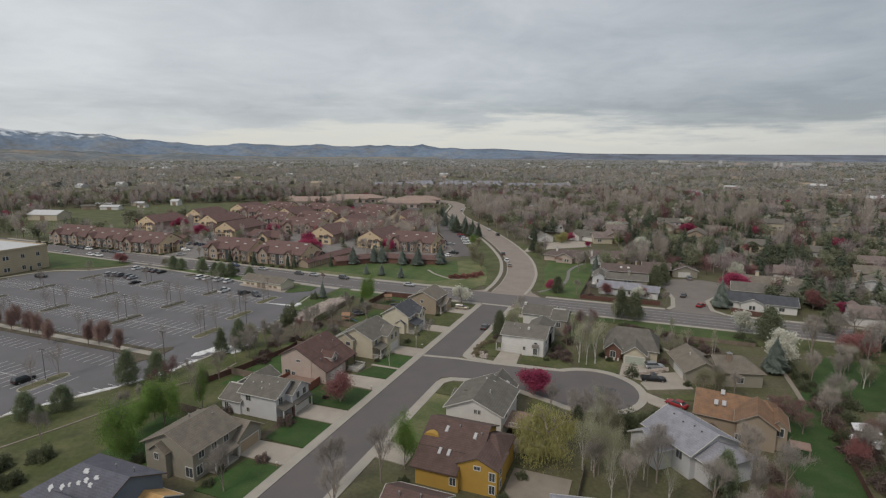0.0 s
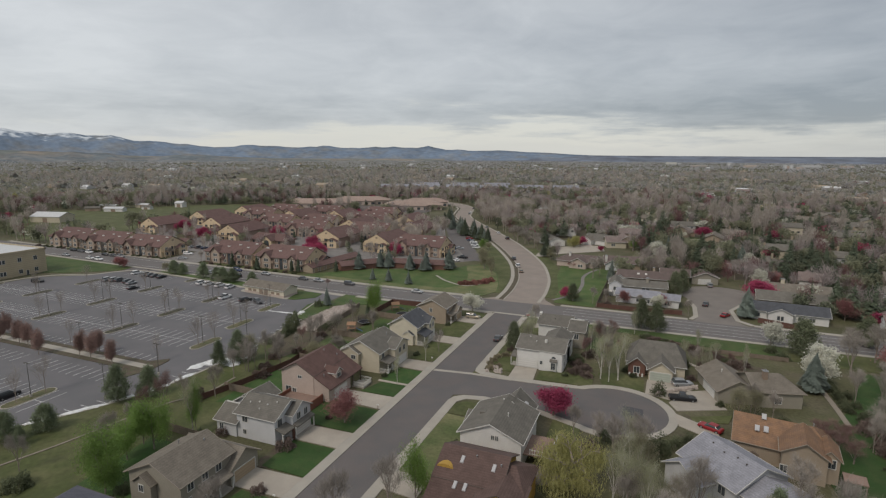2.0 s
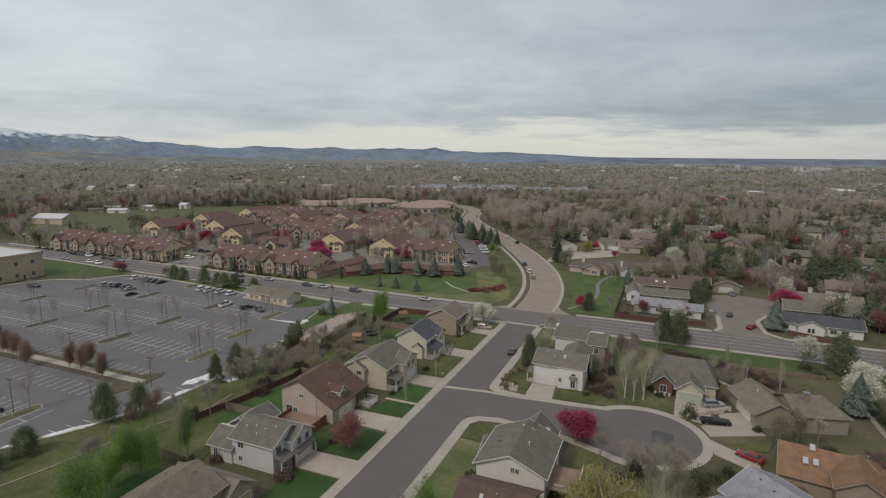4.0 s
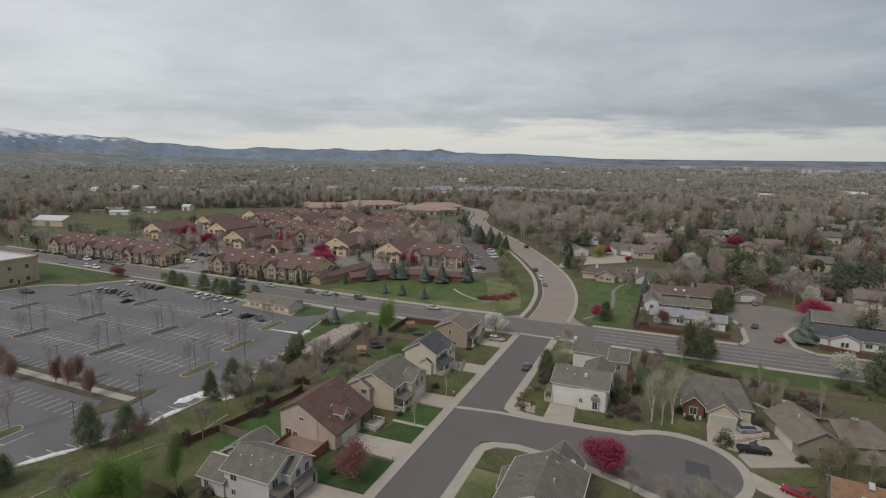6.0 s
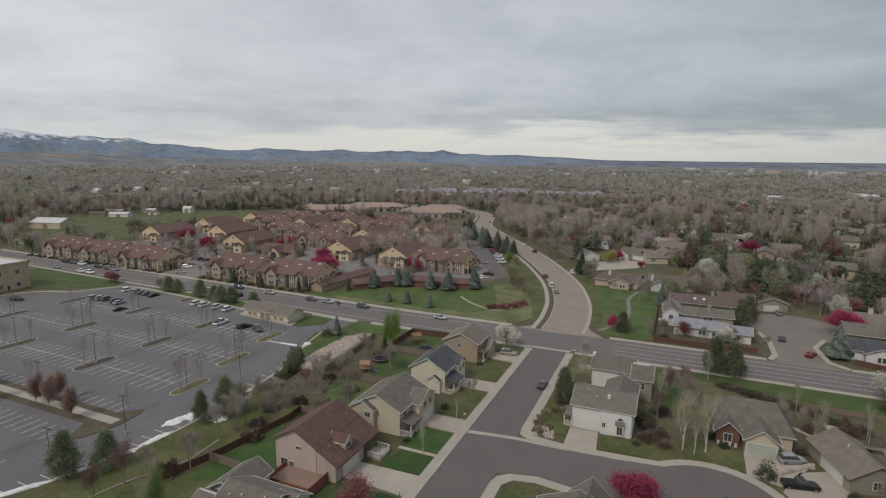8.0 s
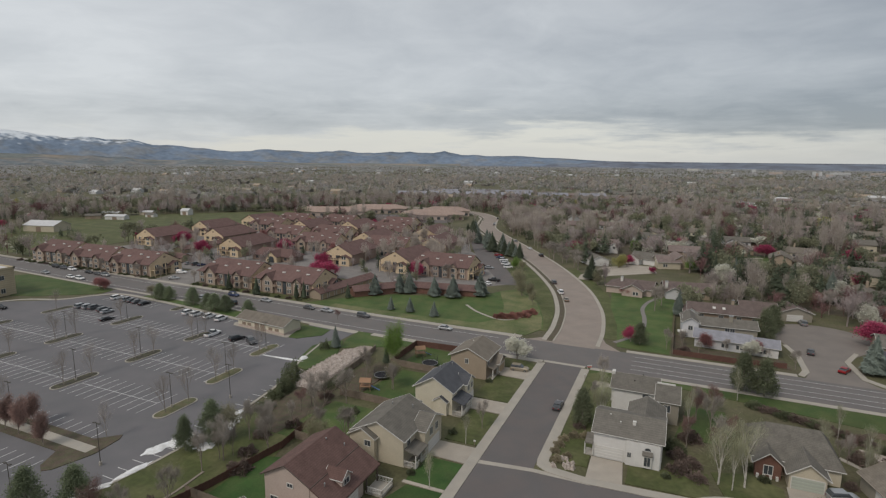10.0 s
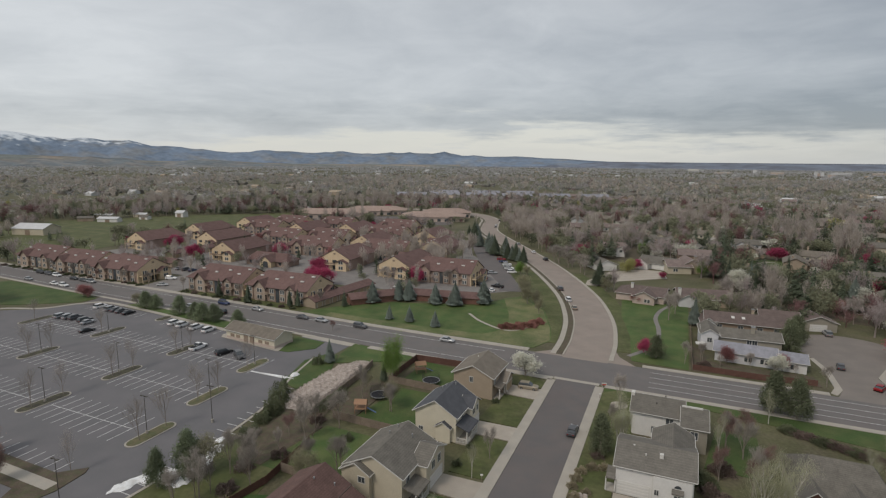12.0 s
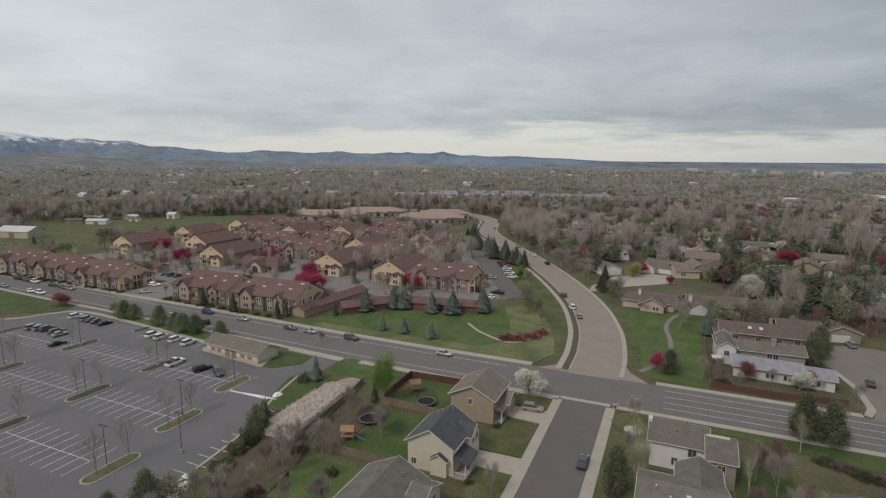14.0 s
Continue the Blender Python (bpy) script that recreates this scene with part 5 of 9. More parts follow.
FAR_APARTMENTS = ((-244, 124, -90), (-172, 126, 6), (-284, 150, -90), (-258, 182, 0), (-224, 184, -90), (-214, 148, 0), (-186, 160, 0), (-192, 198, -90), (-150, 152, -90), (-105, 152, -84), (-128, 132, 0), (-160, 190, 0), (-128, 192, -90), (-262, 216, 0), (-222, 222, 0), (-172, 228, 0), (-284, 198, -90))
for first, spots in ((near_apartment, APARTMENTS), (far_apartment, FAR_APARTMENTS)):
    first.matrix_basis = pose(spots[0][0], spots[0][1], 0, 0, 0, spots[0][2])
    for x, y, a in spots[1:]:
        copy_thing(first, pose(x, y, 0, 0, 0, a))


def by_apartment(x, y, gap=0.0):
    """Whether a spot lies within an apartment building's walls, or nearer to them than the gap."""
    for ax, ay, a in APARTMENTS + FAR_APARTMENTS:
        dx, dy = (abs(x - ax), abs(y - ay)) if a > -45 else (abs(y - ay), abs(x - ax))
        if dx < 16.5 + gap and dy < 9.6 + gap:
            return True
    return False


club = thing("clubhouse", -173, 88, 0, 0, "low tan clubhouse with a brown roof and a stone entrance gable", "clubhouse")
block(club, -13, 13, -5, 5, 3.2, 3.0, "x", "wall_apt", "roof_apt", over=0.9, trim="trim_dark", hip=(0.6, 0.6))
block(club, -1.0, 6.0, -8.4, 0, 3.4, 2.6, "y", "wall_gold", "roof_apt", over=0.8, trim="trim_dark")
part("entrance", Solid().hexa([(2.5 + 1.7 * math.cos(math.pi * i / 8), -8.5, 1.9 + 1.4 * math.sin(math.pi * i / 8)) for i in range(9)] + [(0.8, -8.5, 0.1), (4.2, -8.5, 0.1)], [(2.5 + 1.7 * math.cos(math.pi * i / 8), -8.4, 1.9 + 1.4 * math.sin(math.pi * i / 8)) for i in range(9)] + [(0.8, -8.4, 0.1), (4.2, -8.4, 0.1)]), M["glass"], club, "dark arched entrance")
for x in (-10.0, -6.0, 9.0):
    window(club, "S", x, -5.02, 0.9, 1.6, 1.4, True)


def garage_row(x, y, length, turn, wall="wall_tan", label="long low garage row with brown roof"):
    h = thing("garage_row", x, y, 0, turn, label, "garage", "garage rows")
    block(h, -length / 2, length / 2, -3.2, 3.2, 2.5, 1.5, "x", wall, "roof_apt", over=0.5, trim=False)
    for i in range(int(length / 4.2)):
        garage_door(h, "S", -length / 2 + 2.4 + i * 4.2, -3.2, 2.7, 2.0, "door_tan")
    return h


garage_row(-101.5, 45.5, 36, 84, label="long low tan garage row with brown roof")
garage_row(-85.5, 46.5, 22, 230, "wall_brick", "low dark red garage row with brown roof")
garage_row(-62, 58.0, 30, 190, "wall_brick", "low dark red garage row with brown roof")
garage_row(-232, 62, 40, 0)
garage_row(-236, 92, 30, 90)
# paved courts inside the apartment complex
for pts in ([(-290, 50), (-192, 48), (-190, 20.4), (-168, 19.4), (-168, 60), (-100, 64), (-60, 66), (-42, 84), (-62, 128), (-88, 160), (-110, 215), (-290, 235)],):
    setting("complex_court", Solid().prism(pts, 0, 0.05), M["paved_court"], "grey asphalt court between the apartment buildings", "car park")
setting("complex_drive", ribbon(Solid(), curve([(-41, 84), (-44.5, 96), (-57, 118), (-77, 156), (-97, 200)], 6), -6, 5, 0, 0.07), M["asphalt"], "grey asphalt drive beside the apartments", "road")


def office():
    h = thing("office_building", -231, -24, 0, 0, "sand-coloured three-storey office block with a flat pale roof", "office building")
    part("wall", Solid().box(-22, 15.5, -26, 7, 0, 10.4), M["wall_stone"], h)
    part("parapet", Solid().box(-22.3, 15.8, -26.3, -25.7, 10.4, 11.2).box(-22.3, 15.8, 6.7, 7.3, 10.4, 11.2).box(15.2, 15.8, -26.3, 7.3, 10.4, 11.2).box(-22.3, -21.7, -26.3, 7.3, 10.4, 11.2), M["wall_stone"], h)
    part("roof", Solid().box(-21.7, 15.2, -25.7, 6.7, 10.4, 10.75), M["roof_steel"], h)
    for z in (1.2, 6.4):
        for y in (-22, -17, -11, -4, 2.5):
            window(h, "E", 15.5, y, z, 2.4 if y == -11 else 1.5, 1.7)
        for x in (-16, -10, -3, 4, 10):
            window(h, "S", x, -26, z, 1.8, 1.7)
    front_door(h, "E", 15.5, -1.2, 0.05, "glass")


office()
shed = thing("utility_shed", -94.0, -8.8, 0, -5.5, "low sand-coloured masonry shed with a grey gable roof", "shed")
block(shed, -10.2, 10.2, -3.6, 3.6, 2.9, 1.6, "x", "wall_cream", "roof_warm", over=0.6)
part("base_course", Solid().box(-10.26, 10.26, -3.66, 3.66, 0, 0.8), M["wall_pink"], shed)
for x in (-1.6, 1.0):
    part("door", Solid().box(x - 0.9, x + 0.9, -3.72, -3.6, 0.1, 2.2), M["wall_brown"], shed)
for x in (-7.5, -5.0, 4.5, 7.2):
    part("alcove", Solid().box(x - 0.8, x + 0.8, -3.72, -3.6, 0.9, 1.8), M["wall_brown"], shed)
setting("shed_apron", Solid().prism([(-108, -9.6), (-106.5, -11.6), (-82.6, -14.6), (-81.4, -13.6), (-83, -5.6), (-105, -3.6)], 0, 0.14), M["concrete"], "pale concrete apron round the shed", "pavement")
setting("lot_entrance", Solid().prism([(-188, 8.0), (-165, 6.6), (-166, -2.4), (-184, -5.5)][::-1], -0.1, 0.041), M["asphalt"], "grey asphalt way from the car park to the main road", "road")
lawn("shed_lawn", [(-82.0, -14), (-79.0, -13.8), (-73.6, -8.2), (-74.5, -2.6), (-86, -1.6), (-84.4, -5.5)], "lawn", "small mown lawn beside the shed", 0.16)


def barn(x, y, w, l, eave, rise, turn, wall, roofing, label):
    b = thing("barn", x, y, 0, turn, label, "barn", "farm buildings")
    block(b, -l / 2, l / 2, -w / 2, w / 2, eave, rise, "x", wall, roofing, over=0.4, trim=False)
    part("door", Solid().box(-2.0, 2.0, -w / 2 - 0.1, -w / 2, 0, eave * 0.8), M["wall_brown"], b)
    return b


barn(-404, 105, 15, 26, 4.6, 3.0, 14, "wall_beige", "roof_steel", "large white-roofed farm barn in the pasture")
barn(-409, 234, 7, 8.5, 4.4, 1.8, 10, "wall_white", "roof_steel", "white farm shed at the edge of the pasture")
barn(-462, 196, 6, 18, 3.0, 1.2, 12, "wall_beige", "roof_steel", "long low pale farm shed")
barn(-440, 216, 5, 14, 3.0, 1.2, 12, "wall_beige", "roof_steel", "low pale farm shed")
barn(-596, 240, 11, 20, 6.0, 3.4, 10, "wall_brick", "roof_brown", "red farm house beyond the pasture")
barn(-572, 246, 7, 14, 4.0, 2.2, 10, "wall_brick", "roof_steel", "small red farm shed beyond the pasture")
barn(-430, 178, 7, 18, 3.0, 1.4, 20, "wall_white", "roof_steel", "white farm outbuilding at the edge of the pasture")
barn(-452, 172, 6, 12, 3.0, 1.4, 40, "wall_tan", "roof_grey", "tan farm outbuilding at the edge of the pasture")
barn(-421, 205, 5, 9, 2.6, 1.2, 10, "wall_white", "roof_grey", "small white farm shed at the edge of the pasture")
barn(-345, 335, 9, 26, 3.6, 1.4, 8, "wall_pale", "roof_steel", "long pale-roofed farm shed")


def shop(x, y, l, w, turn):
    s = thing("shopping_centre", x, y, 0, turn, "low tan shopping centre with terracotta tile roof", "shopping centre", "shopping centre")
    block(s, -l / 2, l / 2, -w / 2, w / 2, 5.0, 3.2, "x", "wall_pink", "roof_tile", over=1.2, trim=False, hip=(1, 1))
    block(s, -l / 4, l / 4, -w / 2 - 4, 0, 4.4, 2.6, "x", "wall_pink", "roof_tile", over=0.8, trim=False, hip=(1, 1))
    for i in range(9):
        part("shop_window", Solid().box(-l / 2 + 3 + i * (l - 6) / 8 - 1.5, -l / 2 + 3 + i * (l - 6) / 8 + 1.5, -w / 2 - 4.05 if abs(-l / 2 + 3 + i * (l - 6) / 8) < l / 4 else -w / 2 - 0.05, -w / 2, 0.4, 2.8), M["glass"], s)


shop(-186, 318, 58, 22, 20)
shop(-188, 354, 46, 20, 22)
shop(-286, 300, 70, 22, 24)
shop(-262, 345, 60, 22, 24)
setting("shop_car_park", Solid().prism([(-300, 270), (-225, 262), (-158, 290), (-170, 345), (-240, 330), (-300, 290)], 0, 0.06), M["asphalt"], "grey asphalt shopping centre car park", "car park")


def row_block(x, y, turn, roofing, wall):
    a = thing("row_house", x, y, 0, turn, "grey-roofed row of distant town houses", "row house", "distant row houses")
    for k in (-14, 0, 14):
        block(a, k - 7, k + 7, -6, 6, 6.0, 3.6, "x", wall, roofing, over=0.6, trim=False)
        block(a, k - 4, k + 4, -8, 0, 6.0, 2.6, "y", wall, roofing, over=0.5, trim=False)
        window(a, "S", k, -8, 3.6, 1.6, 1.5)
    return a


first_row = row_block(-290, 585, 20, "roof_pale", "wall_grey")
for x, y, a in ((-240, 600, 24), (-330, 560, 15), (-190, 610, 26), (-140, 625, 24), (-250, 650, 20), (-200, 665, 22), (-310, 630, 16), (-90, 640, 20)):
    copy_thing(first_row, pose(x, y, 0, 0, 0, a))


# houses north of the main road that show plainly
def northern_houses():
    h = house(44.4, 34.5, "long pale grey single-storey house with a light metal roof", -4, "houses north of the main road")
    block(h, -11.5, 3.0, -4.2, 4.2, 2.9, 1.5, "x", "wall_pale", "roof_pale", over=0.6)
    block(h, 2.6, 10.0, -4.6, 3.4, 2.8, 1.3, "x", "wall_white", "roof_pale", over=0.5)
    for x in (-8, -3.4, 0.4, 6.2):
        window(h, "S", x, -4.22 if x < 2 else -4.62, 0.9, 1.8, 1.2)
    h = house(40.5, 46.0, "grey-green split-level house with grey roof", 3, "houses north of the main road")
    block(h, -11, 9.4, -4.6, 4.6, 4.0, 1.5, "x", "wall_grey", "roof_grey", over=0.5)
    chimney(h, 2.4, -1.5, 4, 6.9, 1.0, 1.0, "wall_grey")
    part("deck", Solid().box(-13.0, -10.4, -8.4, -6.1, 2.0, 2.25), M["trim"], h)
    block(h, -11.6, -7, -6, 4, 4.8, 1.4, "y", "wall_pale", "roof_grey", over=0.4)
    for x in (-9.3, 1.2, 2.6):
        window(h, "S", x, -6.0 if x < -7 else -4.6, 2.4, 1.2, 1.3)
    h = house(43.0, 63.0, "brown house with a long dark brown roof", 2, "houses north of the main road")
    block(h, -12, 12, -5, 5, 4.0, 2.0, "x", "wall_brown", "roof_cocoa", over=0.6)
    for x in (-8, -2, 3.4, 8):
        window(h, "S", x, -5, 2.0, 1.4, 1.2)
    chimney(h, 2, 1.5, 4, 7.4)
    block(h, 5.0, 16.0, 5.2, 12.6, 4.0, 2.0, "x", "wall_brown", "roof_cocoa", over=0.6)
    block(h, -13.4, -9.0, -5.6, 3.0, 3.4, 1.5, "y", "wall_pale", "roof_cocoa", over=0.4)
    for x in (-4.5, -1.5):
        part("roof_light", Solid().hexa([(x, -3.0, 4.9), (x + 0.9, -3.0, 4.9), (x + 0.9, -1.9, 5.35), (x, -1.9, 5.35)], [(x, -3.0, 5.05), (x + 0.9, -3.0, 5.05), (x + 0.9, -1.9, 5.5), (x, -1.9, 5.5)]), M["trim"], h)
    h = house(64.5, 78.5, "small grey-green house with a brown gable roof and white garage door", 12, "houses north of the main road")
    block(h, -5.6, 5, -5, 2.5, 3.0, 2.0, "y", "wall_grey", "roof_cocoa", over=0.5)
    garage_door(h, "S", -0.5, -5.02, 4.8, 2.2, "door_white")
    h = house(86.5, 31.0, "white single-storey house with a charcoal roof", -4, "houses north of the main road")
    block(h, -10.5, 12, -4.4, 5, 3.0, 2.0, "x", "wall_white", "roof_dark", over=0.6)
    block(h, -5, 2, -6.4, 0, 3.0, 1.6, "y", "wall_white", "roof_dark", over=0.5)
    for x in (-8, 4.5, 7.5):
        window(h, "S", x, -4.4, 0.9, 1.6, 1.2)
    window(h, "S", -1.5, -6.4, 0.8, 1.8, 1.4)
    part("fence_panel", Solid().beam((-8, -9, 1.7), (6, -14, 1.7), 0.1, 1.7), M["wall_redwood"], h, "dark red board fence")
    h = house(90.5, 46.0, "tan house with a grey gable roof", -3, "houses north of the main road")
    block(h, -10, 11, -5, 5, 3.6, 2.2, "x", "wall_tan", "roof_grey", over=0.6)
    h = house(95.0, 61.0, "tan house with a brown roof and chimney", -3, "houses north of the main road")
    block(h, -11, 11, -5, 5, 3.6, 2.2, "x", "wall_tan", "roof_warm", over=0.6)
    chimney(h, -4, 0, 4, 7.5, 1.2, 1.0, "wall_beige")
    h = house(130.0, 62.0, "white two-storey house with grey gable roof", -20, "houses north of the main road")
    block(h, -8, 8, -8, 6, 5.4, 3.2, "y", "wall_pale", "roof_warm", over=0.6)
    block(h, -9, 9, -13, -6, 3.0, 1.6, "x", "wall_pale", "roof_grey", over=0.5)
    for x in (-4, 2, 5):
        window(h, "S", x, -8, 3.4, 1.2, 1.3)
    chimney(h, -5, 0, 5, 10, 1.0, 1.0, "wall_tan")
    h = house(9.5, 95.0, "brown-roofed ranch house with pale walls and chimney", -6, "houses north of the main road")
    block(h, -9, 9, -6, 6, 3.0, 2.2, "x", "wall_pink", "roof_cocoa", over=0.7, hip=(0.8, 0))
    block(h, -2, 6, -9.5, -2, 3.0, 2.0, "y", "wall_pink", "roof_cocoa", over=0.6)
    window(h, "S", 3.4, -9.52, 0.9, 2.0, 1.2)
    chimney(h, -3.6, -2, 3.6, 6.4, 1.0, 0.8, "trim")
    h = house(32.0, 98.0, "brown-roofed ranch house with a pale chimney", 8, "houses north of the main road")
    block(h, -10, 9, -6, 6, 3.0, 2.4, "x", "wall_tan", "roof_cocoa", over=0.7)
    block(h, -10, -4, -9, -2, 3.0, 1.8, "y", "wall_pale", "roof_cocoa", over=0.6)
    chimney(h, -9.6, -5, 2, 6.4, 1.0, 1.4, "trim")
    h = house(118, -26.0, "grey house behind the greenway with a white balcony", -20, "houses by the greenway")
    block(h, -8, 9, -7, 7, 5.0, 2.6, "y", "wall_beige", "roof_warm", over=0.6)
    for x in (-5, 0, 4):
        window(h, "S", x, -7, 3.0, 1.2, 1.3)
    window(h, "W", -8, -3, 3.0, 1.4, 1.4)
    h = house(106, -52.0, "beige two-storey house by the greenway", -12, "houses by the greenway")
    block(h, -5, 9, -6, 8, 5.2, 2.6, "y", "wall_beige", "roof_warm", over=0.6)
    window(h, "W", -5, -2, 3.2, 1.4, 1.4)
    window(h, "S", 0, -6, 3.2, 1.4, 1.4)


northern_houses()
h = house(10.5, 166.0, "white house with a pale garage door and a grey-brown roof", -22, "houses north of the main road")
block(h, -6, 12, -4, 7, 3.2, 2.6, "x", "wall_white", "roof_grey", over=0.6)
block(h, -6.4, 0.6, -8, 0, 3.0, 2.0, "y", "wall_white", "roof_warm", over=0.5)
garage_door(h, "S", -2.9, -8.02, 5.0, 2.3, "door_white")
h = house(-12.5, 151.0, "white garage wing of a house with a grey gable roof", 32, "houses north of the main road")
block(h, -5.5, 4.5, -5, 12, 3.2, 2.2, "y", "wall_white", "roof_grey", over=0.5)
garage_door(h, "S", -0.5, -5.02, 5.0, 2.3, "door_white")
h = house(24.0, 160.5, "tan house with a grey-brown gable roof", 16, "houses north of the main road")
block(h, -8, 3, -6, 6, 3.6, 2.4, "x", "wall_beige", "roof_mocha", over=0.6)
block(h, 0, 8, -4, 9, 4.4, 2.6, "y", "wall_tan", "roof_mocha", over=0.6)
window(h, "S", -4.5, -6, 1.2, 2.0, 1.4)
chimney(h, 5.6, -2, 4, 8.4, 1.2, 1.2, "wall_tan")
h = house(-13.0, 198.0, "white two-storey house with a brown roof", 10, "houses north of the main road")
block(h, -7, 6, -5, 5, 5.0, 2.4, "x", "wall_white", "roof_mocha", over=0.6)
block(h, 1, 6, -7.5, 0, 4.4, 1.8, "y", "wall_white", "roof_mocha", over=0.5)
for x in (-5, -2, 3.5):
    window(h, "S", x, -5 if x < 0 else -7.5, 2.8, 1.4, 1.3)
setting("shared_drive", Solid().prism([(-15.4, 109.8), (-10.4, 108.6), (-8.6, 116), (-2, 124), (18, 140), (15, 157), (5, 158), (-2, 150), (-9, 144), (-12, 128), (-15.8, 120)], -0.05, 0.1), M["drive"], "pale concrete shared driveway", "driveway")


for pts in ([(33, 92), (60, 94), (135, 76), (270, 90), (300, 330), (34, 330), (34, 178), (40, 112)], [(-30, 178), (33.5, 178), (33.5, 330), (-70, 330), (-44, 230)]):
    setting("garden_ground", Solid().prism(pts, -0.05, 0.03), M["mulch"], "brown leaf-strewn garden ground under the trees", "garden")


def suburb_house(k, distant=False):
    """One of a few plain house kinds for the streets further off; the distant ones show no windows."""
    walls = ("wall_beige", "wall_white", "wall_tan", "wall_pale", "wall_brown", "wall_cream")
    roofs = ("roof_grey", "roof_mocha", "roof_warm", "roof_grey", "roof_mocha", "roof_warm")
    names = ("beige", "white", "tan", "pale grey", "brown", "cream")
    h = thing("house", 0, 0, label=f"{names[k]} suburban house with a shingled gable roof among trees", category="house", group="houses in the northern streets")
    block(h, -8, 8, -5, 5, 3.2 if k % 2 else 5.0, 2.4, "x", walls[k], roofs[k], over=0.6, trim=False)
    block(h, 1.5 if k % 3 else -7, 7.5 if k % 3 else -1, -9, 0, 3.0, 2.0, "y", walls[k], roofs[k], over=0.5, trim=False)
    gx = 4.5 if k % 3 else -4
    part("garage_door", Solid().box(gx - 2.3, gx + 2.3, -9.1, -9.0, 0.05, 2.2), M["door_white"], h)
    if distant:
        return h
    for x in (-5.5, -2.5) if k % 3 else (2.0, 5.5):
        window(h, "S", x, -5, 1.0, 1.5, 1.3, True)
    part("chimney", Solid().box(-0.45, 0.45, -0.45, 0.45, 0, 3.8), M["wall_tan"], h, at=pose(-3 if k % 3 else 3, 1.2, 4.2))
    return h


def off_road(x, y):
    """Whether a spot is clear of the tan road and the main road."""
    return min((p.x - x) ** 2 + (p.y - y) ** 2 for p in TAN) > 24**2 and min((p.x - x) ** 2 + (p.y - y) ** 2 for p in MAIN) > 30**2


KINDS, DISTANT = [suburb_house(k) for k in range(6)], [suburb_house(k, True) for k in range(6)]
rng = random.Random(11)
HOMES, spare, spare_distant = [], list(KINDS), list(DISTANT)
PLAIN = ((30, 190, 4, 6), (-48, 292, 4, 16), (-24, 312, 1, -12), (92, 226, 5, -12), (4, 384, 3, 0), (91, 346, 1, 8), (62, 262, 3, 4), (130, 268, 0, 6), (40, 300, 5, -6))  # houses in gaps between the trees
for row in range(18):
    for col in range(-8, 30):
        y = 118 + row * 34 + rng.uniform(-5, 5)
        x = col * 24 + rng.uniform(-6, 6) + (row % 2) * 9
        if x < 30 - (y - 100) * 0.55 or not off_road(x, y) or x > 90 + 0.95 * y or rng.random() < 0.22:
            continue
        if (x - 4) ** 2 + (y - 160) ** 2 < 1500 or (x + 13) ** 2 + (y - 198) ** 2 < 600 or (x - 10) ** 2 + (y - 95) ** 2 < 500 or (x - 32) ** 2 + (y - 98) ** 2 < 500:
            continue
        if min((x - px) ** 2 + (y - py) ** 2 for px, py, _, _ in PLAIN) < 30**2:
            continue
        HOMES.append((x, y))
        m = pose(x, y, 0, 0, 0, rng.choice((0, 0, 180, 90, -90)) + rng.uniform(-14, 14))
        unused = spare_distant if y > 330 else spare
        if unused:
            unused.pop().matrix_basis = m
        else:
            copy_thing(rng.choice(DISTANT if y > 330 else KINDS), m)
for x, y, k, a in PLAIN:
    HOMES.append((x, y))
    copy_thing(KINDS[k], pose(x, y, 0, 0, 0, a))
for x, y in ((120, 25), (150, 18), (175, 40), (205, 20), (140, 92), (160, 70), (190, 84), (110, 88), (225, 60), (250, 20)):
    HOMES.append((x, y))
    copy_thing(rng.choice(KINDS), pose(x, y, 0, 0, 0, rng.choice((0, 180)) + rng.uniform(-10, 10)))


def far_roofs(count, mat, label):
    """Rooftops that only just show among the woods far out."""
    g = Solid()
    for i in range(count):
        d = 560 * (6.0 ** rng.random())
        a = radians(rng.uniform(-66, 24))
        x, y = 20 + d * math.sin(a), -100 + d * math.cos(a)
        if x < -270 and y < 340:
            continue
        w, l, e = rng.uniform(5, 7), rng.uniform(7, 12), rng.uniform(3.0, 5.0)
        g.box(x - l, x + l, y - w, y + w, 0, e).hexa([(x - l, y - w, e), (x + l, y - w, e), (x + l, y + w, e), (x - l, y + w, e)], [(x - l, y - 0.1, e + 2.8), (x + l, y - 0.1, e + 2.8), (x + l, y + 0.1, e + 2.8), (x - l, y + 0.1, e + 2.8)])
    tagged(new("distant_rooftops", mesh_of("distant_rooftops", g, M[mat])), label, "houses", kind="stuff")


far_roofs(330, "roof_grey", "grey rooftops scattered among distant trees")
far_roofs(46, "wall_tan", "tan houses scattered among distant trees")
far_roofs(48, "roof_steel", "pale metal roofs scattered among distant trees")
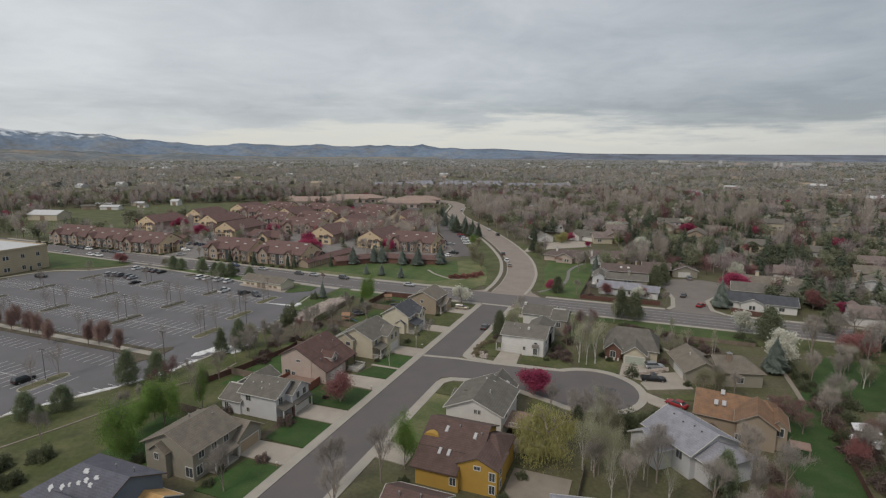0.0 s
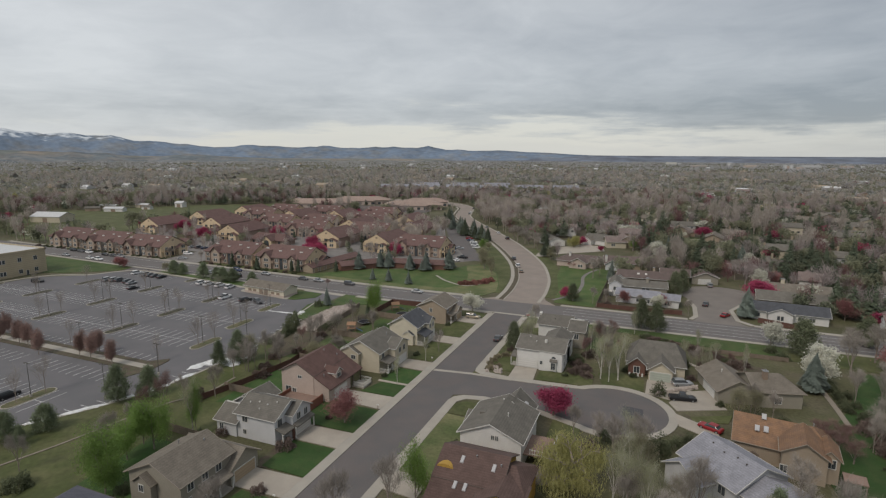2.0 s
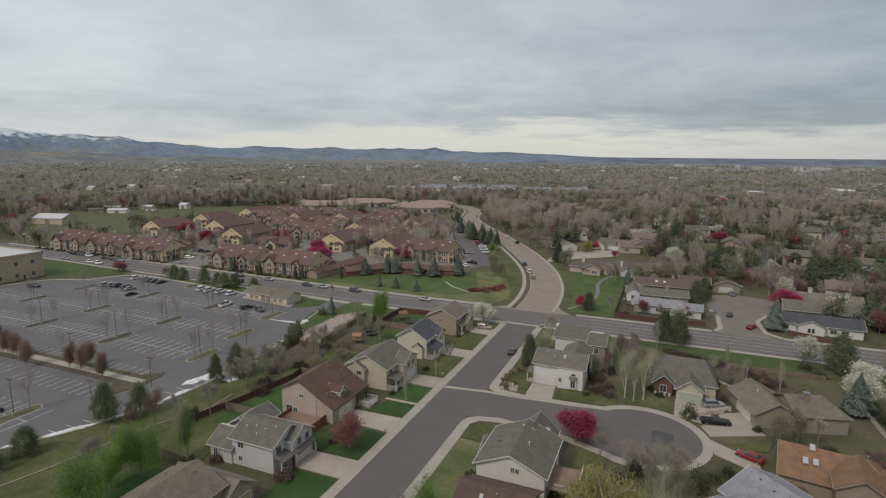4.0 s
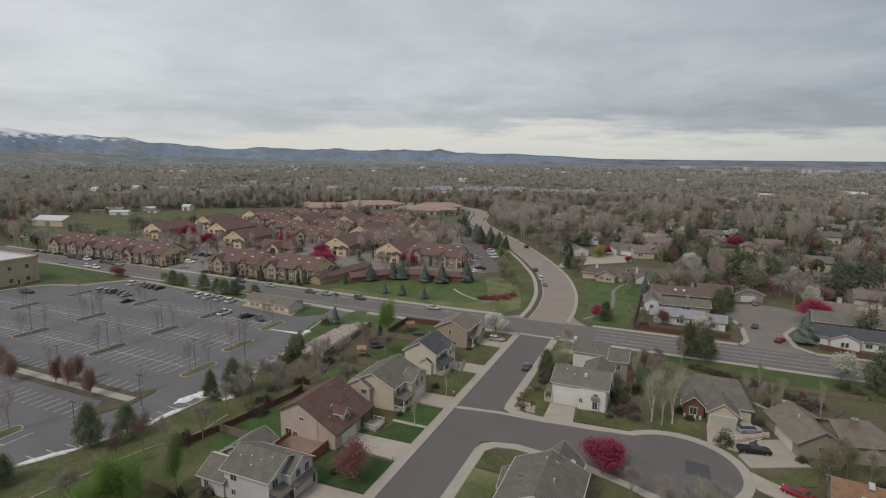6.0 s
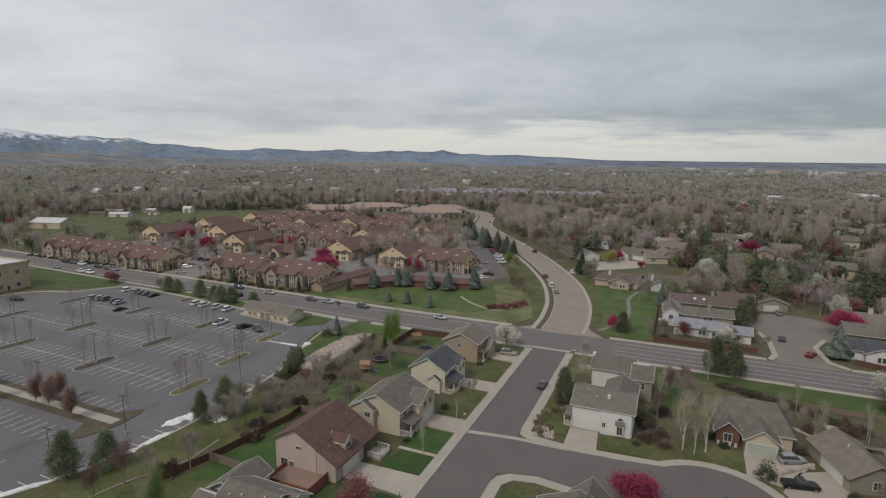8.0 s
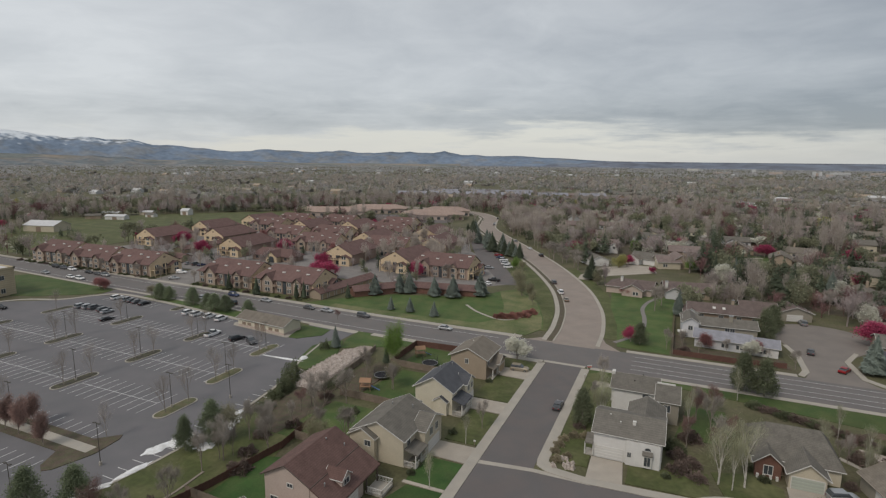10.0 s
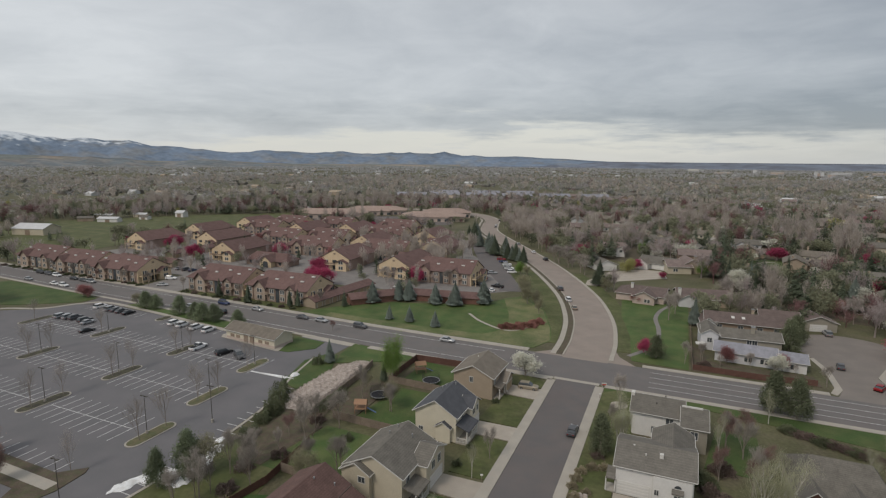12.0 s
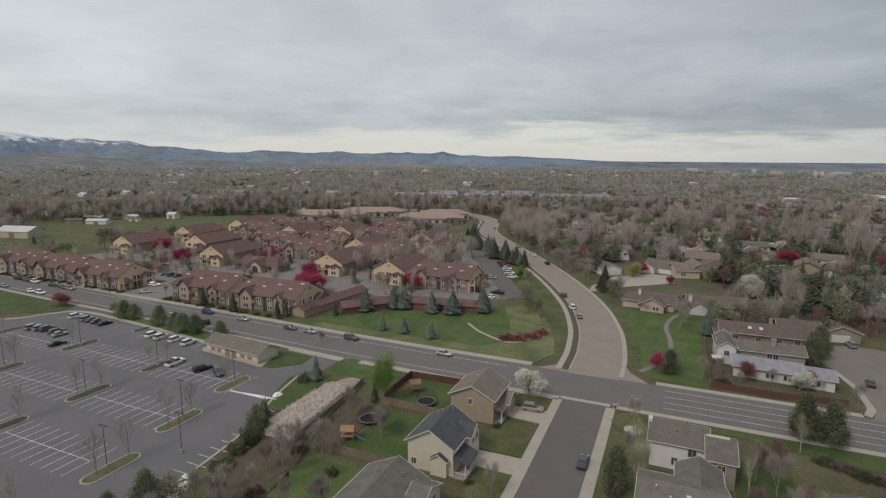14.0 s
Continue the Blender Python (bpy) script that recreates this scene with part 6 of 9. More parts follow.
for x, y, l, w, hh, m in ((86, 3368, 30, 10, 14, "trim"), (130, 3350, 10, 8, 10, "wall_pale"), (499, 2378, 5, 8, 19, "wall_pale"), (520, 2378, 5, 8, 19, "wall_pale"), (509, 2388, 9, 6, 15, "wall_pink"), (548, 2372, 12, 8, 11, "wall_pink"), (200, 2720, 36, 8, 9, "wall_pink"), (415, 2700, 26, 10, 12, "wall_pink"), (360, 3000, 8, 8, 18, "wall_pale"), (700, 2900, 40, 10, 10, "wall_pale"), (840, 2900, 26, 10, 10, "wall_pink")):
    far = thing("distant_block", x, y, 0, 0, "pale commercial block on the distant plain", "building", "distant blocks")
    part("wall", Solid().box(-l, l, -w, w, 0, hh), M[m], far)
    part("roof", Solid().box(-l, l, -w, w, hh, hh + 1), M["roof_steel"], far)


def hills(name, mat, label, far, profile, a0, a1, seed, rough):
    """A range of hills along the horizon; profile gives its height by bearing."""
    g, n = Solid(), 260
    rows = []
    for j, (f, hf) in enumerate(((0.90, 0.0), (0.935, 0.35), (0.965, 0.72), (1.0, 1.0), (1.012, 0.0))):
        for i in range(n + 1):
            a = a0 + (a1 - a0) * i / n
            h = profile(a)
            b = noise.fractal(Vector((a * 0.35, seed, j * 0.21)), 0.9, 2.1, 6) * rough * min(1, (h / 170) ** 2)
            z = -2 + max(0, h * hf + b * (1 if 0 < j < 4 else 0))
            g.v.append((20 + far * f * math.sin(radians(a)), -100 + far * f * math.cos(radians(a)), z))
    for j in range(4):
        for i in range(n):
            k = j * (n + 1) + i
            g.f.append((k, k + 1, k + n + 2, k + n + 1))
    return tagged(new(name, mesh_of(name, g, mat, True)), label, "hills", kind="structure")


def bump(a, centre, width):
    return math.exp(-(((a - centre) / width) ** 2))


hills("backdrop_mountains", M["mountain"], "mountain range on the horizon, tinted blue-grey for haze", 4850, lambda a: 104 + 126 / (1 + math.exp((a + 53) / 2.2)) - 74 / (1 + math.exp(-(a + 9) / 4.5)) + 22 * bump(a, -48, 3) + 30 * bump(a, -41.2, 2.4) + 20 * bump(a, -35, 2.0) + 17 * bump(a, -27, 2.2) + 26 * bump(a, -23.7, 1.0) + 9 * bump(a, -36.2, 0.4) + 10 * bump(a, -34.4, 0.5) + 8 * bump(a, -31.9, 0.45) + 9 * bump(a, -29.4, 0.6) + 7 * bump(a, -27.5, 0.4) + 8 * bump(a, -25.7, 0.5) + 7 * bump(a, -22.4, 0.35) + 6 * bump(a, -20.3, 0.5), -100, 60, 3.1, 30)
hills("backdrop_far_plain", M["far_plain"], "plain reaching the horizon, tinted dark slate-blue for haze", 4800, lambda a: 52 + 6 / (1 + math.exp((a + 4) / 4)) - 26 / (1 + math.exp((a + 24) / 2.0)), -34, 60, 5.3, 3)
hills("backdrop_near_hills", M["near_hills"], "dark wooded foothills, tinted blue-green for haze", 4180, lambda a: 26 + 40 * bump(a, -57.0, 1.7) + 30 * bump(a, -54.4, 1.2) + 26 * bump(a, -47.5, 2.8) + 22 * bump(a, -60.6, 1.5) + 30 * bump(a, -66, 4.0) - 26 / (1 + math.exp(-(a + 40) / 1.2)), -100, -34, 2.2, 34)
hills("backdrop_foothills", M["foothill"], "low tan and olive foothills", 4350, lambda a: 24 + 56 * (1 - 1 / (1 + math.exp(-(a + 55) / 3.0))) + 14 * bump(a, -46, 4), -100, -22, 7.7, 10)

# ---- trees ----
def limbs(rs, h, spread, levels=3, trunk=0.16, lean=0.25, forks=4, first=0.3, inner=False):
    """A tapered trunk with limbs; returns the solid and the tips."""
    g, tips = Solid(), []

    def grow(p, d, length, r, level):
        q = p + d * length
        g.rod(p, q, r, r * 0.62, 5 if level == 0 else 4 if level == 1 else 3)
        if inner and 0 < level < levels:
            tips.append((p + d * length * 0.7, d))
        if level == levels:
            tips.append((q, d))
            return
        n = forks if level else forks + 2
        for i in range(n):
            t = (first + (1 - first) * (i + rs.random()) / n) if level == 0 else 0.35 + 0.65 * (i + 1) / n
            a = 2 * math.pi * (i * 0.38 + rs.random() * 0.3)
            side = (d.orthogonal().normalized() * math.cos(a) + d.cross(d.orthogonal().normalized()) * math.sin(a)) * spread
            e = (d * (0.75 + lean) + side + Vector((0, 0, 0.42))).normalized()
            grow(p + d * length * min(1, t), e, length * (0.62 if level == 0 else 0.6) * (1.15 - 0.45 * t) * rs.uniform(0.85, 1.15), r * 0.5, level + 1)

    grow(Vector((0, 0, -0.1)), Vector((rs.uniform(-0.04, 0.04), rs.uniform(-0.04, 0.04), 1)).normalized(), h * 0.62, trunk, 0)
    return g, tips


def spray(rs, tips, count, reach, size, thin):
    """Small leaves or thin twigs round the tips of the limbs, as triangles."""
    gen = np.random.RandomState(rs.randrange(10**6))
    p = np.array([tuple(t[0]) for t in tips])
    d = np.array([tuple(t[1]) for t in tips])
    k = gen.randint(0, len(p), count)
    off = gen.normal(size=(count, 3)) * reach
    base = p[k] + off + d[k] * gen.uniform(-1.2, 0.4, (count, 1)) * reach
    if thin == 3:  # wispy upright sprays, thick down to the lower limbs
        base[:, 2] *= gen.uniform(0.45, 1.0, count)
    if thin == 2:  # weeping: short leafy strands hang down from the limbs
        base[:, 2] -= gen.uniform(0, 4.6, count) * gen.uniform(0.15, 1.0, len(p))[k]
    way = gen.normal(size=(count, 3)) * (0.35 if thin == 2 else 1) + ((0, 0, -1.5) if thin == 2 else (0, 0, 1.0) if thin == 3 else (d[k] * 1.6 + (0, 0, 0.6)) * thin)
    way /= np.linalg.norm(way, axis=1, keepdims=True)
    side = np.cross(way, gen.normal(size=(count, 3)))
    side /= np.linalg.norm(side, axis=1, keepdims=True)
    s = size * gen.uniform(0.6, 1.4, (count, 1))
    width = s * (0.5, 0.016, 0.05, 0.16)[thin]
    base[:, 2] = np.maximum(base[:, 2], 0.15)
    return np.stack([base - side * width, base + side * width, base + way * s], 1)


def conifer_tris(gen, h, r, count, low=0.08, fine=1.0):
    t = 1 - np.sqrt(gen.uniform(0, 1, count)) * (1 - low)
    a = gen.uniform(0, 2 * np.pi, count)
    rad = r * (1 - t) ** 0.78 * (0.82 + 0.1 * np.sin(a * 3 + 1 + t * 6) + 0.1 * np.sin(a * 5 + 4 + t * 19) + 0.06 * np.sin(t * 33 + a * 2)) * gen.uniform(0.5, 1.15, count)
    out = np.stack([np.cos(a), np.sin(a), np.zeros(count)], 1)
    side = np.stack([-np.sin(a), np.cos(a), np.zeros(count)], 1)
    size = (0.12 * r + 0.2 * r * (1 - t)) * gen.uniform(0.7, 1.3, count) * fine
    tip = out * rad[:, None] + np.stack([0 * t, 0 * t, t * h], 1)
    root = tip - out * size[:, None] * 0.9 + np.stack([0 * t, 0 * t, size * gen.uniform(0.15, 0.5, count)], 1)
    wide = side * (size * gen.uniform(0.25, 0.5, count))[:, None]
    return np.stack([root - wide, root + wide, tip], 1)


PROTO = {}


def tree_kind(kind, k):
    """Meshes of a tree of some kind and variant: (trunk, crown)."""
    key = (kind, k)
    if key in PROTO:
        return PROTO[key]
    rs = random.Random(hash((len(kind) * 7 + ord(kind[0]) * 31 + ord(kind[-1]), k)) % 9973)
    gen = np.random.RandomState(100 + k * 17 + len(kind))
    if kind in ("conifer", "spruce"):
        g = Solid().rod((0, 0, -0.1), (0, 0, 8.6), 0.19, 0.03, 6)
        tris = conifer_tris(gen, 9.6, 3.0 if kind == "conifer" else 3.4, 6000, fine=0.73)
        PROTO[key] = (mesh_of("trunk", g, M["bark"]), triangles("crown", tris, M["needle" if kind == "conifer" else "needle_blue"]))
        return PROTO[key]
    if kind in ("pine", "dark_pine"):
        g = Solid().rod((0, 0, -0.1), (0.1, 0, 8.0), 0.22, 0.05, 6)
        heart = []
        for i in range(46):
            t = 0.16 + 0.84 * (i + rs.random()) / 46
            a = i * 2.4 + rs.random()
            r = 3.1 * min(1, (1.02 - t) * 1.9) ** 0.75 * rs.uniform(0.45, 1.0)
            q = Vector((r * math.cos(a), r * math.sin(a), 9.0 * t))
            g.rod((0, 0, max(0.8, q.z - 0.8)), q, 0.06, 0.02, 3)
            heart.append((q, Vector((math.cos(a), math.sin(a), 0.5)).normalized()))
        tris = spray(rs, heart, 10000, 0.5, 0.23, 0)
        PROTO[key] = (mesh_of("trunk", g, M["bark"]), triangles("crown", tris, M["needle_pine" if kind == "pine" else "needle_dark_pine"]))
        return PROTO[key]
    spec = {
        "bare": (10.5, 0.5, 4, 0.16, "bark", "twig", 2600, 0.34, 1.0, 1),
        "budding": (9, 0.5, 4, 0.15, "bark", "twig_red", 4200, 0.4, 0.7, 1),
        "column": (9.2, 0.4, 3, 0.13, "bark", "bud_brown", 9000, 0.45, 0.3, 3),
        "birch": (9, 0.44, 4, 0.15, "bark_white", "birch_bud", 4200, 0.5, 0.5, 1),
        "sapling": (8, 0.5, 3, 0.07, "bark", "twig", 420, 0.45, 0.9, 1),
        "olive": (10, 0.75, 3, 0.2, "bark", "leaf_olive", 5200, 0.75, 0.19, 0),
        "green": (9.0, 0.62, 4, 0.15, "bark", "leaf", 15000, 0.6, 0.24, 3),
        "lime": (9, 0.95, 3, 0.24, "bark", "leaf_lime", 12000, 0.5, 0.6, 2),
        "crimson": (6, 0.95, 3, 0.15, "bark", "crimson", 11000, 0.5, 0.18, 0),
        "plum": (6, 0.9, 3, 0.13, "bark", "plum", 8000, 0.55, 0.15, 0),
        "blossom": (7, 0.85, 3, 0.15, "bark", "blossom", 9000, 0.5, 0.275, 0),
    }[kind]
    h, spread, levels, trunk, bark, leaf, count, reach, size, thin = spec
    leafy = thin != 1
    g, tips = limbs(rs, h, spread, levels, trunk, forks=3 if levels == 4 else 4, first=0.12 if leafy else 0.18, inner=True)
    tris = spray(rs, tips, count, reach, size, thin)
    PROTO[key] = (mesh_of("trunk", g, M[bark]), triangles("crown", tris, M[leaf]))
    return PROTO[key]


NOTE = {
    "pine": "bushy dark green pine with a rounded ragged crown",
    "sapling": "thin leafless young tree",
    "conifer": "dark green conifer with an uneven pointed crown", "spruce": "blue-green spruce with a broad skirt", "bare": "leafless deciduous tree with grey-brown twigs", "budding": "leafless tree with red-brown buds",
    "dark_pine": "bushy dark olive-green pine tree", "column": "upright young tree with red-brown buds",
    "birch": "pale-barked leafless birch tree", "olive": "tree in thin olive spring leaf", "green": "tree in fresh bright green leaf", "lime": "weeping willow in yellow-green spring leaf", "crimson": "crab apple tree in full crimson blossom",
    "plum": "small tree with dull pinkish red buds", "blossom": "pear tree in full white blossom",
}
BASE_H = {"pine": 9.4, "dark_pine": 9.4, "sapling": 8.0, "conifer": 9.6, "spruce": 9.6, "bare": 11.5, "budding": 10.5, "column": 9.6, "birch": 10.5, "olive": 11.5, "green": 9.5, "lime": 10.5, "crimson": 7.2, "plum": 7.0, "blossom": 8.2}
tree_rng = random.Random(5)


def tree(kind, x, y, h, wide=1.0, group="", note=""):
    trunk, crown = tree_kind(kind, tree_rng.randrange(3))
    t = thing("tree", x, y, 0, tree_rng.uniform(0, 360), note or NOTE[kind], "tree", group)
    s = h / BASE_H[kind]
    t.scale = (s * wide, s * wide, s)
    part("trunk", trunk, None, t)
    part("crown", crown, None, t)
    return t


def bush(x, y, w, h, mat="shrub", label="rounded dark green shrub"):
    gen = np.random.RandomState(int(abs(x * 13 + y * 7)) % 9999)
    n = int(900 + 300 * w)
    d = gen.normal(size=(n, 3))
    d /= np.linalg.norm(d, axis=1, keepdims=True)
    d[:, 2] = np.abs(d[:, 2])
    r = gen.uniform(0.55, 1.05, (n, 1)) * (0.85 + 0.22 * np.sin(d[:, :1] * 5 + d[:, 1:2] * 4))
    p = d * r * (w / 2, w / 2, h)
    way, side = gen.normal(size=(n, 3)) * 0.5 + d, gen.normal(size=(n, 3))
    s = gen.uniform(0.12, 0.26, (n, 1)) * max(0.8, w / 4)
    tris = np.stack([p - side * s * 0.4, p + side * s * 0.4, p + way * s * 0.7], 1)
    tris[:, :, 2] = np.maximum(tris[:, :, 2], 0.0)
    b = thing("shrub", x, y, 0.05, 0, label, "shrub", "shrubs")
    part("foliage", triangles("foliage", tris, M[mat]), None, b)
    part("stem", Solid().rod((0, 0, -0.1), (0.1, 0, h * 0.6), 0.06, 0.02, 5).rod((0, 0, -0.1), (-0.15, 0.1, h * 0.5), 0.05, 0.02, 5), M["bark"], b)
    return b


def thicket(kinds, x0, x1, y0, y1, n, lo, hi, seed, group):
    """Trees standing here and there over a stretch of ground, clear of house walls."""
    rs = random.Random(seed)
    for _ in range(n):
        tree(rs.choice(kinds), rs.uniform(x0, x1), rs.uniform(y0, y1), rs.uniform(lo, hi), rs.uniform(0.75, 1.2), group)


G1, G2, G3 = "trees along the residential street", "trees in the car park", "trees along the main road"
for kind, x, y, h, w in (("lime", 35.5, -91.5, 10.5, 1.75), ("crimson", 28, -67.8, 7.2, 1.7), ("green", 13.4, -104.8, 11, 0.62), ("green", -35.4, -119.4, 11.5, 1.05), ("green", -37.8, -109, 11.5, 0.9), ("green", -33.6, -121.6, 8.5, 1.1), ("green", -39, -113.5, 9, 0.85), ("green", -41, -108.6, 9, 0.75), ("birch", -36.2, -101.6, 11.5, 0.75), ("green", -36.0, -101.0, 11.0, 0.38), ("plum", -10.8, -87.0, 7.4, 1.3), ("birch", -9.5, -66, 7.5, 0.7),
                         ):
    tree(kind, x, y, h, w, G1)
for kind, x, y, h, w in (("birch", 35.0, -44.5, 12.5, 1.0), ("birch", 39.0, -43.8, 12.5, 1.05), ("birch", 37.0, -45.5, 10, 0.8), ("birch", 13.4, -30.6, 9.5, 1.0), ("dark_pine", 10.2, -32.6, 8.0, 0.85), ("bare", 11, -22, 6, 0.8), ("bare", 54, -93, 11, 1.0), ("birch", 46.8, -95, 10, 0.8), ("birch", 43.5, -90, 10, 0.8), ("bare", 68, -86, 10.5, 1.0)):
    tree(kind, x, y, h, w, G1)
for kind, x, y, h, w in (("bare", 73, -90, 10, 1.2), ("bare", 11.5, -110, 11, 1.0), ("bare", 5.8, -115, 10.5, 1.0), ("bare", -11, -121.5, 9, 1.0), ("bare", 8.6, -119.5, 9, 1.0), ("pine", 64, -93, 8, 0.8), ("bare", 41, -82, 10, 0.9), ("olive", 46, -84, 9, 0.8), ("bare", 50, -100, 9, 1.0), ("bare", 62, -97, 9, 1.2), ("budding", 77.4, -63.6, 5.5, 1.9), ("budding", 79.6, -60.4, 5.5, 1.9), ("budding", 80.6, -65.4, 5.0, 1.8), ("budding", 81.6, -57.6, 4.5, 1.6), ("budding", 77.0, -58.2, 5.0, 1.7), ("bare", 66, -104, 9, 1.2), ("birch", 58, -34, 8.5, 0.6),
                         ):
    tree(kind, x, y, h, w, G1)
for kind, x, y, h, w in (("birch", 59.1, -33.6, 9, 0.5), ("birch", 57.8, -17.6, 8.5, 0.5), ("birch", 67.5, -30, 9, 0.45), ("birch", 68.5, -25.4, 8, 0.5), ("birch", 30.4, -25.6, 9, 0.7), ("birch", 12.4, -21.2, 9, 0.9), ("olive", 63.5, -55, 8.5, 0.8), ("bare", 70, -53, 7, 0.9), ("bare", 66.5, -50, 7, 0.9), ("olive", 67, -52, 7, 0.8), ("bare", 33, -74.5, 7, 0.9), ("bare", 38, -77, 7, 1.0), ("bare", -8.3, -43, 6.5, 0.8), ("birch", -9.2, -50, 7, 0.7)):
    tree(kind, x, y, h, w, G1)
for kind, x, y, h, w in (("pine", -53.8, -70.0, 8.8, 0.85), ("pine", -61.6, -98.2, 8.6, 0.85), ("pine", -57.8, -93.3, 7.2, 1.05), ("pine", -66, -117.8, 6.0, 1.2), ("pine", -63.3, -112.2, 5.5, 1.3), ("pine", -62.0, -117.6, 4.0, 0.7), ("spruce", -63.3, -15.6, 7.0, 0.75), ("green", -41.6, -19.6, 13.5, 0.72), ("bare", -44.5, -47, 8.5, 0.9), ("pine", -56.3, -74.2, 7.0, 0.8), ("bare", -46, -64, 8, 1.1), 
                         ("bare", -42, -68, 8, 1.0), ("bare", -48, -78, 8, 1.0), ("bare", -44, -88, 8, 1.0), ("bare", -40, -45, 9, 1.0), ("budding", -47, -52, 6, 1.1), ("olive", -44.8, -27, 6, 0.8), ("bare", -43, -31.5, 8.5, 0.8), ("bare", -34, -34, 7, 1.0), ("bare", -45, -112, 8, 1.0), ("bare", -53, -123, 7, 1.0), ("bare", -36, -60, 7, 1.0), ("conifer", -44, -20, 5, 0.8)):
    tree(kind, x, y, h, w, "trees on the bank by the car park")
for x, y, h in ((-134.5, -78.4, 8.5), (-129.6, -83.4, 9.0), (-121.6, -83.2, 9.4), (-117.4, -83.4, 9.0), (-107.5, -86.6, 9.4), (-95.8, -83.4, 9.2), (-91.4, -83.4, 9.6), (-93.2, -79.6, 8.8), (-82.2, -84.2, 9.2), (-137, -83.4, 8.5), (-144, -83.4, 8.5), (-158, -83.4, 8.5), (-165, -83.4, 8.5)):
    tree("column", x, y, h * 0.86, 1.0, G2)
for x, y in ((-73.8, -77.4), (-108.2, -77.6), (-143, -77.6)):
    tree("sapling", x, y, 7.5, 0.8, G2, "thin leafless young tree in the planted strip")
for x, y in ((-72.9, -65), (-72.8, -59), (-76.6, -47.5), (-76.6, -41.5), (-80.6, -28), (-107.4, -65), (-107.6, -58), (-107.6, -46), (-107.4, -40.5), (-107.6, -27), (-107.6, -22), (-142.4, -65), (-142.4, -58), (-142.4, -46), (-142.2, -40), (-142.4, -25), (-177, -65), (-177, -45), (-177, -25), (-81.6, -107), (-81.4, -101), (-208, -64)):
    tree("sapling", x, y, tree_rng.uniform(7.5, 9), 1.0, G2, "thin leafless young tree in a car park island")
for kind, x, y, h, w in (("blossom", -12.4, -2.6, 7.0, 1.4), ("birch", 13.9, -29.8, 9.5, 0.9), ("birch", 12.9, -30.2, 8.5, 0.8), ("spruce", -68.4, 26.5, 5.4, 0.9), ("spruce", -60.8, 26.8, 5.8, 1.0), ("spruce", -50.6, 25.4, 5.8, 1.0), ("spruce", -85, 43, 9, 1.16), ("spruce", -77.8, 50.5, 9, 1.01), ("spruce", -73.8, 52, 9, 1.16), ("spruce", -62.4, 51.5, 8.4, 1.16), ("spruce", -54.6, 52.6, 9.5, 1.16), ("spruce", -45.6, 59.5, 10.1, 1.16), ("conifer", -92, 34, 6.5, 0.7),
                         ("conifer", -128, 22.5, 8, 0.8), ("conifer", -110.2, 25, 7.5, 0.6), ("conifer", -107.2, 26, 7.5, 0.6), ("conifer", -47, 62, 8, 0.9), ("olive", -26, 62, 8, 0.9), ("olive", -23, 55, 6.5, 0.8), ("spruce", 28, 64, 10, 0.75), ("crimson", 14.9, 27, 5.6, 1.0), ("dark_pine", 17.6, 25.4, 6.6, 1.15)):
    tree(kind, x, y, h, w, G3)
for kind, x, y, h, w in (("dark_pine", 42.6, 0.2, 9.6, 0.95), ("dark_pine", 47.0, -0.9, 9.2, 1.0), ("spruce", 75, 26.5, 11, 1.0), ("blossom", 84.5, -26.5, 10, 1.1), ("spruce", 81.4, -32.6, 9.5, 1.1), ("dark_pine", 84.5, -6.5, 10, 1.25), ("blossom", 77.6, -2, 8, 1.1), ("crimson", 82, 53, 9.5, 1.6), ("bare", 92.2, -19.0, 12, 1.25), ("bare", 101, -6, 11, 1.4), ("bare", 110, -10, 11, 1.4), ("plum", 104, -14, 8, 1.6), ("bare", 96, -30, 9, 1.4), ("blossom", 86, 72, 9.5, 0.95), ("blossom", 46.5, 27, 5.4, 1.3), ("birch", 41, -6, 8, 0.8), ("bare", 11.3, -9.9, 8, 0.8), ("bare", 25, 24, 7, 0.8),
                         ):
    tree(kind, x, y, h, w, G3)
for kind, x, y, h, w in (("dark_pine", 53, 48, 9.5, 1.0), ("dark_pine", 56, 56, 9, 1.0), ("bare", 57, 22, 6, 1.0), ("budding", 62, 88, 8, 1.2), ("plum", 105, 36, 8, 1.2), ("bare", 96, -3, 9, 1.1), ("bare", 108, 4, 10, 1.3), ("bare", 118, 12, 10, 1.3), ("dark_pine", 103, 8, 9, 1.1), ("crimson", 112, 30, 6, 1.2), ("bare", 78, 88, 10, 1.3), ("olive", 70, 92, 10, 1.2)):
    tree(kind, x, y, h, w, G3)
for kind, x, y, h, w in (("crimson", -133, 73, 10.5, 1.2), ("crimson", -119.6, 58, 9.5, 1.5), ("crimson", -85, 80, 9.0, 1.1), ("crimson", -219, 78, 10, 1.3), ("crimson", -260, 101, 10, 1.4), ("crimson", -186, 110, 9.0, 1.3), ("crimson", -240, 204, 9.6, 1.34), ("plum", -194, 2.6, 5.5, 1.5), ("plum", -190.5, 2.0, 5, 1.3), ("olive", -163, 2.4, 5.5, 1.1), ("crimson", -191, 218, 9.6, 1.12), ("budding", -79, 8, 4, 1.2)):
    tree(kind, x, y, h, w, "blossoming trees in the apartment complex")
for x, y, h, w in ((-157, 1.6, 6.2, 1.35), (-152.4, 2.0, 5.4, 1.35), (-138.5, 0.6, 6.8, 1.2), (-125.5, -1.4, 6.2, 1.5), (-121, -0.6, 6.0, 1.4), (-111, -0.2, 5.2, 1.4), (-130, -0.2, 5.6, 1.4)):
    tree("pine", x, y, h, w, G3, "bushy dull green pine beside the car park")
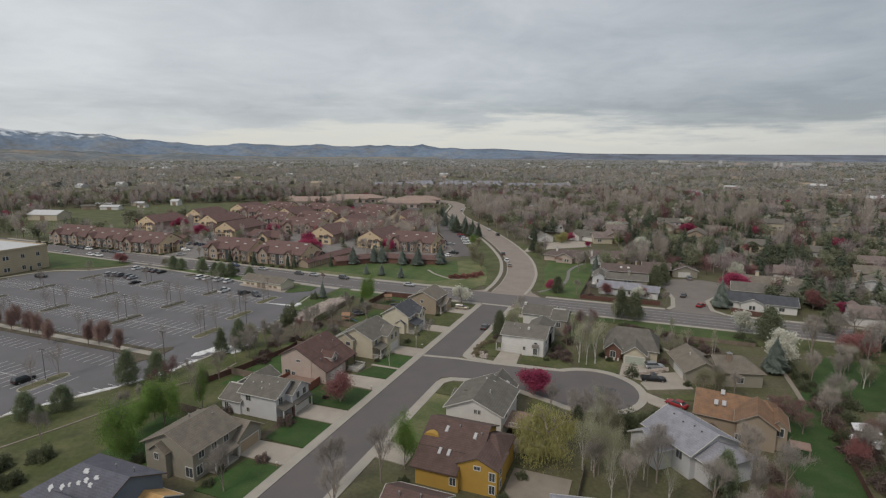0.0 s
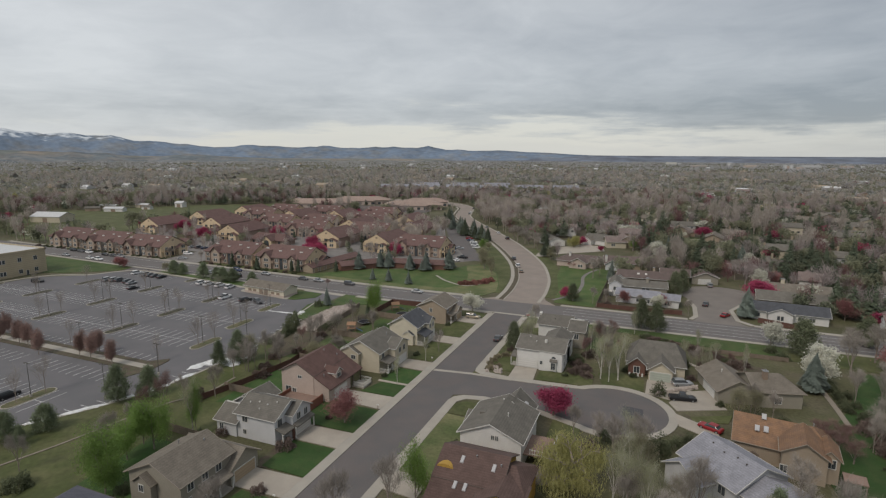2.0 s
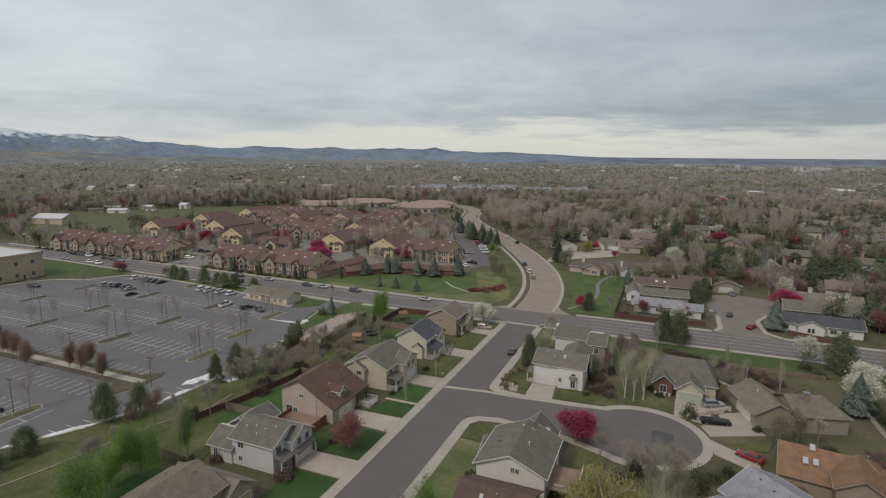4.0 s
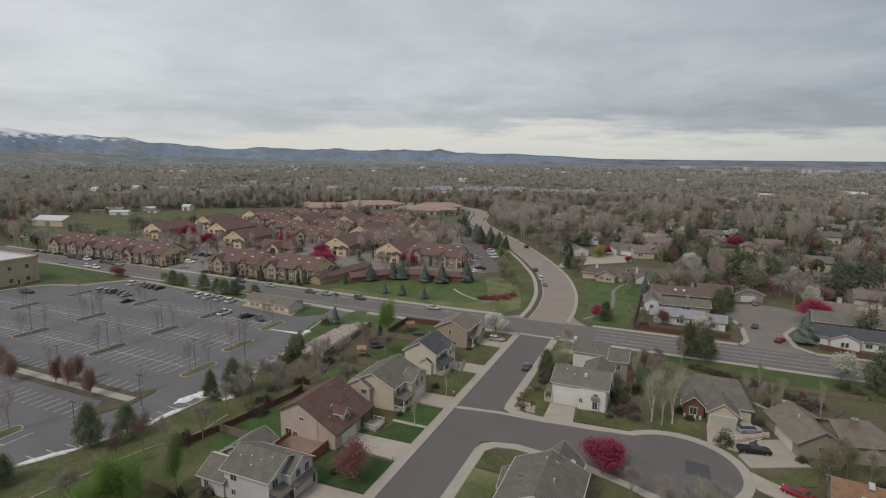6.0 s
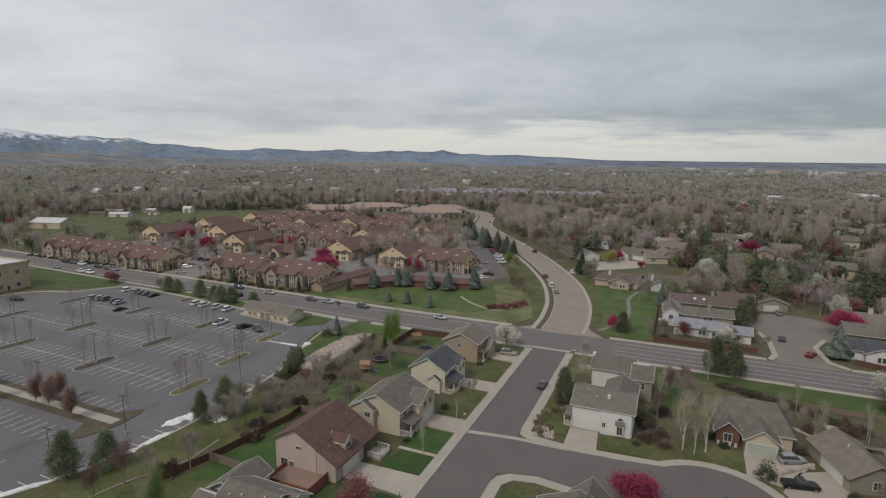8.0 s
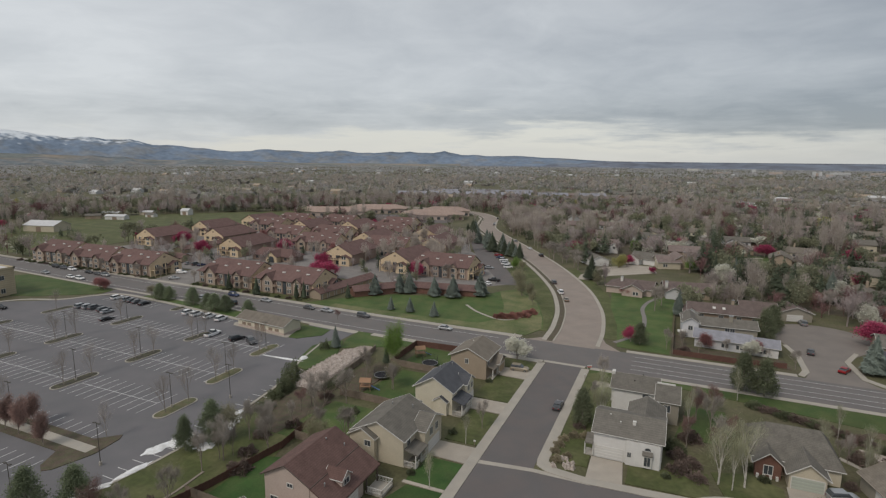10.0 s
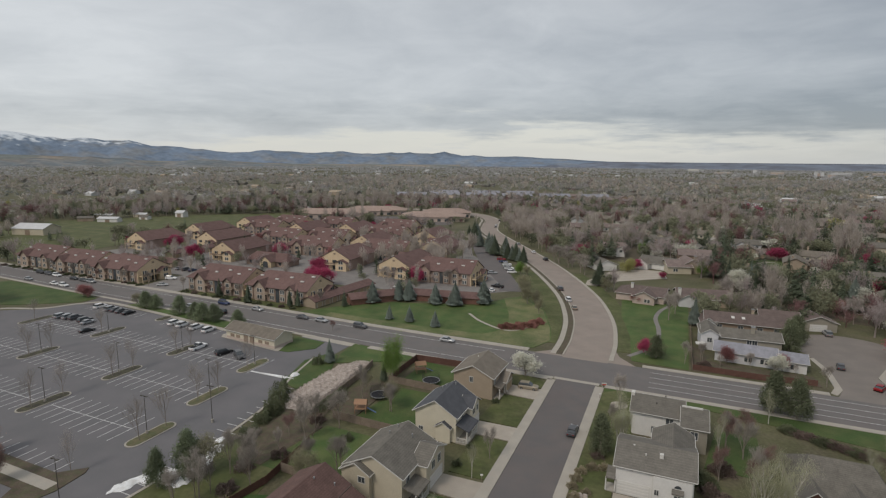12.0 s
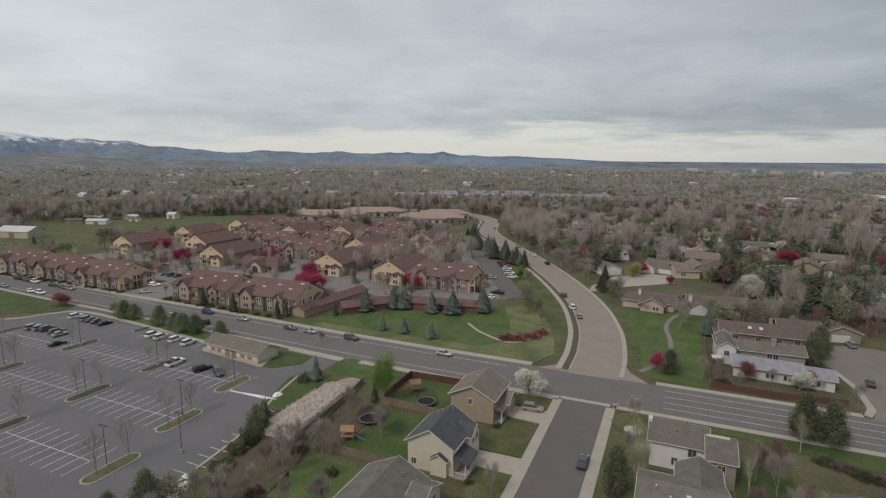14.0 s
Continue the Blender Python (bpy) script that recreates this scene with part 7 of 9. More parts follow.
for x, y, w, h in ((48.3, -48.6, 3.8, 3.4), (39, -74.5, 3.6, 3.4), (48.6, -75.6, 4.4, 4.4), (46.8, -77.6, 4.0, 4.8), (-61.8, -36.5, 4.6, 4.2), (-59.4, -40.2, 5.4, 4.6), (-57.2, -44.6, 5, 3.4), (-56.4, -49, 4.4, 2.4), (-65.6, -17.6, 3.6, 3.0)):
    bush(x, y, w, h)
for x, y, w, h in ((-15.6, -99.4, 4.2, 1.8), (64, -72, 3, 2), (-11, -112, 3, 1.4), (-45, -70, 4, 1.4)):
    bush(x, y, w, h, "shrub_red", "low dark red-brown leafless shrub")

for x, y, w, h in ((-52, -131, 6, 2.2), (-57, -138, 7, 2.4), (-48, -126, 5, 2.4), (-62, -143, 6, 2.2), (-45, -133, 5, 2.2), (-67, -127, 4, 1.6), (88.5, -44, 3, 1.6), (88, -39, 3, 1.6), (87.5, -34, 3, 1.6), (90, -78, 5, 2), (92, -86, 5, 2.2), (94, -72, 6, 2.4), (90, -92, 5, 2), (72, -54, 4, 1.6), (75, -58, 4, 1.8)):
    bush(x, y, w, h, "shrub", "untidy dull green shrub")
for i in range(15):  # tangled hedge behind the main road's verge
    u = i / 14
    bush(44.5 + 24 * u, -8.4 - 13.4 * u ** 1.2 + tree_rng.uniform(-0.5, 0.5), tree_rng.uniform(3.4, 4.4), tree_rng.uniform(0.9, 1.5), "shrub_red" if i % 3 else "shrub", "tangled dark brown hedge shrub" if i % 3 else "untidy dull green shrub")
for x, y, w, h in ((8.2, -48.4, 2.4, 1.0), (7.4, -45.6, 2.2, 1.0), (7.6, -43, 2.4, 1.1), (8.0, -40.4, 2.4, 1.0), (9.6, -38.4, 2.6, 1.1), (11.6, -37.6, 2.4, 1.0), (9.8, -46.4, 2.0, 0.8)):
    bush(x, y, w, h, "shrub_dry", "low straw-coloured ornamental grass clump")
for x, y, w, h in ((77, -7.5, 4, 2.2), (79, -12, 4, 2.2), (54.6, -27.7, 2.6, 2), (29, -43, 4.5, 1.6), (31, -40, 4, 1.4), (28.6, -38, 4, 1.6), (32, -44.5, 3.6, 1.2)):
    bush(x, y, w, h, "shrub" if w < 4.2 and x > 50 else "shrub_red", "untidy dull green shrub" if w < 4.2 and x > 50 else "tangled dark brown shrub")
for x, y, w, h in ((-14.4, -60.5, 2.0, 1.0), (-14.2, -63.4, 1.8, 0.9), (-12.9, -40.8, 1.8, 0.9), (-13, -47.2, 2.0, 1.0), (-14.6, -20, 2.0, 1.0), (-14.6, -121, 2.4, 1.2), (-15.4, -117.4, 2.0, 1.1), (-14.4, -83.6, 2.0, 1.0), (-14.6, -86.8, 1.6, 0.9), (13.4, -82, 2.0, 1.0), (13.2, -86.5, 2.2, 1.1), (27.4, -90, 2.4, 1.4), (28.4, -84, 2.0, 1.2), (15, -108.6, 2.2, 1.2), (33, -100, 2.4, 1.4), (31.6, -107, 2.4, 1.4),
                   ):
    bush(x, y, w, h, "shrub" if int(x * 3 + y) % 5 else "shrub_red", "rounded dull green garden shrub" if int(x * 3 + y) % 5 else "low dark red-brown leafless shrub")
for x, y, w, h in ((42.4, -40.2, 2.2, 1.0), (40.4, -37, 2.4, 1.2), (55.6, -36.5, 2.4, 1.2), (60.8, -49.5, 2.0, 1.2), (53.8, -69, 3.0, 2.0), (51.5, -71.5, 3.4, 2.4), (49.5, -74, 3.0, 2.2), (76.4, -72.6, 2.6, 1.4), (26.8, -46, 1.8, 0.9), (-30, -100, 3.0, 1.6), (-33.5, -103, 3.4, 1.8), (-29.6, -124, 3.4, 2.0), (-31, -120.5, 3.0, 1.8), (-36, -48, 3, 1.4), (-31, -64.5, 3, 1.4), (-27.4, -25, 2.6, 1.2)):
    bush(x, y, w, h, "shrub" if int(x * 3 + y) % 5 else "shrub_red", "rounded dull green garden shrub" if int(x * 3 + y) % 5 else "low dark red-brown leafless shrub")
for x, y, w, h in ((-29, 34.5, 5.5, 1.6), (-25.5, 36, 6, 1.8), (-22, 39.5, 6, 1.8), (-20.4, 44, 5.5, 1.6)):
    bush(x, y, w, h, "shrub_rust", "rusty red leafless shrub on the lawn")
for i in range(34):  # clipped shrubs before the apartment fronts
    x = -292 + i * 5.6 + tree_rng.uniform(-1, 1)
    if -191 < x < -167:
        continue
    y = 25.4 - 0.012 * (x + 195) if x < -180 else 24.4 - 0.03 * (x + 150)
    bush(x, y + tree_rng.uniform(-0.4, 0.4), tree_rng.uniform(2.6, 4.2), tree_rng.uniform(0.8, 1.3), "shrub" if i % 4 else "shrub_red", "low clipped dark green shrub" if i % 4 else "low dark red-brown leafless shrub")
BANK, YARD, CREEK = "trees on the bank by the car park", "garden trees", "trees along the greenway"
thicket(("bare", "bare", "budding", "bare", "olive"), -52, -43, -112, -62, 9, 6, 9, 1, BANK)
thicket(("bare", "bare", "birch"), -50, -40, -66, -48, 5, 5, 8, 2, BANK)
thicket(("bare", "bare", "olive"), -36, -28, -64, -22, 6, 5, 7.5, 3, YARD)
thicket(("bare", "birch", "birch", "olive"), 42, 50, -100, -78, 9, 7, 10.5, 4, YARD)
thicket(("bare", "bare", "budding"), 66, 80, -108, -88, 6, 7, 10, 5, YARD)
for i in range(26):  # tangled brush along the creek behind the greenway
    u = i / 25
    bush(87.8 + 2.6 * math.sin(i * 1.7) + 4 * u, -46 - 50 * u, 3.4 + 1.4 * ((i * 7) % 3) / 2, 1.8 + 0.8 * ((i * 5) % 4) / 3, "shrub_red" if i % 5 else "shrub", "tangled dark brown creekside brush" if i % 5 else "untidy dull green shrub")
thicket(("bare", "olive", "budding", "pine", "bare"), 88, 112, -100, -58, 34, 5, 9, 14, CREEK)
thicket(("olive", "bare", "bare", "birch"), 88, 112, -40, -16, 12, 6, 10, 16, CREEK)
thicket(("bare", "birch", "bare"), 44, 58, -104, -92, 9, 7, 10, 15, YARD)
thicket(("bare", "birch", "budding"), 29, 40, -38, -16, 10, 5, 9, 6, YARD)
thicket(("bare", "budding", "birch"), 52, 66, -28, -16, 8, 4, 7.5, 7, YARD)
thicket(("bare", "budding", "bare", "plum"), 84, 104, -84, -40, 14, 5, 9, 9, CREEK)
thicket(("bare", "plum", "bare"), 27, 56, 24, 30, 7, 3, 6, 13, "garden trees north of the main road")
for x, y, w, h in ((-46, -44, 4, 1.2), (-44, -58, 4, 1.4), (-55, -54, 5, 1.6), (-47, -64, 4, 1.6), (-56.5, -46, 4, 1.6), (-42, -75, 5, 2), (-47, -90, 5, 2.2), (37, -78, 4, 1.6), (42, -74, 4, 1.6), (60, -26, 5, 1.8), (66, -24, 5, 1.6), (88, -70, 6, 2), (92, -48, 7, 2.2), (72, -84, 5, 2), (30, 25, 4, 1.2), (10, -30, 4, 1.2), (10, -34, 3, 1.0), (28, -35, 5, 1.6), (31, -30, 5, 1.8)):
    bush(x, y, w, h, "shrub_red" if (x + y) % 3 < 1.4 else "shrub", "tangled leafless brown shrub" if (x + y) % 3 < 1.4 else "untidy dull green shrub")

# ---- woods and garden trees too many to count ----
def bare_crown(gen, n, spread):
    """A leafless crown, one metre high: limbs that fan out of the stem, thin twigs along and between them."""
    k = 15
    a, tilt = gen.uniform(0, 6.28, k), gen.uniform(0.08, 1.0, k) ** 0.7
    tip = np.stack([np.cos(a) * tilt * spread, np.sin(a) * tilt * spread, 0.98 - 0.36 * tilt ** 2 * gen.uniform(0.5, 1.3, k)], 1)
    root = np.stack([0 * a, 0 * a, gen.uniform(0.12, 0.36, k)], 1)
    b = gen.randint(0, k, n)
    t = gen.uniform(0.25, 1.0, (n, 1)) ** 0.75
    p = root[b] + (tip - root)[b] * t + gen.normal(size=(n, 3)) * (0.045, 0.045, 0.03) * (0.4 + t)
    way = (tip - root)[b] * 1.1 + gen.normal(size=(n, 3)) * 0.34 + (0, 0, 0.25)
    way /= np.linalg.norm(way, axis=1, keepdims=True)
    side = np.cross(way, gen.normal(size=(n, 3)))
    side /= np.linalg.norm(side, axis=1, keepdims=True)
    s = gen.uniform(0.07, 0.17, (n, 1)) * (0.9 if n > 600 else 1.0)
    fat = 0.045 if n > 600 else 0.06
    twigs = np.stack([p - side * s * fat, p + side * s * fat, p + way * s], 1)
    across = np.stack([-np.sin(a), np.cos(a), 0 * a], 1) * 0.008
    limb = np.stack([root - across, root + across, tip], 1)
    stem = np.array([[[-0.018, 0, 0], [0.018, 0, 0], [0, 0, 0.8]], [[0, -0.018, 0], [0, 0.018, 0], [0, 0, 0.8]]])
    return np.concatenate([twigs, limb, stem])


def clump(gen, kind, n):
    """A unit crown, one metre high and wide, of loose triangles with an uneven outline."""
    if kind == "conifer":
        return conifer_tris(gen, 1.0, 0.33, n)
    if kind in ("bare", "pale", "red"):
        return bare_crown(gen, n, 0.24 if kind == "pale" else 0.36)
    lobes = 7 if n > 60 else 5
    c = gen.normal(size=(lobes, 3))
    c /= np.linalg.norm(c, axis=1, keepdims=True)
    c = c * gen.uniform(0.5, 1.0, (lobes, 1)) * (0.3, 0.3, 0.24) + (0, 0, 0.6 if kind != "dark" else 0.5)
    k = gen.randint(0, lobes, n)
    d = gen.normal(size=(n, 3))
    d /= np.linalg.norm(d, axis=1, keepdims=True)
    p = c[k] + d * gen.uniform(0.2, 1.0, (n, 1)) ** 0.5 * gen.uniform(0.14, 0.24, lobes)[k][:, None]
    way = gen.normal(size=(n, 3)) * 0.7 + (p - (0, 0, 0.2)) * 1.3 + (0, 0, 0.3)
    way /= np.linalg.norm(way, axis=1, keepdims=True)
    side = np.cross(way, gen.normal(size=(n, 3)))
    side /= np.linalg.norm(side, axis=1, keepdims=True)
    thin = kind in ("bare", "pale", "red")
    if n <= 60:  # far crowns: leaves lie on the lobes
        way = np.cross(d, gen.normal(size=(n, 3)))
        way /= np.linalg.norm(way, axis=1, keepdims=True)
        side = np.cross(d, way)
    s = gen.uniform(0.06, 0.14, (n, 1)) * (0.72 if n > 600 else 1.0 if n > 60 else 1.7 if n > 30 else 2.1) * (1.3 if thin else 0.75)
    fat = 0.07 if thin else 0.42
    tris = np.stack([p - side * s * fat, p + side * s * fat, p + way * s], 1)
    p[:, 2] = np.maximum(p[:, 2], 0.05)
    a = gen.uniform(0, 6.28, 5)
    stem = np.array([[[-0.016, 0, 0], [0.016, 0, 0], [0, 0, 0.75]], [[0, -0.016, 0], [0, 0.016, 0], [0, 0, 0.75]]])
    branch = np.array([[[0, 0, 0.2], [0.012, 0, 0.23], [0.3 * math.cos(t), 0.3 * math.sin(t), 0.72]] for t in a])
    return np.concatenate([tris, stem, branch]) if n > 60 else tris


def in_field(x, y):
    odd = False
    for (ax, ay), (bx, by) in zip(FIELD, FIELD[1:] + FIELD[:1]):
        if (ay > y) != (by > y) and x < (bx - ax) * (y - ay) / (by - ay) + ax:
            odd = not odd
    return odd


def wooded(x, y):
    """Where garden and street trees may stand."""
    if -60 < x < 112 and y < 20 or x < -50 and y < 22 and x > -300:
        return False
    if -296 < x < -44 and 18 < y < 240 and x < -52 - (y - 60) * 0.3:
        return False
    if -480 < x < -288 and 38 < y < 324 and in_field(x, y):
        return False
    if -100 < x < 27 and y < 92:
        return False
    if 56 < x < 86 and 10 < y < 74 or 27 < x < 58 and y < 70 or 75 < x < 108 and 20 < y < 68:
        return False
    if -16 < x < 32 and 104 < y < 176 or 3 < x < 46 and 84 < y < 110:
        return False
    if -310 < x < -130 and 258 < y < 365:
        return False
    if -150 < x < 20 and 60 < y < 290:
        near = min(TAN, key=lambda p: (p.x - x) ** 2 + (p.y - y) ** 2)
        if x < near.x:
            return False
    return True


for x0, y0, x1, y1, n in ((-56, 146, -73, 170, 11), (-76, 168, -88, 188, 5), (-92, 190, -121, 246, 10)):
    for i in range(n):  # dark conifers in loose clumps between the drive and the tan road
        u = (i + tree_rng.uniform(-0.5, 0.5)) / (n - 1)
        tree("spruce" if i % 3 == 1 else "conifer", x0 + (x1 - x0) * u + tree_rng.uniform(-2.6, 2.6), y0 + (y1 - y0) * u + tree_rng.uniform(-2, 2), tree_rng.uniform(7.0, 11.5), tree_rng.uniform(0.95, 1.3), "conifers between drive and tan road")
for kind, x, y, h, w in (("crimson", -30.8, 188, 7.5, 1.7), ("crimson", 3.4, 154.6, 6.6, 1.3), ("lime", -0.6, 147, 9.5, 1.15), ("crimson", 15.6, 139.5, 3.6, 1.5), ("blossom", 27, 203, 9, 2.0), ("blossom", 46, 122, 11, 1.15), ("blossom", 86.2, 111, 10, 1.2), ("crimson", 73, 216, 9, 1.5), ("crimson", 112, 205, 10, 1.3),
                         ("green", 33, 150, 9, 1.1), ("conifer", -9.5, 111.2, 12, 1.15), ("olive", -5.2, 101, 6, 1.3), ("plum", 8, 86.5, 4.2, 1.6), ("bare", -22, 137.5, 10, 1.7), ("bare", -19, 131, 8, 1.6), ("bare", -36, 153, 11, 1.7), ("bare", -30, 147, 9, 1.6), ("bare", -40, 160, 10, 1.6), ("bare", 20, 67, 10, 1.3), ("bare", 22, 76, 9, 1.3), ("birch", 36, 101, 9, 0.9), ("bare", 40, 106, 9, 1.2),
                         ("green", -47.6, 119, 7, 1.3), ("olive", -43.5, 116, 6, 1.3), ("olive", -34, 75, 8.5, 1.3), ("olive", -37.5, 85, 8.5, 1.3), ("olive", -30.4, 67, 7.5, 1.2), ("spruce", 50.5, 126, 13, 0.85), ("spruce", 82.8, 110, 13, 0.95), ("plum", 70.2, 107.4, 7, 1.5), ("plum", 76, 101, 6, 1.4), ("budding", 92, 100, 8, 1.4), ("budding", 84, 88, 8, 1.5), ("plum", 93, 86, 6, 1.5), ("conifer", 8, 197, 12, 1.1), ("conifer", 5, 204, 11, 1.1), ("green", 3, 192, 10, 0.7)):
    tree(kind, x, y, h, w, "garden trees north of the main road")
for kind, x, y, h, w in (("crimson", -127, 61, 8.5, 1.3), ("plum", -152, 112, 8.0, 1.4), ("plum", -228, 140, 8, 1.4), ("bare", -200, 24, 7, 1.1), ("bare", -187, 26, 7, 1.2), ("bare", -225, 24.6, 7, 1.0), ("bare", -236, 25, 6.5, 1.0), ("bare", -256, 26.6, 7, 1.0), ("bare", -134, 24.5, 7, 1.0), ("bare", -165, 25, 7, 1.0), ("bare", -100, 30, 7, 1.1), ("budding", -143, 25, 6, 0.9), ("budding", -150, 24.6, 6, 0.9), ("conifer", -145, 25, 8, 0.7), ("budding", -218, 24.4, 6, 0.9), ("olive", -168, 44, 8, 1.2), ("bare", -98, 76, 8, 1.2), ("bare", -132, 94, 9, 1.2), ("bare", -96, 104, 9, 1.2), ("bare", -70, 82, 8, 1.2), ("budding", -104, 98, 8, 1.2)):
    tree(kind, x, y, h, w, "trees between the apartment buildings")
wood_rng = np.random.RandomState(21)
KIND_MIX = (("bare", 0.22, "wood_bare", "leafless grey-brown trees among the houses"), ("pale", 0.09, "wood_pale", "pale leafless cottonwoods"), ("olive", 0.18, "wood_olive", "trees in thin olive spring leaf"), ("red", 0.10, "wood_red", "maroon-brown leafless trees"), ("conifer", 0.24, "needle", "dark conifers among the houses"), ("dark", 0.20, "wood_dark", "rounded dull evergreen trees"), ("white", 0.035, "blossom", "white blossoming trees"), ("pink", 0.022, "crimson", "crimson blossoming trees"), ("lime", 0.0015, "wood_lime", "yellow-green spring trees"))
CLUMPS = {k: [clump(wood_rng, k, 390 if k in ("bare", "pale", "red") else 290 if k != "conifer" else 340) for _ in range(7)] for k, *_ in KIND_MIX}
LOW = {k: [clump(wood_rng, "leafy" if k in ("bare", "pale", "red") else k, 40) for _ in range(7)] for k, *_ in KIND_MIX}
FINE_CLUMPS = {k: [clump(wood_rng, k, 700) for _ in range(7)] for k, *_ in KIND_MIX}
TINY = {k: [clump(wood_rng, "leafy" if k in ("bare", "pale", "red") else k, 26) for _ in range(7)] for k, *_ in KIND_MIX}
GREEN = [(68, 200), (66, 190), (63, 180), (61, 170), (78, 204), (76, 194)]  # kept open by the park lawn
road_pts = np.array([(p.x, p.y) for p in [*FINE[::3], *TFINE[::3]]])
home_pts = np.array(HOMES + GREEN + [(x, y - d) for x, y, _, _ in PLAIN for d in (9, 18, 27)])


def scatter(count, near, far, power):
    out = []
    while len(out) < count:
        u = wood_rng.uniform(0, 1, 4000) ** power
        d = near + (far - near) * u
        a = np.radians(wood_rng.uniform(-68, 27, 4000))
        x, y = 30 + d * np.sin(a), -140 + d * np.cos(a)
        for px, py in zip(x, y):
            if not wooded(px, py):
                continue
            if ((road_pts - (px, py)) ** 2).sum(1).min() < 12**2:
                continue
            if py < 800 and ((home_pts - (px, py)) ** 2).sum(1).min() < 10.5**2:
                continue
            if far < 1000 and noise.noise(Vector((px * 0.02, py * 0.02, 9.0))) < -0.15 and wood_rng.uniform() < 0.5:
                continue
            if far > 1000 and noise.noise(Vector((px * 0.005, py * 0.0035, 2.0))) < -0.12 and wood_rng.uniform() < 0.8:
                continue
            out.append((px, py))
            if len(out) == count:
                break
    return np.array(out)


def plant(spots, store, lo, hi, label_tail, wide=(0.8, 1.15), mix=KIND_MIX):
    """Kinds follow slow drifts over the ground, so that conifers, pale cottonwoods and bare trees stand in groups."""
    share = np.array([k[1] for k in mix])
    pick = []
    for x, y in spots:
        drift = noise.noise(Vector((x * 0.011, y * 0.011, 4.0)))
        east = 1.7 if x > 40 + 0.12 * y and y < 500 else 1.0
        west = 0.45 if x < 10 + 0.1 * y and y < 500 else 1.0
        w = share if mix is not KIND_MIX else share * (1 - 0.8 * drift, 1 + 2.0 * drift, 1, 1 - drift, max(0.2, 1 - 2.0 * drift) * east * west, max(0.3, 1 - 1.2 * drift) * east * west, 1, 1, 1)
        w = np.maximum(w, 0)
        pick.append(wood_rng.choice(len(w), p=w / w.sum()))
    pick = np.array(pick)
    for i, (kind, _, mat, label) in enumerate(mix):
        mine = spots[pick == i]
        if not len(mine):
            continue
        pieces = []
        for x, y in mine:
            proto = (FINE_CLUMPS if store is CLUMPS and x > -40 and y < 175 else store)[kind][wood_rng.randint(7)]
            h = wood_rng.uniform(lo, hi) * {"white": 0.62, "pink": 0.6, "dark": 0.66, "pale": 1.25, "conifer": 1.08}.get(kind, 0.85)
            w = h * wood_rng.uniform(*wide) * {"pale": 0.72, "dark": 1.3, "white": 1.25, "pink": 1.3}.get(kind, 1.0)
            a = wood_rng.uniform(0, 6.28)
            c, s = math.cos(a), math.sin(a)
            q = proto @ np.array([[c * w, s * w, 0], [-s * w, c * w, 0], [0, 0, h]])
            pieces.append(q + (x, y, 0))
        tagged(new("woodland", triangles("woodland", np.concatenate(pieces), M[mat])), label + label_tail, "trees", kind="stuff")


plant(scatter(3300, 200, 720, 0.62), CLUMPS, 8.5, 16, " in the nearer streets", (0.85, 1.25))
# Woods from here outwards mostly take the haze-tinted crown colours
OUT_MIX = (("bare", 0.34, "haze_bare", "haze-tinted leafless grey-brown woods"), ("pale", 0.16, "wood_pale", "pale leafless cottonwoods"), ("olive", 0.27, "haze_olive", "trees in thin olive spring leaf"), ("conifer", 0.12, "haze_dark", "dark conifers"), ("dark", 0.11, "haze_dark", "rounded dull evergreens"), ("white", 0.015, "blossom", "white blossoming trees"), ("red", 0.015, "wood_red", "maroon-brown leafless trees"))
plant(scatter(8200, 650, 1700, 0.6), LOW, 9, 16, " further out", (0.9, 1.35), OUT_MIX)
FAR_MIX = (("bare", 0.52, "haze_grey", "haze-greyed leafless woods"), ("olive", 0.28, "haze_green", "haze-tinted grey-green woods"), ("conifer", 0.08, "haze_dark", "conifers"), ("dark", 0.12, "haze_dark", "dull evergreen woods"))
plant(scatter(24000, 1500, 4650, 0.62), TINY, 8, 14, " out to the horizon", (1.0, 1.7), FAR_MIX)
inside = np.array([(x, y) for x, y in zip(wood_rng.uniform(-285, -60, 1600), wood_rng.uniform(48, 235, 1600)) if x < -58 - (y - 60) * 0.3 and not by_apartment(x, y, 1.5)])[:330]
COURT_MIX = (("bare", 0.5, "wood_bare", "leafless trees"), ("pale", 0.2, "wood_pale", "pale leafless trees"), ("olive", 0.15, "wood_olive", "trees in thin olive leaf"), ("conifer", 0.15, "needle", "dark conifers"))
plant(inside[:190], CLUMPS, 6, 9.5, " between the apartment buildings", (0.7, 1.0), COURT_MIX)
field_edge = []
for (ax, ay), (bx, by), n in (((-478, 160), (-415, 250), 60), ((-415, 250), (-333, 324), 70), ((-378, 56), (-478, 150), 26)):
    for _ in range(n):
        u, v = wood_rng.uniform(), abs(wood_rng.normal()) * 14 + 3
        length = math.hypot(bx - ax, by - ay)
        field_edge.append((ax + (bx - ax) * u - (by - ay) / length * v, ay + (by - ay) * u + (bx - ax) / length * v * (1 if by > 200 or ax < -470 else -1)))
field_edge = np.array(field_edge)
plant(field_edge, CLUMPS, 7, 12, " along the pasture", (0.8, 1.15), COURT_MIX)
belt = np.array([(-318 - i * 1.9 + wood_rng.uniform(-1, 1), 76 + wood_rng.uniform(-3, 3) + i * 0.7) for i in range(26)])
GREEN_MIX = (("conifer", 0.5, "needle", "dark conifers"), ("dark", 0.3, "wood_dark", "dull evergreens"), ("olive", 0.2, "wood_olive", "olive trees"))
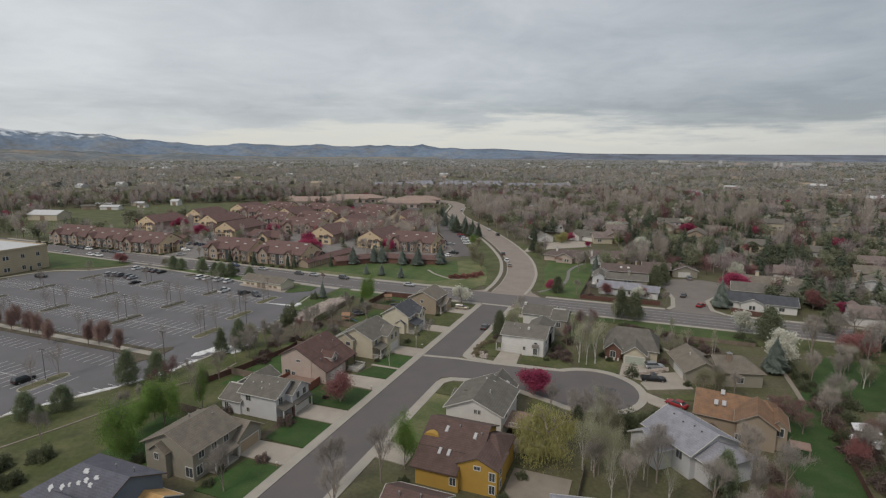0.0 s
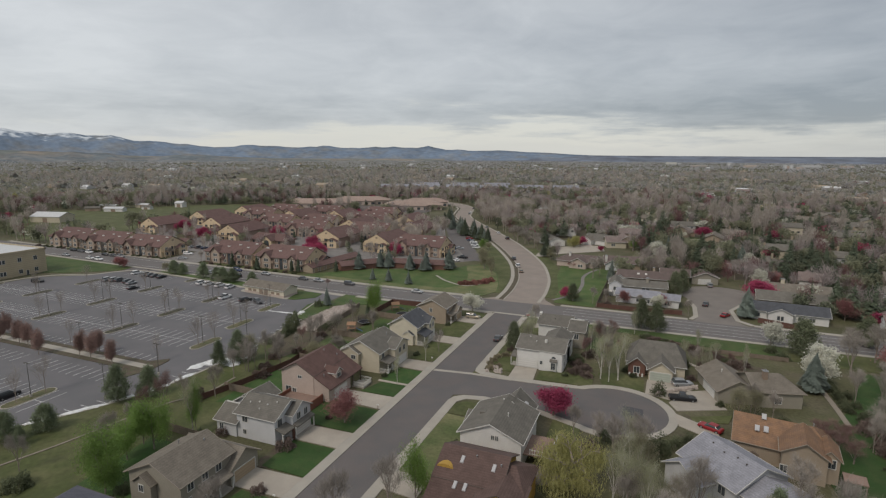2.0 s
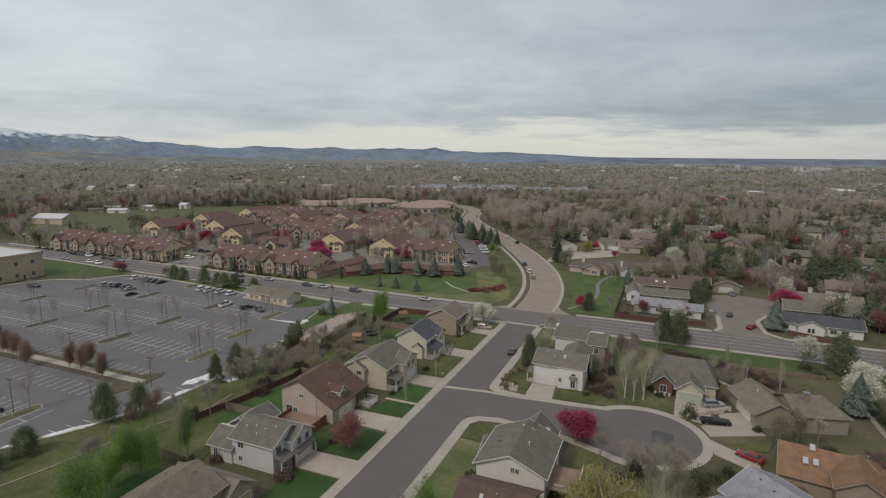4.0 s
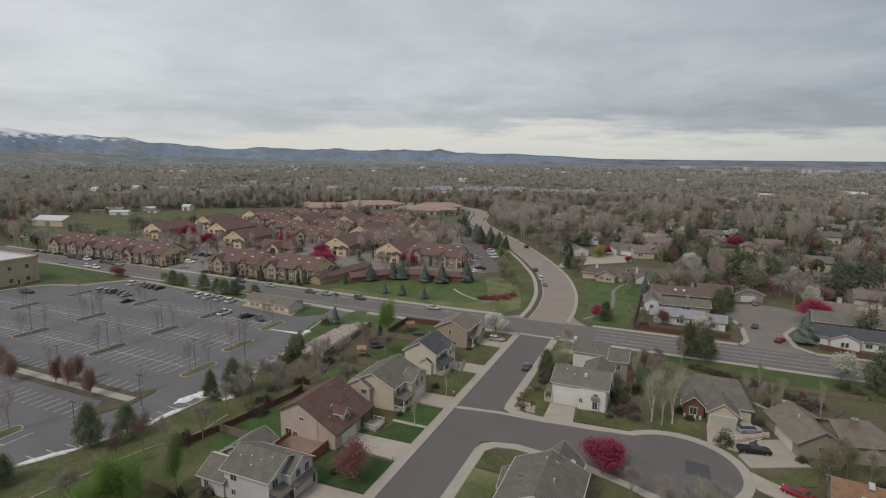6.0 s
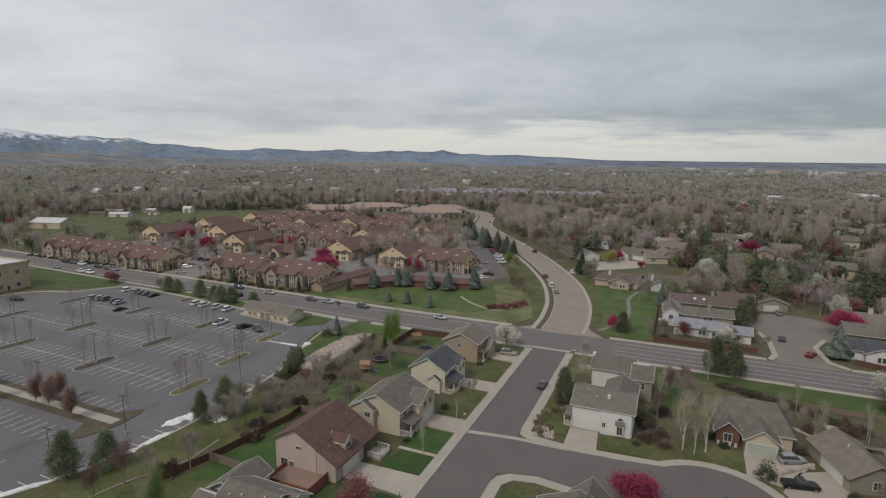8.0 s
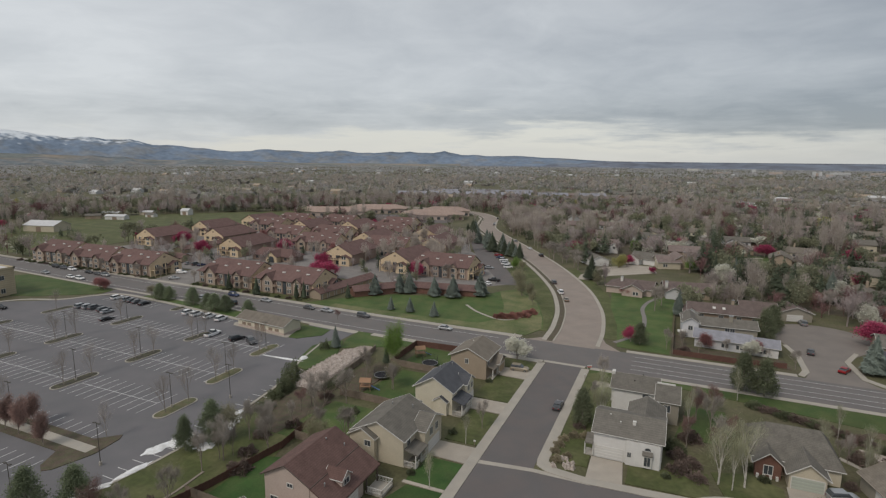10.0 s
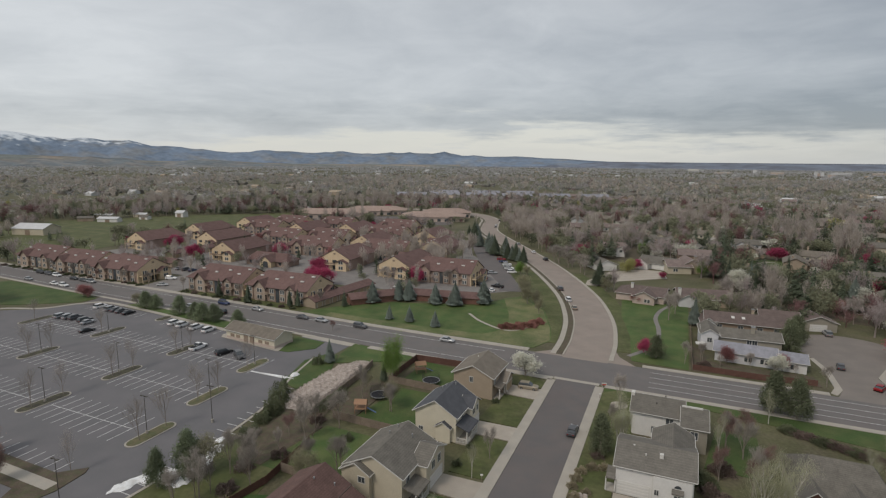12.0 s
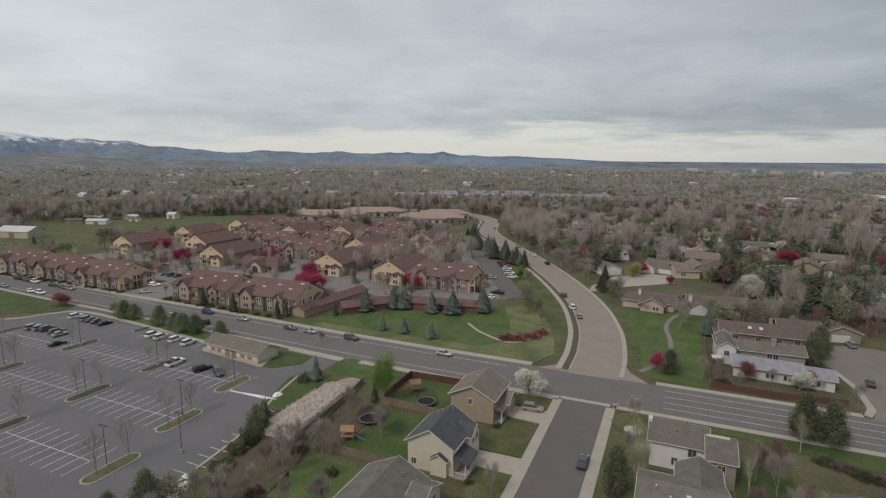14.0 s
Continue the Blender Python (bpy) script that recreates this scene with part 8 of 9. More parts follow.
plant(belt, CLUMPS, 5, 7, " in a shelter belt by the pasture", (0.8, 1.1), GREEN_MIX)


def strewn(x0, x1, y0, y1, n):
    return np.array([(x, y) for x, y in zip(wood_rng.uniform(x0, x1, n), wood_rng.uniform(y0, y1, n)) if ((home_pts - (x, y)) ** 2).sum(1).min() > 10**2 and ((road_pts - (x, y)) ** 2).sum(1).min() > 11**2 and not (-18 < x < 32 and 104 < y < 176) and not (2 < x < 44 and 84 < y < 112)])


plant(strewn(92, 150, -14, 6, 26), CLUMPS, 7, 12, " along the greenway")
plant(strewn(92, 170, 26, 62, 44), CLUMPS, 8, 13, " behind the side court")
plant(strewn(28, 60, 70, 92, 24), CLUMPS, 7, 12, " behind the northern houses")
PALE_MIX = (("pale", 0.8, "wood_pale", "tall pale leafless cottonwoods"), ("bare", 0.2, "wood_bare", "leafless trees"))
plant(strewn(-108, -64, 222, 345, 92), CLUMPS, 9, 12.5, " in a grove by the tan road", (1.1, 1.5), PALE_MIX)
plant(strewn(-150, -112, 372, 430, 26), CLUMPS, 8, 12, " where the tan road turns", (0.9, 1.2), GREEN_MIX)
plant(strewn(-18, 6, 238, 256, 9), CLUMPS, 14, 18, " in a grove beyond the northern houses", (0.9, 1.2), PALE_MIX)
plant(strewn(-42, 34, 112, 250, 56), CLUMPS, 5, 9, " beside the tan road", (0.9, 1.3))
plant(strewn(50, 92, 110, 150, 30), CLUMPS, 12, 17, " behind the side court houses", (0.9, 1.2), GREEN_MIX)
plant(strewn(50, 230, 170, 460, 30), CLUMPS, 15, 20, " standing tall over the northern streets", (0.8, 1.0), PALE_MIX)
plant(strewn(30, 240, 150, 460, 44), CLUMPS, 11, 16, " dotted through the northern streets", (0.8, 1.0), GREEN_MIX)
RED_MIX = (("red", 0.5, "wood_red", "maroon-brown leafless trees"), ("bare", 0.3, "wood_bare", "leafless trees"), ("dark", 0.2, "wood_dark", "dull evergreens"))
plant(strewn(74, 128, 72, 112, 46), CLUMPS, 6, 10, " in the gardens behind the side court", (1.0, 1.4), RED_MIX)
plant(strewn(10, 190, 165, 420, 90), CLUMPS, 11, 17, " shading the northern streets", (1.0, 1.4))
plant(strewn(-300, -140, 262, 360, 60), CLUMPS, 5, 8, " round the shopping centre")
plant(strewn(84, 235, 66, 240, 150), CLUMPS, 9, 15, " in the wooded eastern gardens", (0.9, 1.25), GREEN_MIX)
plant(strewn(40, 120, 100, 330, 60), CLUMPS, 9, 14, " in the wooded northern gardens", (0.8, 1.1), GREEN_MIX)
plant(strewn(-345, -75, 545, 605, 46), CLUMPS, 6, 10, " before the distant town houses")
plant(strewn(-345, -75, 610, 680, 60), CLUMPS, 9, 13, " round the distant town houses")
plant(strewn(-62, -46, 186, 225, 10), CLUMPS, 8, 12, " on the far side of the tan road", (0.9, 1.2), PALE_MIX)
court = np.array([(x, y) for x, y in zip(wood_rng.uniform(-172, -86, 400), wood_rng.uniform(98, 176, 400)) if not by_apartment(x, y, 1.0)])[:64]
plant(court, CLUMPS, 7.5, 10.5, " in the apartment courts", (1.1, 1.4), PALE_MIX)

# ---- vehicles ----
def hull(g, sections):
    """A body from cross-sections along x: (x, half width, z low, z high, top inset)."""
    loops = []
    for x, w, z0, z1, i in sections:
        loops.append([(x, -w, z0), (x, w, z0), (x, w, z0 + (z1 - z0) * 0.7), (x, w - i, z1), (x, -w + i, z1), (x, -w, z0 + (z1 - z0) * 0.7)])
    k = len(g.v)
    for lp in loops:
        g.v += lp
    for a in range(len(loops) - 1):
        for i in range(6):
            p, q = k + a * 6 + i, k + a * 6 + (i + 1) % 6
            g.f.append((p, q, q + 6, p + 6))
    g.f.append(tuple(k + i for i in range(5, -1, -1)))
    g.f.append(tuple(k + (len(loops) - 1) * 6 + i for i in range(6)))
    return g


def vehicle(kind, paint, label):
    car = thing("pickup_truck" if kind == "pickup" else "car", 0, 0, label=label, category="car", group="parked vehicles")
    L, W, H = {"sedan": (2.35, 0.9, 0.92), "suv": (2.4, 0.96, 1.1), "pickup": (2.85, 1.0, 1.08)}[kind]
    top = {"sedan": 1.45, "suv": 1.78, "pickup": 1.85}[kind]
    body = hull(Solid(), [(-L, W * 0.86, 0.42, H - 0.1, 0.12), (-L + 0.25, W, 0.3, H, 0.1), (0, W, 0.28, H + 0.02, 0.1), (L - 0.5, W, 0.3, H - 0.08, 0.14), (L, W * 0.82, 0.4, H - 0.28, 0.2)])
    part("body", body, PAINT[paint], car)
    c0, c1 = {"sedan": (-1.75, 1.0), "suv": (-2.3, 1.05), "pickup": (-0.75, 1.25)}[kind]
    cab = hull(Solid(), [(c0, W * 0.9, H - 0.05, H, 0.1), (c0 + (0.6 if kind == "sedan" else 0.2), W * 0.86, H - 0.05, top - 0.06, 0.12), (c0 + 1.1, W * 0.86, H - 0.05, top, 0.14), (c1 - 0.75, W * 0.86, H - 0.05, top - 0.03, 0.14), (c1, W * 0.88, H - 0.05, H, 0.1)])
    part("cabin_glass", cab, M["glass"], car, "dark glazed cabin")
    part("roof", hull(Solid(), [(c0 + 0.35, W * 0.74, top - 0.08, top + 0.0, 0.1), (c0 + 1.0, W * 0.76, top - 0.06, top + 0.03, 0.1), (c1 - 0.8, W * 0.74, top - 0.07, top + 0.01, 0.1)]), PAINT[paint], car)
    if kind == "pickup":
        part("bed", Solid().box(-L + 0.15, -0.85, -W + 0.14, W - 0.14, H - 0.02, H + 0.03), M["tyre"], car, "dark load bed")
    for x in (-L + 0.85, L - 0.9):
        for y in (-W + 0.06, W - 0.06):
            wheel = part("wheel", Solid().rod((0, -0.11, 0), (0, 0.11, 0), 0.34, 0.34, 14), M["tyre"], car, at=pose(x, y, 0.34))
            part("rim", Solid().rod((0, -0.125, 0), (0, 0.125, 0), 0.2, 0.2, 10), M["steel"], wheel)
    for y in (-W * 0.62, W * 0.62):
        part("headlight", Solid().box(L - 0.12, L + 0.01, y - 0.18, y + 0.18, 0.55, 0.7), M["lamp_clear"], car)
        part("tail_light", Solid().box(-L - 0.01, -L + 0.1, y - 0.16, y + 0.16, 0.6, 0.8), M["lamp_red"], car)
    return car


FLEET = {}


def park(kind, paint, x, y, turn, note=""):
    names = {"sedan": "saloon car", "suv": "estate car", "pickup": "pickup truck"}
    shades = {"white": "white", "black": "black", "silver": "silver", "grey": "dark grey", "blue": "dark blue", "red": "red", "tan": "beige"}
    label = f"{shades[paint]} {names[kind]} parked {note or 'in a car park stall'}"
    key = (kind, paint)
    if key not in FLEET:
        FLEET[key] = vehicle(kind, paint, label)
        FLEET[key].matrix_basis = pose(x, y, ROAD, 0, 0, turn)
        return FLEET[key]
    return tagged(copy_thing(FLEET[key], pose(x, y, ROAD, 0, 0, turn)), label)


for kind, paint, x, y, a in (("pickup", "white", -104.5, -22.2, 92), ("suv", "black", -94.4, -22.4, 70), ("suv", "grey", -88.6, -22.6, -30), ("suv", "white", -130.4, -8.4, 90), ("suv", "white", -126.2, -8.8, 90), ("suv", "white", -120.2, -8.8, 90), ("suv", "white", -114.4, -9.2, 92), ("suv", "white", -172, -5.4, 90), ("suv", "silver", -165.6, -5.8, 90), ("sedan", "grey", -162.8, -5.8, 90), ("sedan", "grey", -159.6, -6.2, 90), ("sedan", "black", -155.4, -6.6, 90),
                          ("suv", "silver", -172.0, -19.2, 90), ("suv", "silver", -168.8, -18.6, 90), ("suv", "grey", -166.0, -18.2, 90), ("suv", "grey", -160.2, -18.8, 90), ("sedan", "silver", -157.2, -19.8, 90), ("sedan", "black", -148.8, -25.6, 80), ("suv", "black", -196, -33, 20), ("suv", "black", -86.4, -106, 90)):
    park(kind, paint, x, y, a)
for kind, paint, x, y, a in (("suv", "black", -256.5, 22.6, -4), ("suv", "grey", -249.2, 22.0, -4), ("suv", "white", -242.4, 21.6, -4), ("sedan", "black", -228.4, 20.6, -4), ("sedan", "grey", -221.4, 20.2, -3), ("suv", "silver", -215.4, 19.8, -3), ("sedan", "white", -225.8, 10.6, -3), ("suv", "white", -218.8, 10.2, -3), ("sedan", "silver", -246, 11.6, -4), ("sedan", "silver", -182, 28.8, 30), ("suv", "white", -189.5, 39.4, 25),
                          ("suv", "blue", -134.8, 17.2, -4), ("sedan", "silver", -117.6, 16.2, -4), ("suv", "black", -126.4, 7.6, 175), ("sedan", "silver", -142.4, 8.8, -4), ("sedan", "grey", -96.2, 14.8, -3), ("sedan", "silver", -88.2, 14.6, -3), ("suv", "grey", -72.6, 14.4, -3), ("sedan", "silver", -41.2, 13.8, -1)):
    park(kind, paint, x, y, a, "along the main road kerb")
park("sedan", "grey", 3.9, -26.8, 90, "along the street kerb")
park("suv", "white", -17.0, 78.5, 112, "along the tan road kerb")
park("sedan", "tan", -12.6, 67.5, 108, "along the tan road kerb")
park("suv", "grey", -23.6, 95.4, 116, "along the tan road kerb")
for x, y, a, kind, paint in ((-45.2, 161.5, 121, "suv", "black"), (-57.4, 183, 122, "sedan", "white"), (-74.4, 210, 122, "sedan", "silver"), (-117, 292, 108, "suv", "silver"), (-119.6, 303, 106, "sedan", "white"), (-128.6, 338, 106, "suv", "grey")):
    park(kind, paint, x, y, a, "along the tan road kerb")
park("pickup", "black", -49.4, 88.4, 170, "beside the apartments")
park("suv", "silver", 53.4, -41.0, 20, "beside the sage garage")
park("pickup", "black", 53.2, -49.4, 12, "on a concrete drive")
park("sedan", "red", 58.0, -61.6, 152, "on a concrete drive")
park("sedan", "grey", 63.4, 38.2, 80, "on the side court")
park("sedan", "red", 68.6, 25.4, 60, "on the side court")
park("suv", "silver", 67, 70.5, 95, "before a garage")
park("suv", "tan", -9.8, -9.6, 5, "on a front drive")
for i, (x, y) in enumerate(((-72, 118), (-70, 124), (-67, 116), (-64, 112), (-62, 106), (-60.5, 101), (-58, 88), (-50, 80.5), (-205, 57), (-200, 57), (-196, 57), (-185, 58), (-140, 62), (-136, 62), (-88, 66), (-84, 66), (-80, 67))):
    park(("suv", "sedan", "sedan")[i % 3], ("white", "silver", "grey", "blue", "white", "red", "black")[i % 7], x, y, 150 if i < 8 else 90, "beside the apartments")
for i, (x, y) in enumerate(((-52.4, 120.5), (-54.2, 124.5), (-56.2, 128.6), (-58.6, 133.6), (-60.4, 138.4), (-64.6, 145.4), (-67.6, 151.4), (-60.6, 114.8))):
    park(("suv", "sedan")[i % 2], ("white", "grey", "white", "silver", "white", "blue", "red", "silver")[i], x, y, 20, "along the apartments' drive")


# ---- gardens, drives, fences, lamps and other small things ----
for name, pts in (("drive", [(-16.4, -112.2), (-6.9, -111.8), (-6.9, -106.2), (-16.4, -106.6)]), ("drive", [(-16.3, -96.2), (-6.9, -96.0), (-6.9, -90.2), (-16.3, -90.6)]), ("drive", [(-18.6, -78.6), (-6.9, -79.2), (-6.9, -73.0), (-18.6, -73.4)]), ("drive", [(-15.6, -56.4), (-6.9, -56.6), (-6.9, -50.8), (-15.6, -51.0)]),
                  ("drive", [(-15.0, -35.4), (-6.9, -35.4), (-6.9, -29.8), (-15.0, -30.0)]), ("drive", [(-14.0, -14.6), (-6.9, -15.0), (-6.9, -8.8), (-14.0, -9.2)]), ("drive", [(13.9, -51.9), (20.0, -51.7), (19.4, -44.4), (13.8, -44.4)]), ("drive", [(45.4, -49.0), (50.6, -50.4), (56.0, -42.0), (52.0, -40.6), (45.6, -40.6)]),
                  ("drive", [(51.6, -57.0), (52.2, -62.4), (59.4, -66.6), (59.4, -62.0)]), ("drive", [(50.4, -52.0), (52.0, -55.6), (62.0, -51.0), (58.6, -42.0), (54.0, -44.4)]), ("drive", [(6.9, -103.6), (13.0, -104.0), (13.0, -98.4), (6.9, -98.0)])):
    setting(name, Solid().prism(pts, -0.05, 0.165), M["drive"], "pale concrete driveway between lawns", "driveway")
for pts in ([(-15.8, -105.8), (-6.95, -105.8), (-6.95, -96.4), (-16.0, -96.6), (-16.0, -99.6)], [(-15.8, -123), (-6.95, -123), (-6.95, -112.6), (-14, -112.6)], [(-20.0, -89.9), (-6.95, -89.9), (-6.95, -79.8), (-20.0, -79.8)], [(-15.4, -72.8), (-6.95, -72.6), (-6.95, -66.4), (-13.5, -66.6)], [(-14.2, -65.6), (-6.95, -65.4), (-6.95, -57.2), (-14.8, -57.2)],
            ):
    lawn("front_lawn", pts, "turf", "trimmed green front lawn", 0.135)
for pts in ([(6.95, -75.0), (13.8, -75.0), (13.4, -68.6), (9.0, -68.6), (6.95, -70.6)], [(20.4, -50.9), (33.5, -50.2), (33.5, -42), (27.6, -43.6), (20.4, -45.0)],
            [(28.2, -68.6), (34, -70), (34, -82), (28.2, -82)], [(36, -49), (45, -48.2), (45, -41.6), (40, -39), (34, -41)], [(54.4, -57.4), (62.8, -53.4), (61.6, -57.6), (55.2, -59.8)]):
    lawn("front_lawn", pts, "turf" if pts[0][0] < 6 else "meadow", "trimmed green front lawn", 0.135)
for pts in ([(-13.8, -49.8), (-6.95, -49.8), (-6.95, -36.0), (-13.2, -36.0)], [(-15.6, -29.4), (-6.95, -29.4), (-6.95, -15.4), (-14.6, -15.2)], [(-15.4, -8.4), (-6.95, -8.2), (-6.95, -4.4), (-10.5, -2.2), (-16, -2.2)], [(6.95, -48.6), (13.6, -48.6), (13.6, -31), (15.0, -24), (14.6, -6), (24, -3.6), (24, -1.9), (10, -2.0), (6.95, -4.2)]):
    lawn("front_lawn", pts, "meadow", "thin olive-green front lawn", 0.128)
for pts in ([(-40, -122), (-28.6, -122), (-28.6, -106), (-42, -106)], [(-42, -90), (-30, -86), (-32, -66), (-42, -70)], [(-45, -62), (-28.4, -62), (-28.4, -45), (-43, -45)], [(-40, -40), (-25.4, -40), (-25.4, -22), (-38, -22)], [(-40, -17), (-26, -18), (-26, -6), (-40, -4)], [(28, -30), (38, -30), (38, -14), (30.5, -14)]):
    lawn("back_garden", pts, "turf" if pts[0][1] < -80 else "lawn", "green grassed garden", 0.11)
for layer, pts in enumerate(([(-17.6, -106.6), (-14.6, -106), (-13.6, -99), (-17.5, -98.6)], [(-50.5, -62), (-45.4, -62), (-43.6, -46), (-50, -36), (-58, -40), (-53, -60)], [(52, -60), (53.4, -56.4), (55, -57.6), (54.8, -60.4)], [(-52, -36), (-40, -42), (-40, -22), (-46, -20)], [(58, -30), (68, -20), (74, -22), (66, -34)], [(33, 20), (56, 21), (55.5, 28), (31, 29)], [(26.5, 19.6), (32.8, 20), (30.8, 29.2), (30, 40), (26.5, 40)])):
    setting("garden_bed", Solid().prism(pts, -0.05, 0.115 + 0.0045 * layer), M["mulch"], "brown mulch garden bed", "garden bed")


lawn("street_verge", [(6.95, -98), (13, -98), (13.2, -90), (13.6, -76), (6.95, -75.4)], "verge", "patchy olive grass beside the street", 0.13)
setting("patio", Solid().prism([(28.2, -93), (34.5, -92), (34.5, -86), (31.6, -85.6), (28.2, -88)][::-1], -0.05, 0.14), M["patio"], "taupe paved patio behind a house", "patio")
setting("front_walk", Solid().box(-14.6, -6.95, -66.25, -65.5, -0.05, 0.15), M["drive"], "narrow concrete walk to the front door", "pavement")


def fence(pts, h=1.8, mat="wood", label="weathered grey-brown board fence"):
    """A close-boarded fence along plan points."""
    x0, y0 = pts[0]
    f = thing("fence", x0, y0, 0, 0, label, "fence", "garden fences")
    for (ax, ay), (bx, by) in zip(pts, pts[1:]):
        length = math.hypot(bx - ax, by - ay)
        n = max(1, int(round(length / 2.4)))
        ang = math.degrees(math.atan2(by - ay, bx - ax))
        for i in range(n):
            w = length / n
            key = ("fence", mat, round(w, 1), h)
            if key not in FITTING:
                k = int(w / 0.3)
                tops = []
                for j in range(k):
                    z = h + 0.04 * ((j * 7) % 3 - 1)
                    tops += [(j * w / k, z), ((j + 1) * w / k, z)]
                loop = [(0, 0.04), (w, 0.04), *reversed(tops)]
                g = Solid().hexa([(a_, -0.02, b_) for a_, b_ in loop], [(a_, 0.02, b_) for a_, b_ in loop])
                FITTING[key] = (mesh_of("panel", g, M[mat]), mesh_of("post", Solid().box(-0.05, 0.05, -0.05, 0.08, -0.1, h + 0.05), M[mat]))
            panel, post = FITTING[key]
            m = pose(ax - x0 + (bx - ax) * i / n, ay - y0 + (by - ay) * i / n, 0, 0, 0, ang)
            part("panel", panel, None, f, at=m)
            part("post", post, None, f, at=m)
    return f


def rail_fence(pts, h=0.8, label="low weathered post and rail fence", mat="wood", group="garden fences"):
    x0, y0 = pts[0]
    f = thing("fence", x0, y0, 0, 0, label, "fence", group)
    for (ax, ay), (bx, by) in zip(pts, pts[1:]):
        n = max(1, int(math.hypot(bx - ax, by - ay) / 3.0))
        for i in range(n):
            p, q = [(ax + (bx - ax) * k / n - x0, ay + (by - ay) * k / n - y0) for k in (i, i + 1)]
            part("post", Solid().box(p[0] - 0.06, p[0] + 0.06, p[1] - 0.06, p[1] + 0.06, -0.1, h + 0.1), M[mat], f)
            for z in (h * 0.5, h):
                part("rail", Solid().beam((*p, z), (*q, z), 0.06, 0.1), M[mat], f)
    return f


setting("bank_edging", ribbon(Solid(), curve([(-70, -160), (-62, -136), (-57.6, -122.4), (-55.2, -114), (-53.3, -104), (-51.2, -95), (-47.4, -87), (-47.6, -78)], 6), -0.22, 0.22, 0, 0.2), M["patio"], "narrow pale edging along the grass bank", "edging")
setting("greenway_strip", ribbon(Solid(), curve([(83.5, -31), (83.9, -40), (84.1, -49.5)], 6), -0.55, 0.55, 0, 0.13), M["patio"], "pale gravel strip along the greenway hedge", "pavement")
for i in range(8):
    bush(85.7 + 0.05 * i, -27.5 - 2.1 * i, 2.6, 1.3, "shrub", "dark clipped hedge shrub along the greenway")
fence([(-46, -92), (-43, -81), (-40.5, -66), (-42, -52)], 1.5, "wall_redwood", "dark red-brown board fence")
rail_fence([(-43, -50), (-46, -42), (-49, -30), (-51, -23)])
fence([(-42.5, -18), (-42.7, -4.2), (-24, -3.4)], 1.8, "wall_redwood", "dark red-brown board fence")
fence([(-42.5, -20), (-25.6, -20.6)])
fence([(-40.6, -62), (-28.6, -62.4)])
fence([(-44, -41.6), (-25.4, -42)])
fence([(-45, -84), (-32, -84.5)])
fence([(-48, -102.6), (-33, -103.4)])
fence([(27, 20.4), (42, 20.0), (55, 21.5)], 1.6, "wall_redwood", "dark red-brown board fence")
fence([(26.8, 20.5), (26.9, 60)], 1.7)
fence([(87.0, -54), (86.2, -70), (85.4, -86), (84.6, -112)], 1.5, "wall_redwood", "dark brown board fence along the greenway")
fence([(58, -20), (64, -14), (80, -14)], 1.2)
fence([(42.5, -94), (42.5, -108)], 1.7)

# bed of pale rock beside the car park
def rock_bed():
    bed = thing("rock_bed", -55, -26, 0, 0, "bank covered with pale river rock behind a low timber edging", "rock bed")
    g, rs = Solid(), random.Random(3)
    rows = 28

    def edge(v):
        """West and east edge of the bank, and the height of its crown, from the south end (0) to the north end (1)."""
        y = -16.4 + 31.4 * v
        west = -4.6 - 1.0 * math.sin(v * 3.0) + 5.4 * max(0, v - 0.82) / 0.18 * 0.55 + 3.0 * max(0, 0.14 - v) / 0.14
        east = 5.9 - 2.2 * v - 1.2 * max(0, v - 0.85) / 0.15
        return y, west, east, 1.5 * min(1, v * 5 + 0.35, (1 - v) * 5 + 0.2)

    def rise(u, v):
        y, w, e, top = edge(v)
        return max(0.05, top * min(1.0, 0.12 + u * 1.25) + 0.16 * noise.noise(Vector((u * 5, y * 0.5, 3.0))))

    mound, n = Solid(), 9
    for i in range(rows + 1):
        y, w, e, top = edge(i / rows)
        for j in range(n + 1):
            u = j / n
            mound.v.append((w + (e - w) * u, y, -0.1 if j in (0, n) else rise(u, i / rows)))
    for i in range(rows):
        for j in range(n):
            k = i * (n + 1) + j
            mound.f.append((k, k + 1, k + n + 2, k + n + 1))
    part("gravel", mound, M["rock"], bed)
    for _ in range(1500):
        v, u = rs.random(), rs.uniform(0.03, 0.95)
        y, w, e, top = edge(v)
        x, r = w + (e - w) * u, rs.choice((0.09, 0.12, 0.15, 0.2, 0.26)) * rs.uniform(0.8, 1.2)
        z = rise(u, v)
        g.box(x - r, x + r * rs.uniform(0.6, 1), y - r * rs.uniform(0.6, 1), y + r, z - 0.15, z + r * rs.uniform(0.4, 0.9), r * 0.38)
    tagged(part("river_rock", g, M["rock"], bed), kind="stuff")
    for v0, v1 in ((0.02, 0.25), (0.25, 0.5), (0.5, 0.75), (0.75, 0.97)):
        (ya, _, ea, ta), (yb, _, eb, tb) = edge(v0), edge(v1)
        part("edging", Solid().beam((ea + 0.1, ya, 1.55), (eb + 0.1, yb, 1.55), 0.22, 1.6), M["wood"], bed)


rock_bed()


